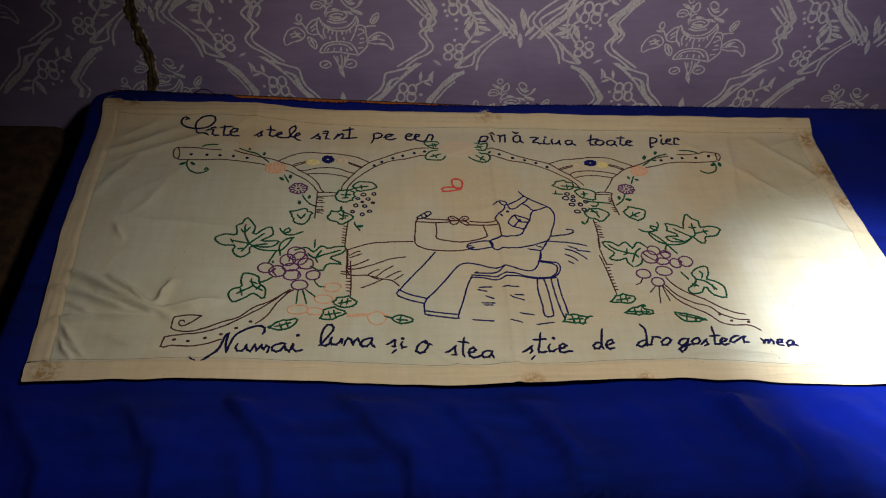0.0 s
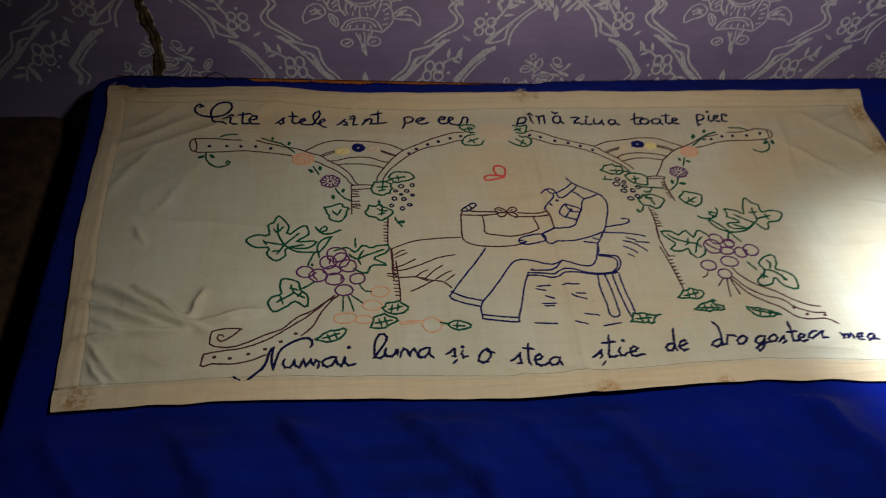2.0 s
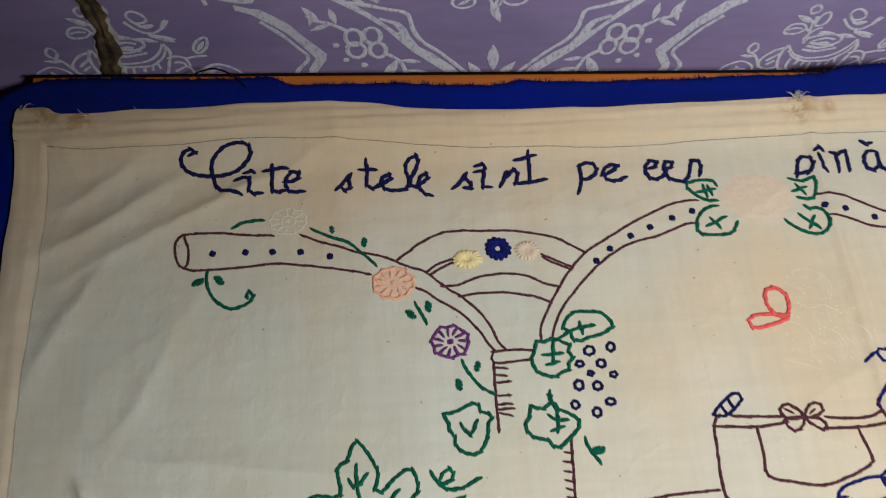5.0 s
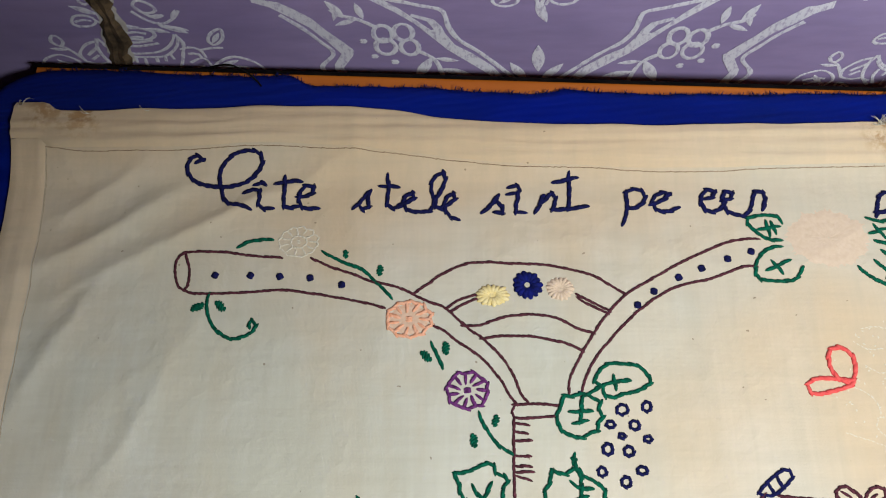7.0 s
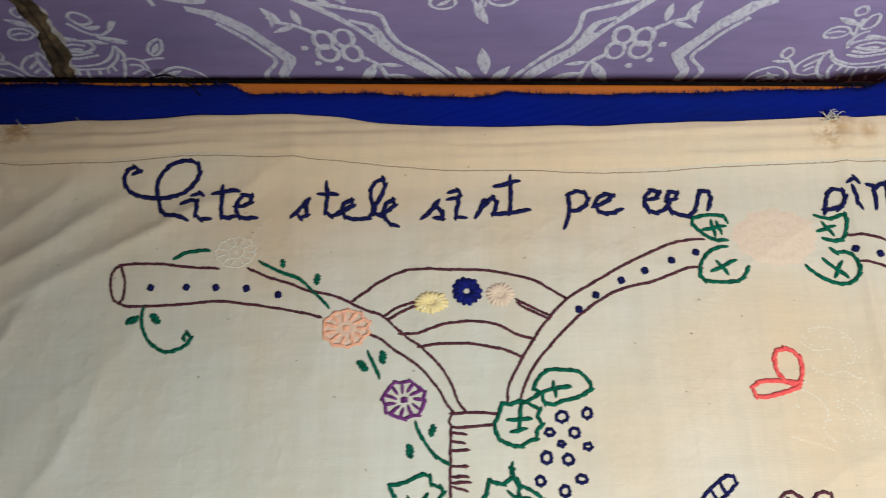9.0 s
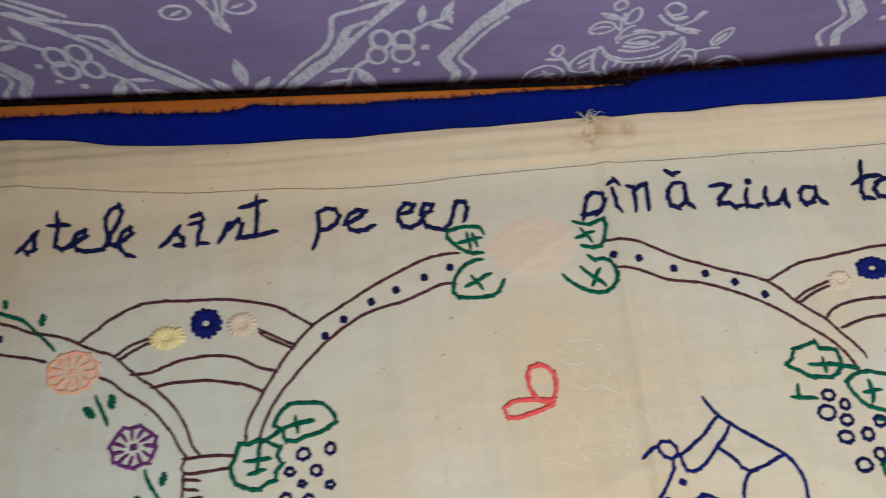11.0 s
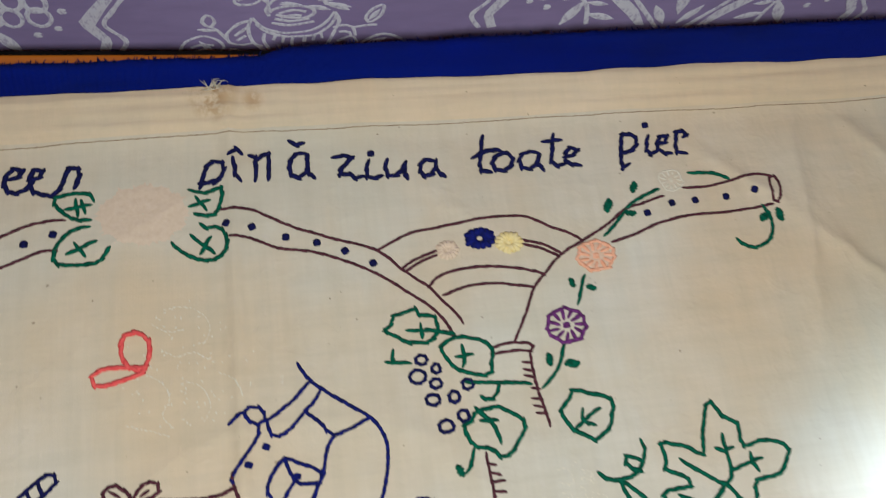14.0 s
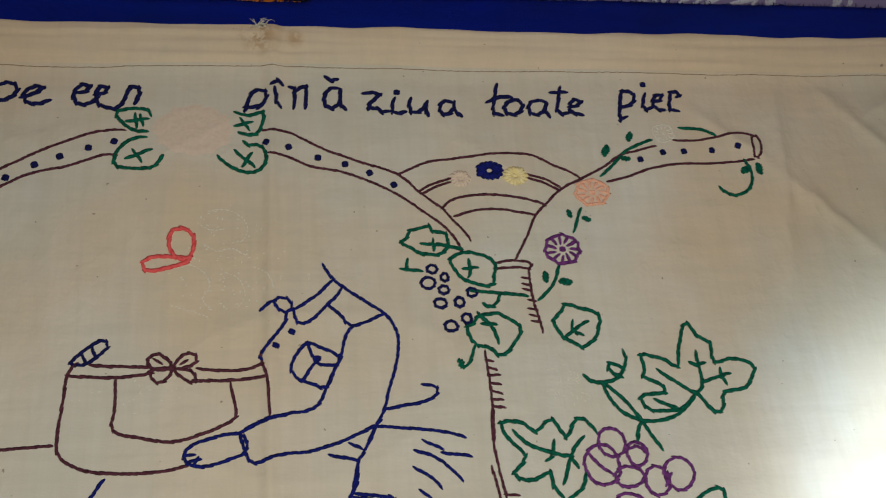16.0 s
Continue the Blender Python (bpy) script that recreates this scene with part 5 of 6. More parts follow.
m = motif("branch", BROWN, 1.7, 'dark stitched scrolling branch')
sew(m, False, -292.2, -301.4, -304.2, -300.4, -319, -303.7, -322.5, -318.1, -315.9, -322.9, -300.5, -324.4, -282.8, -318.1, -267.4, -310.1, -251.6, -303.6, -236.5, -288.8, -220.4, -280.4, -209.2, -270.2, -197.7, -259.8)
sew(m, False, -292.2, -301.4, -302.5, -311.7, -311.1, -316.5, -315.3, -311.7, -312.6, -306.9, -309.3, -310.1)
sew(m, False, -327, -332.2, -311.4, -329.1, -288.6, -326, -268.7, -318.1, -255.6, -310.1, -240.3, -298.7, -226.9, -288.8, -215.7, -278.7, -204.6, -266.7, -195.1, -261.5)
sew(m, False, -231.6, -313.3, -220.8, -302, -212.7, -285.4, -202, -268.4, -194.7, -260.8)
sew(m, False, -327, -332.2, -328.4, -347.6, -318, -344.6, -297.3, -345.5, -279.5, -341.6, -266.5, -335.4)
knot(m, -316.4, -336.3)
knot(m, -301.3, -338.5)
knot(m, -283.6, -333.9)
knot(m, -267.3, -328.6)
knot(m, -252.1, -319.7)
knot(m, -237.4, -310.1)

m = motif("stalk", GREEN, 1.8, 'green stitched stalk')
sew(m, False, -188.9, -262.2, -189.2, -282)
sew(m, False, -183.3, -261.5, -177.7, -282.7)
sew(m, False, -180.4, -259.7, -168.6, -271.8)
sew(m, False, -171.4, -244.6, -165.9, -254.4, -158.8, -256.2)

m = motif("leaf", GREEN, 2.2)
sew(m, True, -147.4, -280.2, -142.7, -273.4, -130.5, -272.3, -119.9, -281.2, -127.5, -288.6, -140.9, -288.6)
sew(m, False, -141.2, -282.6, -127.8, -279.2)
sew(m, False, -137.7, -276.8, -138.6, -285.3)
sew(m, False, -131.6, -275.8, -132.1, -283.6)

m = motif("leaf", GREEN, 2.2)
sew(m, True, -160.7, -305.2, -157.1, -292, -147, -288.6, -132.1, -296.9, -141.6, -303.5, -151, -307.8)
sew(m, False, -156.2, -300.3, -139.4, -297)
sew(m, False, -152.8, -295.3, -150, -303.6)
sew(m, False, -146.8, -293.6, -144, -301.9)

m = motif("leaf", GREEN, 2.2)
sew(m, True, -216.5, -318.1, -205.9, -309.1, -186.6, -305.2, -188.8, -314.9, -200.1, -322, -211.9, -321.3)
sew(m, False, -209.9, -317.5, -193.8, -311.7)
sew(m, False, -205.5, -313.3, -202.6, -319.7)
sew(m, False, -198.6, -311.1, -195.8, -316.5)

m = motif("leaf", GREEN, 2.2)
sew(m, True, -80.7, -305.1, -75.3, -300.2, -64.4, -301.8, -56.5, -308.4, -64.5, -312.3, -75.4, -311.7)
sew(m, False, -75.4, -306.8, -64.5, -307.8)
sew(m, False, -71.7, -302.5, -72.2, -310.1)
sew(m, False, -88.7, -302.5, -80.7, -304.5)

m = motif("rosebud", ORANGE, 1.5, 'pale orange stitched rosebud')
ring(m, -149.6, -257.2, 10, 7)
ring(m, -158.6, -275.8, 10.3, 6.9)
ring(m, -186.8, -292, 12.1, 6.7)
ring(m, -167.3, -294.7, 9.7, 5.3)
ring(m, -98.1, -305.2, 10.2, 9.9)
sew(m, False, -132, -300.3, -107.8, -299.2)
sew(m, False, -130.7, -302.9, -109, -302.2)
sew(m, False, -93.6, -296.9, -88.7, -301.2, -85.8, -299.2)

m = motif("skirt", BROWN, 1.6, 'plum-brown stitched skirt lines')
sew(m, False, -133.8, -193.4, -118.5, -186, -101.1, -181.1, -81.5, -178.8, -55.2, -177.7)
sew(m, False, -131.6, -203.1, -125, -197.7, -119.5, -195.7)
sew(m, False, -131.1, -207.2, -117.2, -200.2)
sew(m, False, -134.4, -222.8, -123.6, -219, -108.8, -210.3)
sew(m, False, -131.7, -227.6, -117.5, -224.6, -97.7, -216.3, -82.4, -209.2, -64.6, -205.1)
sew(m, False, -134.3, -225.1, -131.6, -234.4, -126.3, -237.1, -110.3, -236.5, -103.1, -240.7, -96.7, -243.2)
sew(m, False, -110.4, -237.2, -103.7, -230.9, -96.8, -226.9)
sew(m, False, -99.3, -238.7, -89.5, -228.6, -79.6, -221.2)
sew(m, False, -88.4, -241.1, -80.4, -235, -70.6, -229.6)
sew(m, False, -77.6, -244.2, -67.8, -235.3)
sew(m, False, -104, -238.2, -92.6, -242.4, -81.2, -245.2, -72.4, -254.1)
sew(m, False, -116.3, -257.7, -105.1, -251.4, -91.3, -242.4)

m = motif("bodice", BROWN, 1.8, 'brown stitched bodice outline')
sew(m, False, -46.5, -134.1, -50.3, -140.3, -51.5, -154.7, -52.6, -170.7, -51.6, -182.5, -42.2, -189.8, -30.9, -192.9, -4.8, -194.4, 12.2, -191.9)
sew(m, False, -50.8, -140.9, -25.6, -143, -9.1, -141.6, -6.8, -140.4)
sew(m, False, -39.1, -135.5, -27, -136.8, -8.9, -137.8)
sew(m, False, 16.5, -139.9, 32.6, -141.6, 42.7, -141, 50.9, -138.1)
sew(m, False, 14.7, -146.2, 32.7, -147, 52.9, -145.7)
sew(m, False, -25.6, -143, -25.2, -160, -25.4, -171.7, -9.4, -176.5, 7, -179.1, 25.2, -173.6, 34.9, -169, 37.3, -165, 33.7, -148.1)
sew(m, False, 49.9, -131.5, 50.9, -137.6, 53.5, -146.8, 54.4, -159.6, 55.2, -168)
knot(m, 3.6, -138.9)
sew(m, True, -9.5, -133.5, -3.7, -130.5, 3.6, -138.3, -3.3, -139.7, -8.3, -137.8)
sew(m, True, 3.6, -138.3, 8.3, -132, 14.7, -131.2, 15.5, -136.6, 6.6, -139.5)
sew(m, True, 3.6, -139.4, -1, -146.6, -6, -145.9, -8.2, -139.9)
sew(m, True, 4.2, -140, 10.8, -146, 15.7, -147.3, 13.6, -140.8)
sew(m, False, -6.5, -134, -2.5, -135.9)
sew(m, False, 10.4, -134.7, 8.1, -136.8)

m = motif("sleeve_knot", NAVY, 1.9, 'navy stitched sleeve knot')
sew(m, True, -49.4, -134, -45.9, -129.9, -34.8, -121.7, -30.6, -125.8, -41.6, -134.7)
sew(m, False, -39.4, -125.4, -36.7, -131.3)
sew(m, False, -44.4, -128.7, -41.5, -133.9)

m = motif("jacket", BLUE, 1.9, 'blue stitched jacket outline')
sew(m, False, 85.4, -79.7, 89.2, -86, 91.1, -89, 97, -94.2, 107.8, -102.7, 119.5, -111.5, 125, -120.1, 126.4, -128.6, 124.4, -140.9, 119.2, -156.6, 116.5, -166.3, 110.9, -176.4, 107.8, -183.8)
sew(m, False, 91.1, -89, 81.5, -98.6, 70.1, -106.3, 67.5, -108.2)
sew(m, False, 95.5, -94.6, 92.6, -100, 87.3, -104.8, 78.9, -113.3, 70.8, -115.5, 68.1, -107.2)
sew(m, False, 87.3, -104.8, 95, -111.8, 100.7, -118.2, 119.5, -111.5)
sew(m, False, 100.7, -118.2, 96.3, -125.2, 93.7, -136.3, 90.5, -142.1, 85, -153.7, 81.8, -161.2, 74.9, -165.5, 63.5, -166.9, 50.2, -170.8, 41.8, -174.8)
sew(m, True, 57.7, -102.2, 61.3, -99.3, 66.3, -101.1, 67.1, -107.2, 63.1, -109, 59.6, -106.2)
sew(m, False, 57.7, -102.2, 53.3, -104, 50.3, -106.9)
sew(m, False, 64.1, -109, 64, -113.2, 56.8, -124.1, 49.9, -132.7, 50.8, -135.8)
sew(m, True, 75.4, -127.2, 83.2, -130.3, 92.8, -135.8, 90.5, -142.1, 85.1, -153.3, 79.3, -151.2, 71.7, -148.6, 66.5, -143.1, 68.2, -135.2)
sew(m, False, 75.4, -127.2, 79.5, -138.2, 83.7, -140.2, 91.5, -140.6)
sew(m, False, 79.5, -138.2, 72.7, -148.6)
knot(m, 80.9, -136.3)
knot(m, 67.1, -120.2)
knot(m, 58.3, -128.3)
sew(m, True, 11.9, -184, 19.5, -179.4, 38.9, -176.4, 42.5, -185.6, 33.2, -190.1, 21.7, -193, 12.1, -190.9, 11.1, -186.9)
sew(m, False, 12, -186.9, 15.8, -186.2)
sew(m, False, 14, -190, 18.8, -188.7)
sew(m, False, 16.5, -191.7, 17.8, -188.3)
sew(m, False, 38.9, -176.4, 48.8, -170.7, 62.8, -167.3)
sew(m, False, 38.9, -176.4, 43.9, -190.7, 48.8, -192.3, 60.6, -188.6, 76.4, -187.5, 92.6, -183.3, 110.3, -175.9)
sew(m, False, 113.6, -172.9, 110.3, -176.9, 104.5, -189, 100.6, -194.8, 99.8, -204.8, 95.4, -213.3)
sew(m, False, 117, -166.8, 126.5, -165.5, 139.3, -163.5, 146, -159.5, 145.3, -155.1, 138.3, -154.4)
sew(m, False, 96.6, -184.9, 102.6, -187.5)
sew(m, False, 85.9, -190.4, 100.3, -193.8)

m = motif("grass", BLUE, 1.8, 'blue stitched ground lines')
sew(m, False, 110.3, -175.9, 125.7, -177.7, 147.2, -180.9, 159.7, -184.3)
sew(m, False, 136, -185.1, 146.4, -190.2)
sew(m, False, 131.4, -190.4, 139.1, -192.9, 145.8, -197)
sew(m, False, 146.2, -192.3, 161.4, -194.8)
sew(m, False, 145.8, -197, 156, -207.3)
sew(m, False, 130, -199.5, 138.2, -204.4, 144.6, -211)
sew(m, False, 132.5, -211.7, 138.3, -215.4)

m = motif("trousers", BLUE, 1.9, 'blue stitched trousers outline')
sew(m, False, -28.7, -196.9, -39.7, -214, -55.7, -236.1, -71.2, -259.3, -75.5, -264.6, -73.8, -269.8, -61.5, -276.6, -44.3, -282.4)
sew(m, False, -73.7, -260, -58.9, -268.7, -40.8, -274.9)
sew(m, False, -40.8, -274.9, -28.5, -259.2, -14.9, -239.5, -6.6, -226.8, 0.4, -218.2, 9.6, -215.5, 22.5, -218.1, 35.2, -222.8, 44.2, -223.9, 53.6, -220.9, 61.4, -220.8, 73.9, -226.3, 85.5, -228.1, 92.1, -222.5, 97.4, -209.3, 99.6, -197.9)
sew(m, False, -40.8, -274.9, -44.3, -283.4, -43.9, -295.2, -42.3, -299.2, -25.3, -302.5, -7.1, -305.1, -6.1, -300.1, 0.6, -278.2, 7.2, -253.8, 13.4, -237.6)
sew(m, False, -43.9, -293.5, -25.1, -296.8, -6.8, -299.1)

m = motif("seat", BLUE, 1.9, 'blue stitched bench outline')
sew(m, False, 13.5, -235.8, 26.3, -236.8, 42.9, -238.5, 47, -235.6, 63, -231.1, 77.9, -237.3, 93.1, -240.1, 106.2, -239, 115.8, -235.3, 120.8, -224.2, 118.6, -214.9, 109.6, -213, 98, -211.2)
sew(m, False, 12.7, -239.4, 26, -240.4, 42.5, -243.6, 62.5, -236.3, 90.4, -241.6, 113.9, -239.7)
sew(m, False, 97.7, -213.1, 111.9, -216, 117.2, -221.2, 115, -231.6, 108.9, -238.2)
sew(m, False, 17.6, -232.1, 36.9, -232.7, 44.9, -230.1, 53.5, -221.6)
knot(m, 19.5, -231.4)
sew(m, False, 90.9, -241.6, 89.4, -260.5, 91.5, -284.8, 92.7, -301, 101.9, -301, 102.3, -288.2, 100.9, -260.5, 98.5, -242.6)
sew(m, False, 107.2, -241.9, 108.9, -267.5, 111.9, -291.6, 115, -305)
sew(m, False, 114.9, -241.8, 115.8, -264, 118.7, -288.2, 119.7, -298.3)

m = motif("grass", BLUE, 1.8, 'blue stitched dashes on the ground')
sew(m, False, 21, -256.2, 35.1, -255.4)
sew(m, False, 19, -260.1, 28.9, -262.5)
sew(m, False, 49.1, -255.4, 67.1, -254.2)
sew(m, False, 27.5, -270.5, 36, -274)
sew(m, False, 22.4, -281.6, 36.6, -281.5)
sew(m, False, 24.6, -285, 33.9, -284.9)
sew(m, False, 9.9, -307.4, 33.1, -309)
sew(m, False, 52.8, -308.4, 65.3, -310.7)
sew(m, False, 65.1, -296.7, 80.3, -299.1)
sew(m, False, 82.4, -314.3, 101.3, -311)
sew(m, False, 61.9, -267.6, 71.4, -268.3)
sew(m, False, 56, -270.4, 71.1, -276.3)

m = motif("faded_stitch", WHITE, 1.0, 'faint white stitches where thread is gone')
sew(m, False, 19.3, -44.1, 27.5, -42.3, 37.8, -46.4, 42.8, -54.8, 39.7, -63.7)
sew(m, False, 13.3, -50.6, 21.5, -55.7, 29.6, -55.1)
sew(m, False, 17.5, -64.5, 25.6, -69.5, 33.6, -67.8, 41.7, -72.7)
sew(m, False, 9.8, -77.2, 17.8, -82.1, 21.8, -91, 18, -99.3, 23.9, -106)
sew(m, False, 29.6, -82.9, 37.6, -86.8, 41.5, -96.7, 37.5, -104.9)
sew(m, False, 45.6, -79.7, 53.6, -84.6, 57.5, -93.6)
sew(m, False, 0.6, -102.2, 12.3, -106.2, 21.9, -110)
sew(m, False, 75.9, -86.2, 78, -84.1, 77, -89.5)
sew(m, False, 209.2, -149, 216, -148.2, 217.1, -156.1, 209.5, -154.6)
sew(m, False, 222.6, -149.6, 228.9, -152.1, 224, -155.3)
sew(m, False, 207.5, -161.2, 214.4, -159.3, 216, -163.8)
sew(m, False, 225.4, -160.9, 233.8, -164.6, 228.8, -167.7)
sew(m, False, -101, -285.2, -78.9, -280.1, -59.1, -281.7)
sew(m, False, -52.5, -316.6, -35.4, -311, -18.7, -316.6, -10.6, -324)
sew(m, False, -47.8, -321.4, -28.6, -323)

for x, y, rx, ry, n in ((32, -76, 34, 36, 90), (222, -157, 14, 12, 30), (-20, -150, 36, 14, 24)):
    for i in range(n):
        a, r, turn = random.uniform(0, math.tau), math.sqrt(random.random()), random.uniform(0, math.tau)
        px, py, d = (x + rx * r * math.cos(a)) / 1000, (y + ry * r * math.sin(a)) / 1000, random.uniform(0.0012, 0.0030)
        stitch(m, px, py, px + d * math.cos(turn), py + d * math.sin(turn), 0.9, -0.0003)

# ---- seams of the hem and loose threads ----
for s0, t0, s1, t1 in ((0.022, HEM_T1 - 0.004, 0.977, HEM_T1 - 0.004), (0.02, HEM_T0 + 0.004, 0.977, HEM_T0 + 0.004), (HEM_S0 + 0.001, HEM_T0, HEM_S0 + 0.001, HEM_T1), (HEM_S1 - 0.001, HEM_T0, HEM_S1 - 0.001, HEM_T1)):
    m = motif("hem_seam", SEAM if t0 == t1 else PALE_SEAM, 0.52, "fine brown hem seam" if t0 == t1 else "")
    line = [cloth_edges(s0 + (s1 - s0) * i / 40, t0 + (t1 - t0) * i / 40 + 0.002 * noise.noise(Vector((i * 0.4, s0, t0)))) for i in range(41)]
    sew(m, False, *[c * 1000 for p in line for c in p])

PROFILE = ((0.0, 0.30), (0.16, 0.78), (0.5, 1.0), (0.84, 0.78), (1.0, 0.30))
SIDES = [(math.cos(i * math.tau / 6 + 0.5), math.sin(i * math.tau / 6 + 0.5)) for i in range(6)]


def loops(stitches):
    verts, faces, last = [], [], None
    for ax, ay, bx, by, wide, lift in stitches:
        dx, dy = bx - ax, by - ay
        d = math.hypot(dx, dy) or 1e-6
        nx, ny = -dy / d, dx / d
        base = len(verts)
        for k, r in PROFILE:
            x, y = ax + dx * k, ay + dy * k
            z = cloth_z(x, y) + lift + wide * 0.16 * math.sin(math.pi * k)
            for c, s in SIDES:
                h = wide * 0.5 * r
                verts.append((x + nx * c * h, y + ny * c * h, z + s * h * 0.72))
        for j in range(len(PROFILE) - 1):
            for i in range(6):
                a, b = base + j * 6 + i, base + j * 6 + (i + 1) % 6
                faces.append((a, b, b + 6, a + 6))
        # the thread runs on through the cloth to the next stitch
        if last:
            (px, py), end = last
            d = math.hypot(ax - px, ay - py)
            if d < wide * 1.6:
                for i in range(6):
                    faces.append((end + i, end + (i + 1) % 6, base + (i + 1) % 6, base + i))
            else:
                n = max(2, int(d / 0.004))
                prev = (end + 4, end + 5)
                for k in range(1, n):
                    x, y = px + (ax - px) * k / n, py + (ay - py) * k / n
                    z = cloth_z(x, y) - 0.0004
                    verts += [(x, y, z), (x + 0.0002, y + 0.0002, z)]
                    faces.append((prev[0], prev[1], len(verts) - 1, len(verts) - 2))
                    prev = (len(verts) - 2, len(verts) - 1)
                faces.append((prev[0], prev[1], base + 5, base + 4))
        last = ((bx, by), base + (len(PROFILE) - 1) * 6)
    return verts, faces


for name, thread, width, label, stitches in MOTIFS:
    if not stitches:
        continue
    if thread in (WHITE, PEACH):
        stitches = [(ax, ay, bx, by, wide, min(lift, -0.0004)) for ax, ay, bx, by, wide, lift in stitches]
    v, faces = loops(stitches)
    inner = name in ("letter", "arch_line")
    ob = link(name, mesh_of(name, v, faces, thread), whole if inner else tapestry, label)
    if name == "sunflower":
        ob["kind"] = "stuff"
    if not inner:
        whole = ob


FILLING = yarn("flower_filling", (0.63, 0.49, 0.345), (0.675, 0.54, 0.40))
CORAL = yarn("pale_coral_filling", (0.66, 0.43, 0.29), (0.69, 0.51, 0.37))


def filling(x, y, rx, ry, lobes, thread, label):
    """The satin-stitched ground of a flower: a low lobed cushion with fine ridges that run outwards."""
    x, y, rx, ry = x / 1000, y / 1000, rx / 1000, ry / 1000

    def f(a, k):
        r = k * (0.93 + 0.09 * abs(math.cos(a * lobes / 2)) + 0.03 * noise.noise(Vector((math.cos(a) * 3, math.sin(a) * 3, x * 50))))
        px, py = x + rx * r * math.cos(a), y + ry * r * math.sin(a)
        ridge = 0.00012 * noise.noise(Vector((a * 16, k * 3, 4))) + 0.00010 * math.cos(k * 17)
        return px, py, cloth_z(px, py) + 0.00035 * (1 - k ** 4) + (ridge if k < 1 else -0.0002)
    v, faces = sheet(f, spread(0, math.tau, math.tau / 120), spread(0.02, 1, 0.07))
    link("flower_filling", mesh_of("flower_filling", v, faces, thread), tapestry, label)


filling(10.3, 11.8, 25.2, 19.2, 12, FILLING, "faded peach filling of the large flower")
filling(-186.4, -22.5, 9.6, 6.6, 7, YELLOW, "pale yellow filling")
filling(206.7, -21.8, 8.0, 6.7, 7, YELLOW, "pale yellow filling")
filling(-147.4, -18.8, 8.0, 7.1, 6, FILLING, "faded peach filling")
filling(171.9, -23, 6.7, 6.0, 6, FILLING, "faded peach filling")
filling(-234, -36.7, 12.4, 10.2, 11, CORAL, "pale coral filling")
filling(255.1, -34, 10.4, 8.3, 11, CORAL, "pale coral filling")


def strands(name, places, material, parent, radius, label):
    """Loose frayed thread ends: thin bent three-sided strands."""
    verts, faces = [], []
    for (x, y, z), (dx, dy, dz) in places:
        base = len(verts)
        for i in range(5):
            k = i / 4
            c = (x + dx * k, y + dy * k + 0.25 * dx * math.sin(k * 3), z + dz * math.sin(k * 2.4))
            for j in range(3):
                a = j * math.tau / 3
                r = radius * (1 - 0.6 * k)
                verts.append((c[0] + r * math.cos(a), c[1] + 0.4 * r * math.sin(a), c[2] + r * math.sin(a)))
        for i in range(4):
            for j in range(3):
                p, q = base + 3 * i + j, base + 3 * i + (j + 1) % 3
                faces.append((p, q, q + 3, p + 3))
    return link(name, mesh_of(name, verts, faces, material), parent, label)


fray = []
for i in range(1500):
    x = random.uniform(-0.47, 0.70)
    y = blue_back(x) - 0.001
    n = random.random() ** 3
    fray.append(((x, y, blue_point(x, y)[2]), (random.uniform(-0.002, 0.002), 0.0007 + 0.0024 * n, random.uniform(-0.001, 0.0015) + 0.001 * n)))
tagged(strands("fringe", fray, FRAY, blue, 0.00042, "frayed dark blue thread ends"), kind="stuff")
ends = []
for s, n in ((0.006, 3), (0.045, 2), (0.527, 16), (0.085, 1)):
    for i in range(n):
        x, y = cloth_edges(s + random.uniform(-0.004, 0.004), 0.995)
        ends.append(((x, y, cloth_z(x, y) + 0.001), (random.uniform(-0.008, 0.008), random.uniform(-0.002, 0.007), random.uniform(0.001, 0.004))))
tagged(strands("loose_thread", ends, WHITE, tapestry, 0.00042, "loose cream thread ends"), kind="stuff")

wire = bpy.data.curves.new("wire", "CURVE")
wire.dimensions, wire.bevel_depth, wire.bevel_resolution = "3D", 0.0006, 2
sp = wire.splines.new("NURBS")
sp.points.add(4)
for p, c in zip(sp.points, ((-0.368, 0.138, 0.0), (-0.355, 0.133, 0.012), (-0.345, 0.129, 0.014), (-0.335, 0.124, 0.010), (-0.330, 0.118, 0.008))):
    p.co = (*c, 1)
sp.use_endpoint_u, sp.order_u = True, 3
wire.materials.append(MATT_BLACK)
tagged(new("wire", wire), "thin black wire end lying on the table edge", "wire")


# ---- wallpaper print ----
PRINTED = ([], [])
FLIP = 1


def ribbon(pts, width, closed=False):
    """A flat printed line, a fraction of a millimetre proud of the paper; pts in metres from the middle of the medallion."""
    verts, faces = PRINTED
    line = glide(pts, closed)[::3] + [pts[0] if closed else pts[-1]]
    base = len(verts)
    for i, p in enumerate(line):
        a, b = line[max(0, i - 1)], line[min(len(line) - 1, i + 1)]
        dx, dz = b[0] - a[0], b[1] - a[1]
        d = math.hypot(dx, dz) or 1e-6
        w = width * 0.5 * (0.85 + 0.3 * noise.noise(Vector((p[0] * 160, p[1] * 160, width * 900))))
        nx, nz = -dz / d * w, dx / d * w
        verts += [(p[0] + nx, 0.0, p[1] + nz), (p[0], -0.00015, p[1]), (p[0] - nx, 0.0, p[1] - nz)]
    for i in range(len(line) - 1):
        k = base + 3 * i
        faces += [(k, k + 3, k + 4, k + 1), (k + 1, k + 4, k + 5, k + 2)]


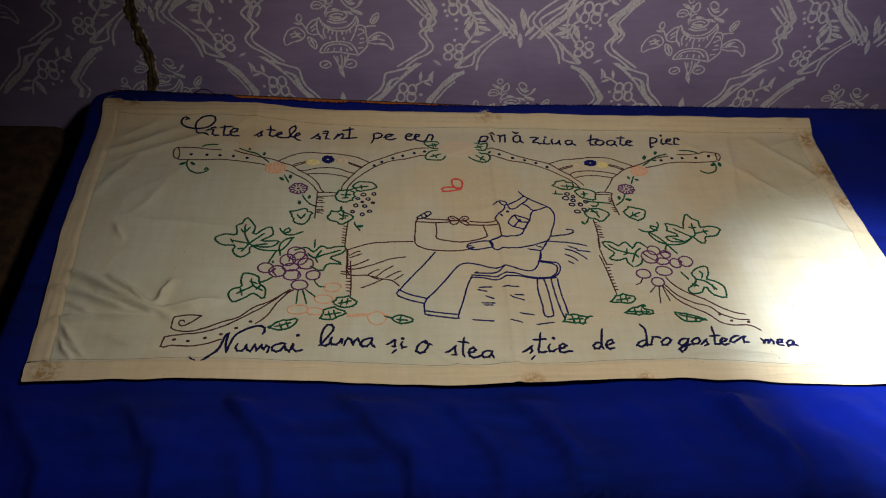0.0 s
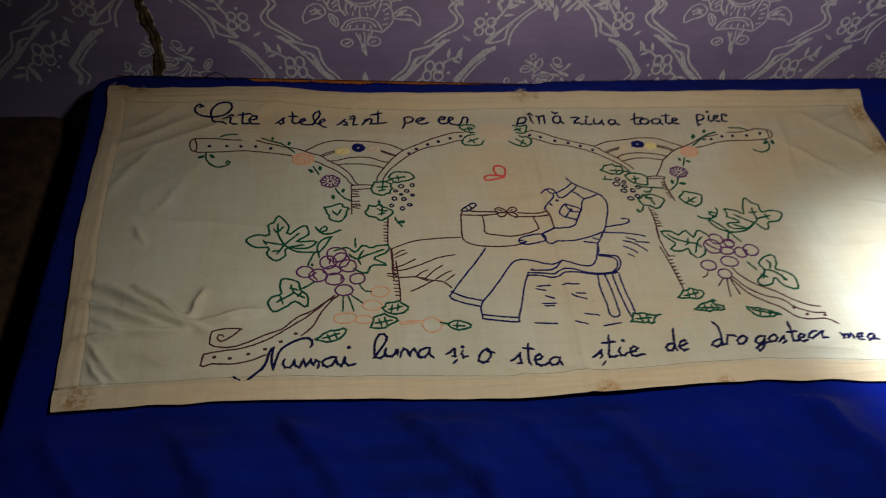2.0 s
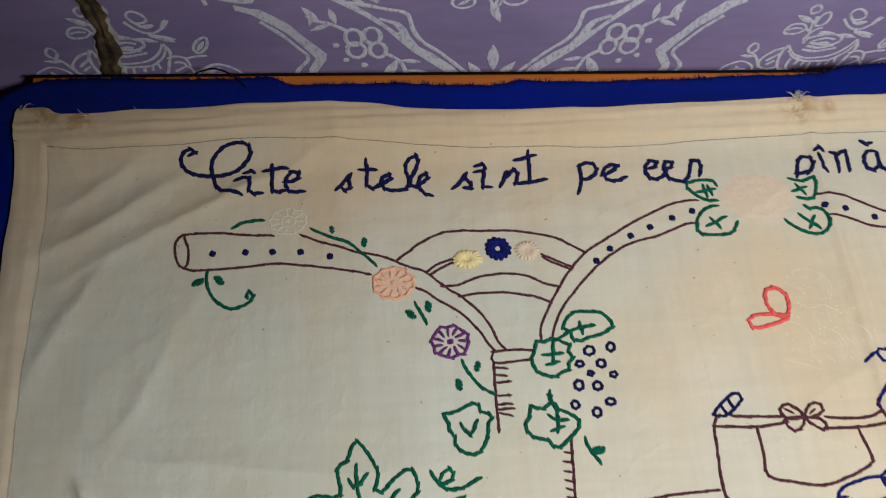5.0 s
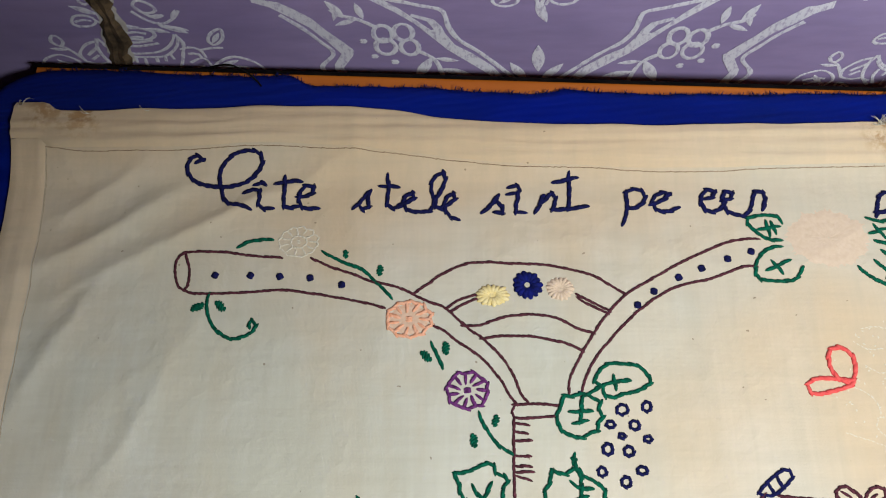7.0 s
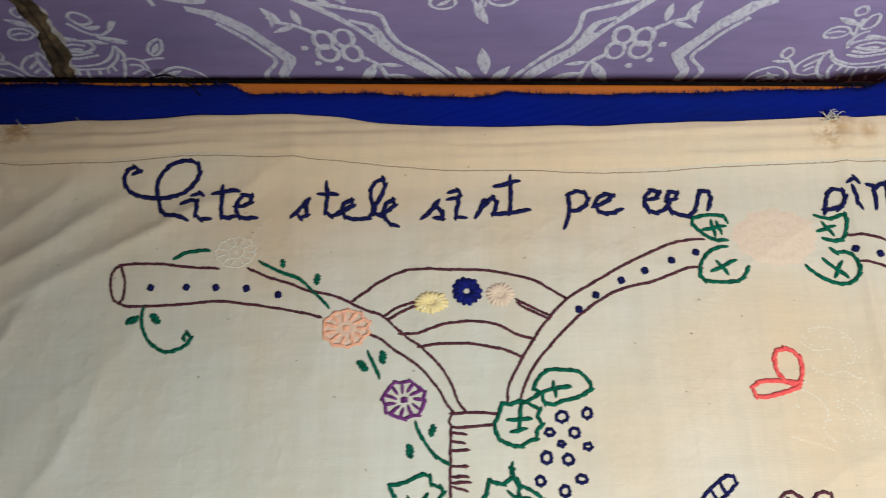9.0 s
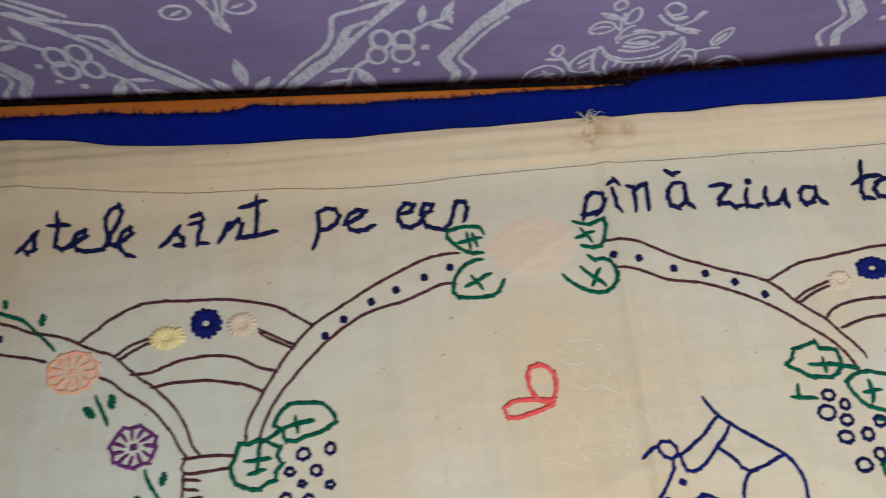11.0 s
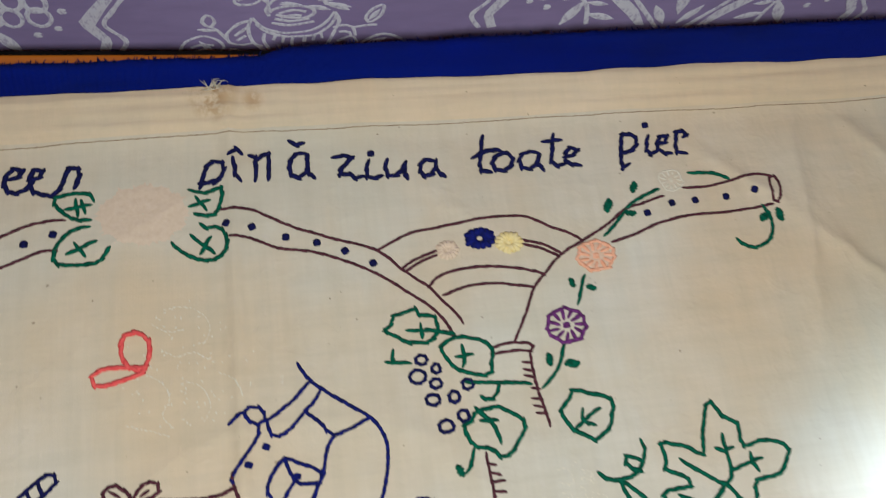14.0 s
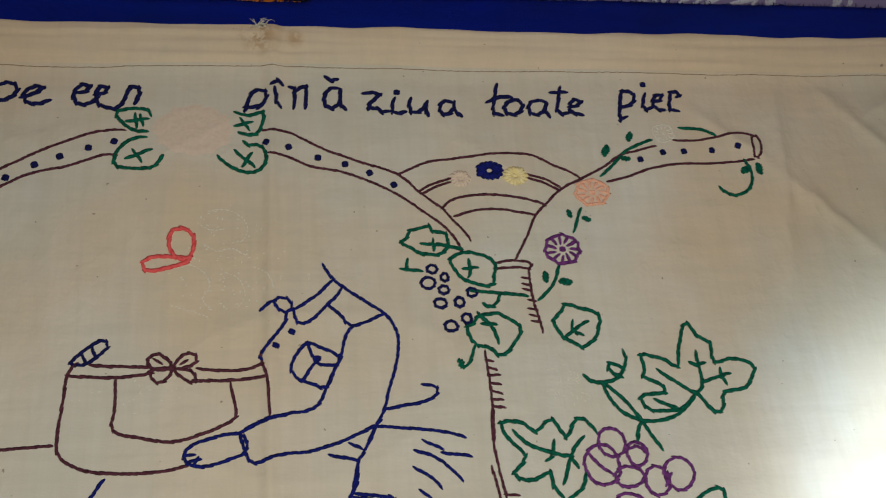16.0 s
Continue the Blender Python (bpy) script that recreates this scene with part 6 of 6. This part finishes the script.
def placed(x, z):
    """A place on the wall in metres: the second half of the frame is the first one turned over, hung a little higher."""
    low = smoothstep(-60, -105, z)
    return (x / 1000, z / 1000) if FLIP > 0 else ((9.0 + 5.0 * low - x) / 1000, (z + (0.05 + 0.035 * low) * abs(x)) / 1000)


def print_line(closed, *v):
    ribbon([placed(v[i], v[i + 1]) for i in range(0, len(v), 2)], LINE, closed)


def print_ring(x, z, rx, rz):
    ribbon([placed(x + rx * math.cos(i * math.tau / 9), z + rz * math.sin(i * math.tau / 9)) for i in range(9)], LINE, True)


def print_dot(x, z):
    print_ring(x, z, 1.2, 1.2)


def print_leaf(ax, az, bx, bz):
    """A solid leaf: pointed at both ends."""
    verts, faces = PRINTED
    (x0, z0), (x1, z1) = placed(ax, az), placed(bx, bz)
    dx, dz = x1 - x0, z1 - z0
    base = len(verts)
    for i in range(7):
        k = i / 6
        w = 0.14 * math.sin(math.pi * k) + 0.01
        verts += [(x0 + dx * k - dz * w, 0.0, z0 + dz * k + dx * w), (x0 + dx * k, -0.0002, z0 + dz * k), (x0 + dx * k + dz * w, 0.0, z0 + dz * k - dx * w)]
    for i in range(6):
        k = base + 3 * i
        faces += [(k, k + 3, k + 4, k + 1), (k + 1, k + 4, k + 5, k + 2)]


def print_shape(*v):
    """A solid printed patch inside its outline."""
    verts, faces = PRINTED
    base = len(verts)
    for i in range(0, len(v), 2):
        x, z = placed(v[i], v[i + 1])
        verts.append((x, -0.0001, z))
    faces.append(tuple(range(base, len(verts))))


def half_frame():
    """One half of the ogee frame with its band of sprigs and small flowers."""
    print_line(False, 105.4, 32.8, 120.2, 17.4, 138, 0.4, 137, -7, 125.6, -22.2, 137.1, -41.6, 130.8, -54.1, 113.4, -63.9, 97.3, -78.4)
    print_line(False, 99, 29.8, 117.8, 10.1, 128.8, -0.7, 127.8, -10.2, 117, -22.4, 127.4, -35.7, 126.4, -46.5, 110.5, -59.2, 86.3, -77.1)
    print_line(False, 187.5, 32, 211.4, 12.4, 234.2, -4.7, 236.2, -12.1, 229, -21.3, 206.3, -41.6, 189.7, -57.5, 173, -76.8)
    print_line(False, 205.8, 32.5, 232.8, 10, 245.7, -7.4, 242.2, -17.9, 223.3, -33.6, 209.7, -50.8, 203.9, -63.5, 202.4, -81)
    print_line(False, 203.9, -46.3, 176.6, -67.2, 171.6, -76.9, 194.8, -71.6, 197.9, -57.3, 203.9, -46.3)
    print_line(False, 178.9, 23.2, 188.9, 11.9, 195.1, 0.3, 197.5, -14.5, 191.6, -26.7, 183, -39.1, 178, -45.3)
    print_leaf(188.9, 11.9, 204.8, 11.7)
    print_leaf(187.9, 7.5, 179.6, -7.4)
    print_leaf(196.6, -2.6, 211.4, -3.7)
    print_leaf(180, -13.4, 189.1, -29.8)
    print_leaf(191.4, -23.6, 211.2, -17.8)
    print_leaf(189.5, -34.3, 205.6, -33)
    print_ring(160.2, -44.2, 6, 6.1)
    print_ring(175.2, -43.9, 6, 6.2)
    print_ring(159.6, -58.2, 6, 6.2)
    print_ring(174.6, -57.2, 6, 6.2)
    print_dot(169.3, -13.6)
    print_dot(167.7, -31.8)
    print_dot(151.9, 13.9)
    print_leaf(138, -64.9, 150.8, -74.1)
    print_line(False, 245.3, 4.5, 253.2, -7.2, 253.1, -19.2, 245.8, -26.9)
    print_line(False, 106.8, -77.6, 92, -81.8, 82.5, -85, 70.1, -88.8, 67.9, -96, 66.4, -107, 60, -119.6, 47.3, -131.5, 33.8, -146.8, 22.7, -160.2, 17.9, -166.4)
    print_shape(123.3, -70.7, 112.8, -79.4, 99.2, -93.1, 88.2, -104.4, 78, -117.4, 67.4, -131, 54.9, -142.7, 43.9, -153.1, 33.6, -164.2, 27.2, -164, 37, -147.6, 51.6, -133.3, 62.5, -125.2, 68.6, -114, 71.1, -106.2, 75.7, -99.2, 89, -94.1, 90.1, -96.8, 80, -101.7, 76, -109.4, 77.7, -110.4, 85.7, -101.9, 94.7, -90, 103.6, -79.8, 112.4, -70.4)
    print_shape(184.9, -80.6, 175.4, -85, 169.2, -86, 161.6, -94, 152.9, -102.9, 144.9, -115.2, 136.1, -126, 129.5, -135.2, 131, -141.4, 138.9, -155.7, 134.5, -168.1, 140.8, -169.7, 144.9, -158, 144.7, -152.3, 138.4, -139.5, 146.1, -126.3, 155.7, -112.3, 167.7, -101.4, 176.1, -92.6, 185.5, -87.6)
    print_line(False, 172.3, -100.9, 160, -113.7, 150.3, -127.4, 143.7, -139.7, 153.5, -156.1, 146.5, -169.5)
    print_ring(95.9, -114, 6.1, 8.7)
    print_ring(109.1, -116.3, 6.1, 8.8)
    print_ring(92.5, -129.6, 6, 8.5)
    print_ring(108.2, -130, 6.6, 8.5)
    print_line(False, 87.4, -132.9, 78.9, -139.5, 76.4, -142.9, 73.6, -150.6, 70.9, -164)
    print_leaf(60.7, -142.9, 76.2, -140.8)
    print_leaf(52, -158, 73.3, -152.7)
    print_leaf(78.2, -139.5, 90.1, -165.5)
    print_dot(103.3, -146.7)
    print_dot(116.5, -141.1)
    print_dot(122.4, -125)
    print_line(False, 113.4, -109.4, 124.1, -102.2, 134.6, -98.8, 138.9, -92.6)
    print_leaf(124.1, -102.2, 138.7, -109.4)
    print_leaf(120.2, -102.1, 121.8, -84.3)
    print_leaf(131.9, -99.3, 139.9, -83)
    print_leaf(139.1, -104.7, 134.4, -91)


def blades():
    print_leaf(259.4, 22.3, 262, -1)
    print_leaf(260.3, -17.5, 263, -43.4)
    print_leaf(5.9, -121.5, 7.9, -151.1)
    print_leaf(-11.8, -140.4, 0.2, -161.1)
    print_leaf(24.2, -142.3, 10.1, -161.4)


def rose():
    print_line(True, -72.4, -30.5, -67.4, -21.5, -56.4, -16.5, -47.4, -21.5, -44.4, -29.5, -51.4, -36.5, -63.4, -40.5, -71.4, -45.5, -74.4, -37.5)
    print_line(False, -65.4, -28.5, -58.4, -25.5, -50.4, -26.5)
    print_line(False, -63.4, -32.5, -56.4, -30.5, -49.4, -32.5)
    print_leaf(-59.4, -21.5, -51.4, -33.5)
    print_line(False, -41.4, -21.5, -46.4, -11.5, -51.4, -6.5)
    print_line(True, -55.4, -1.5, -51.4, 4.5, -47.4, -1.5, -51.4, -7.5)
    print_leaf(-59.4, -9.5, -47.4, -11.5)
    print_line(False, -12.4, 6.5, -6.4, 9.5, 4.6, 10.5, 13.6, 7.5, 14.6, 2.5, 8.6, -1.5, -1.4, -0.5, -9.4, 2.5)
    print_line(False, -7.4, 3.5, 1.6, 6.5, 9.6, 4.5)
    print_line(False, -10.4, -1.5, -0.4, -4.5, 11.6, -2.5)
    print_line(False, -12.4, -5.5, -0.4, -8.5, 14.6, -5.5)
    print_line(False, -6.4, -0.5, 1.6, 1.5, 6.6, 0.5)
    print_line(False, -13.4, 1.5, -15.4, 7.5, -10.4, 16.5, -5.4, 18.5)
    print_line(False, -24.4, 0.5, -18.4, -9.5, -8.4, -15.5, 0.6, -16.5, 12.6, -14.5, 21.6, -7.5, 27.6, 3.5)
    print_line(False, -22.4, -5.5, -17.4, -13.5, -6.4, -19.5, 1.6, -20.5, 14.6, -19.5, 24.6, -10.5, 28.6, -0.5)
    print_line(False, -24.4, 0.5, -27.4, -10.5, -25.4, -24.5, -18.4, -34.5)
    print_line(False, 27.6, 3.5, 30.6, -5.5, 27.6, -16.5, 23.6, -28.5, 19.6, -36.5)
    print_line(False, 0.6, -20.5, -0.4, -28.5, 0.6, -36.5)
    print_line(False, -17.4, -15.5, -18.4, -23.5, -15.4, -32.5)
    print_line(False, -10.4, -18.5, -12.4, -23.5)
    print_line(False, -5.4, -20.5, -6.4, -26.5)
    print_line(False, 8.6, -20.5, 7.6, -26.5)
    print_line(False, 14.6, -19.5, 13.6, -25.5)
    print_line(False, 18.6, -16.5, 19.6, -23.5)
    print_line(False, -9.4, -34.5, -8.4, -28.5)
    print_line(False, 10.6, -35.5, 9.6, -30.5)
    print_line(False, -40.4, -24.5, -41.4, -15.5, -33.4, -5.5, -25.4, -2.5)
    print_line(False, -40.4, -24.5, -32.4, -27.5, -25.4, -25.5)
    print_line(False, -36.4, -17.5, -30.4, -11.5, -26.4, -8.5)
    print_line(False, -35.4, -22.5, -29.4, -17.5)
    print_line(False, -23.4, -27.5, -19.4, -29.5)
    print_line(True, -40.4, -31.5, -38.4, -41.5, -30.4, -50.5, -28.4, -41.5, -33.4, -34.5)
    print_line(False, -37.4, -34.5, -33.4, -40.5, -31.4, -46.5)
    print_line(True, -24.4, -55.5, -19.4, -44.5, -10.4, -39.5, 1.6, -37.5, 13.6, -38.5, 22.6, -43.5, 28.6, -57.5, 14.6, -56.5, -0.4, -54.5, -15.4, -55.5)
    print_line(False, -18.4, -53.5, -13.4, -45.5, -0.4, -41.5, 13.6, -43.5, 21.6, -51.5)
    print_line(False, -14.4, -53.5, -11.4, -48.5)
    print_line(False, -4.4, -53.5, -3.4, -47.5)
    print_line(False, 5.6, -53.5, 5.6, -46.5)
    print_line(False, 14.6, -54.5, 13.6, -48.5)
    print_line(False, 29.6, -27.5, 39.6, -22.5, 43.6, -34.5, 42.6, -44.5, 33.6, -55.5, 27.6, -60.5)
    print_line(False, 32.6, -32.5, 38.6, -31.5)
    print_line(False, 31.6, -39.5, 39.6, -37.5)
    print_line(False, 29.6, -47.5, 37.6, -46.5)
    print_line(False, 26.6, -12.5, 33.6, -10.5, 39.6, -13.5, 41.6, -22.5)
    print_line(False, 30.6, -17.5, 36.6, -17.5, 38.6, -21.5)
    print_line(False, 39.6, -13.5, 48.6, -11.5, 55.6, -11.5)
    print_line(True, 47.6, -3.5, 51.6, 4.5, 58.6, 8.5, 57.6, -1.5, 50.6, -8.5)
    print_leaf(49.6, -6.5, 56.6, 4.5)
    print_line(True, 42.6, -36.5, 48.6, -27.5, 60.6, -21.5, 73.6, -28.5, 79.6, -40.5, 78.6, -49.5, 71.6, -42.5, 61.6, -40.5, 50.6, -39.5)
    print_line(False, 45.6, -35.5, 57.6, -32.5, 68.6, -34.5)
    print_leaf(47.6, -32.5, 62.6, -25.5)
    print_leaf(57.6, -39.5, 71.6, -40.5)
    print_ring(-17.4, -75.5, 8.0, 6.0)
    print_ring(18.6, -73.5, 9.0, 7.0)
    print_leaf(-21.4, -78.5, -12.4, -73.5)
    print_leaf(13.6, -75.5, 22.6, -71.5)
    print_line(False, 5.6, -58.5, 6.6, -70.5, 4.6, -82.5)
    print_line(False, -5.4, -60.5, -1.4, -68.5, 3.6, -80.5)
    print_line(False, 16.6, -57.5, 12.6, -68.5, 7.6, -80.5)
    print_line(False, -0.4, -61.5, 1.6, -70.5)
    print_line(False, 11.6, -60.5, 10.6, -70.5)
    print_leaf(1.6, -77.5, 9.6, -97.5)
    print_leaf(4.6, -76.5, 6.6, -94.5)
    print_line(True, -33.8, 17.5, -29.8, 23.5, -21.8, 23.5, -17.8, 18.5, -22.8, 13.5, -31.8, 13.5)
    print_line(False, -31.8, 17.5, -26.8, 19.5, -20.8, 18.5)
    print_line(False, -17.8, 18.5, -13.8, 14.5)
    print_line(False, -12.8, 4.5, -13.8, 14.5, -14.8, 24.5, -13.8, 31.5)
    print_leaf(-13.8, 24.5, -29.8, 33.5)
    print_line(True, -12.8, 21.5, -5.8, 22.5, -3.8, 28.5, -5.8, 35.5, -10.8, 32.5)
    print_leaf(-6.8, 12.5, 7.2, 11.5)
    print_leaf(-5.8, 14.5, 6.2, 10.5)
    print_leaf(11.2, 10.5, 25.2, 5.5)
    print_leaf(21.2, 11.5, 38.2, 7.5)
    print_leaf(22.2, 13.5, 37.2, 4.5)
    print_line(False, 7.2, 27.5, 14.2, 18.5, 22.2, 14.5, 30.2, 18.5, 37.2, 27.5)
    print_line(False, 20.2, 16.5, 22.2, 10.5)
    print_line(False, 11.2, 30.5, 16.2, 23.5, 21.2, 20.5, 26.2, 23.5)
    print_leaf(16.2, 21.5, 26.2, 23.5)
    print_leaf(30.2, 18.5, 35.2, 28.5)
    print_line(True, 10.2, 33.5, 14.2, 37.5, 20.2, 34.5, 23.2, 28.5, 19.2, 25.5, 13.2, 26.5)
    print_line(True, -19.8, 34.5, -21.8, 40.5, -16.8, 43.5, -13.8, 37.5)


PERIOD, DROP, ROSE_X, ROSE_Z = 0.5147, 0.138, -0.1586, 0.1185
LINE = 0.0038
for FLIP in (1, -1):
    half_frame()
FLIP = 1
blades()
frame_print = mesh_of("wallpaper_frame", *PRINTED, PRINT, smooth=False)
PRINTED = ([], [])
LINE = 0.0027
rose()
bouquet = mesh_of("wallpaper_rose", *PRINTED, PRINT, smooth=False)
for row in range(-1, 13):
    for column in range(-4, 5):
        x = ROSE_X + PERIOD * (column + (0.5 if row % 2 else 0))
        z = ROSE_Z + DROP * row + (0.030 if x < -0.35 else 0)
        if X0 + 0.26 < x < X1 - 0.26:
            if row >= 0:
                ob = link("wallpaper_frame", frame_print, wall)
                ob.location = (x, WALL_Y - 0.0004, z)
            ob = link("wallpaper_rose", bouquet, wall)
            ob.location = (x, WALL_Y - 0.0004, z)

# ---- crack in the plaster ----
cv2, cf2 = [], []
for i, k in enumerate(spread(0, 1, 0.012)):
    z = -0.06 + 0.42 * k
    x = -0.428 - 0.010 * k + 0.006 * math.sin(z * 40) + 0.004 * noise.noise(Vector((z * 60, 0, 3)))
    w = 0.0068 + 0.004 * noise.noise(Vector((z * 45, 7, 1))) + 0.003 * noise.noise(Vector((z * 140, 2, 1)))
    for j, (s, out) in enumerate(((-1, 0.0), (-0.55, 0.0024), (-0.1, 0.0012), (0.45, 0.003), (1, 0.0))):
        n1 = noise.noise(Vector((z * 200, s * 9, 4)))
        cv2.append((x + s * w * (1 + 0.4 * n1), WALL_Y - 0.0012 - out * (1 + 0.7 * n1) * (out > 0), z))
for i in range(len(cv2) // 5 - 1):
    for j in range(4):
        a = i * 5 + j
        cf2.append((a, a + 1, a + 6, a + 5))
link("crack", mesh_of("crack", cv2, cf2, CRUMBLE, smooth=False), wall, "crumbled brown crack in the plaster")

for side in (-1, 1):
    tv, tf = [], []
    for i, k in enumerate(spread(0, 1, 0.008)):
        z = -0.06 + 0.42 * k
        x = -0.428 - 0.010 * k + 0.006 * math.sin(z * 40) + 0.004 * noise.noise(Vector((z * 60, 0, 3)))
        a = x + side * (0.0045 + 0.003 * noise.noise(Vector((z * 45, 7, 1))))
        b = a + side * max(0.0003, 0.0035 + 0.006 * noise.noise(Vector((z * 55, side * 5, 8))) + 0.003 * noise.noise(Vector((z * 210, side * 5, 3))))
        tv += [(a, WALL_Y - 0.0010, z), (b, WALL_Y - 0.0007, z)]
    for i in range(len(tv) // 2 - 1):
        tf.append((2 * i, 2 * i + 1, 2 * i + 3, 2 * i + 2))
    link("torn_edge", mesh_of("torn_edge", tv, tf, TORN, smooth=False), wall, "torn pale paper beside the crack")
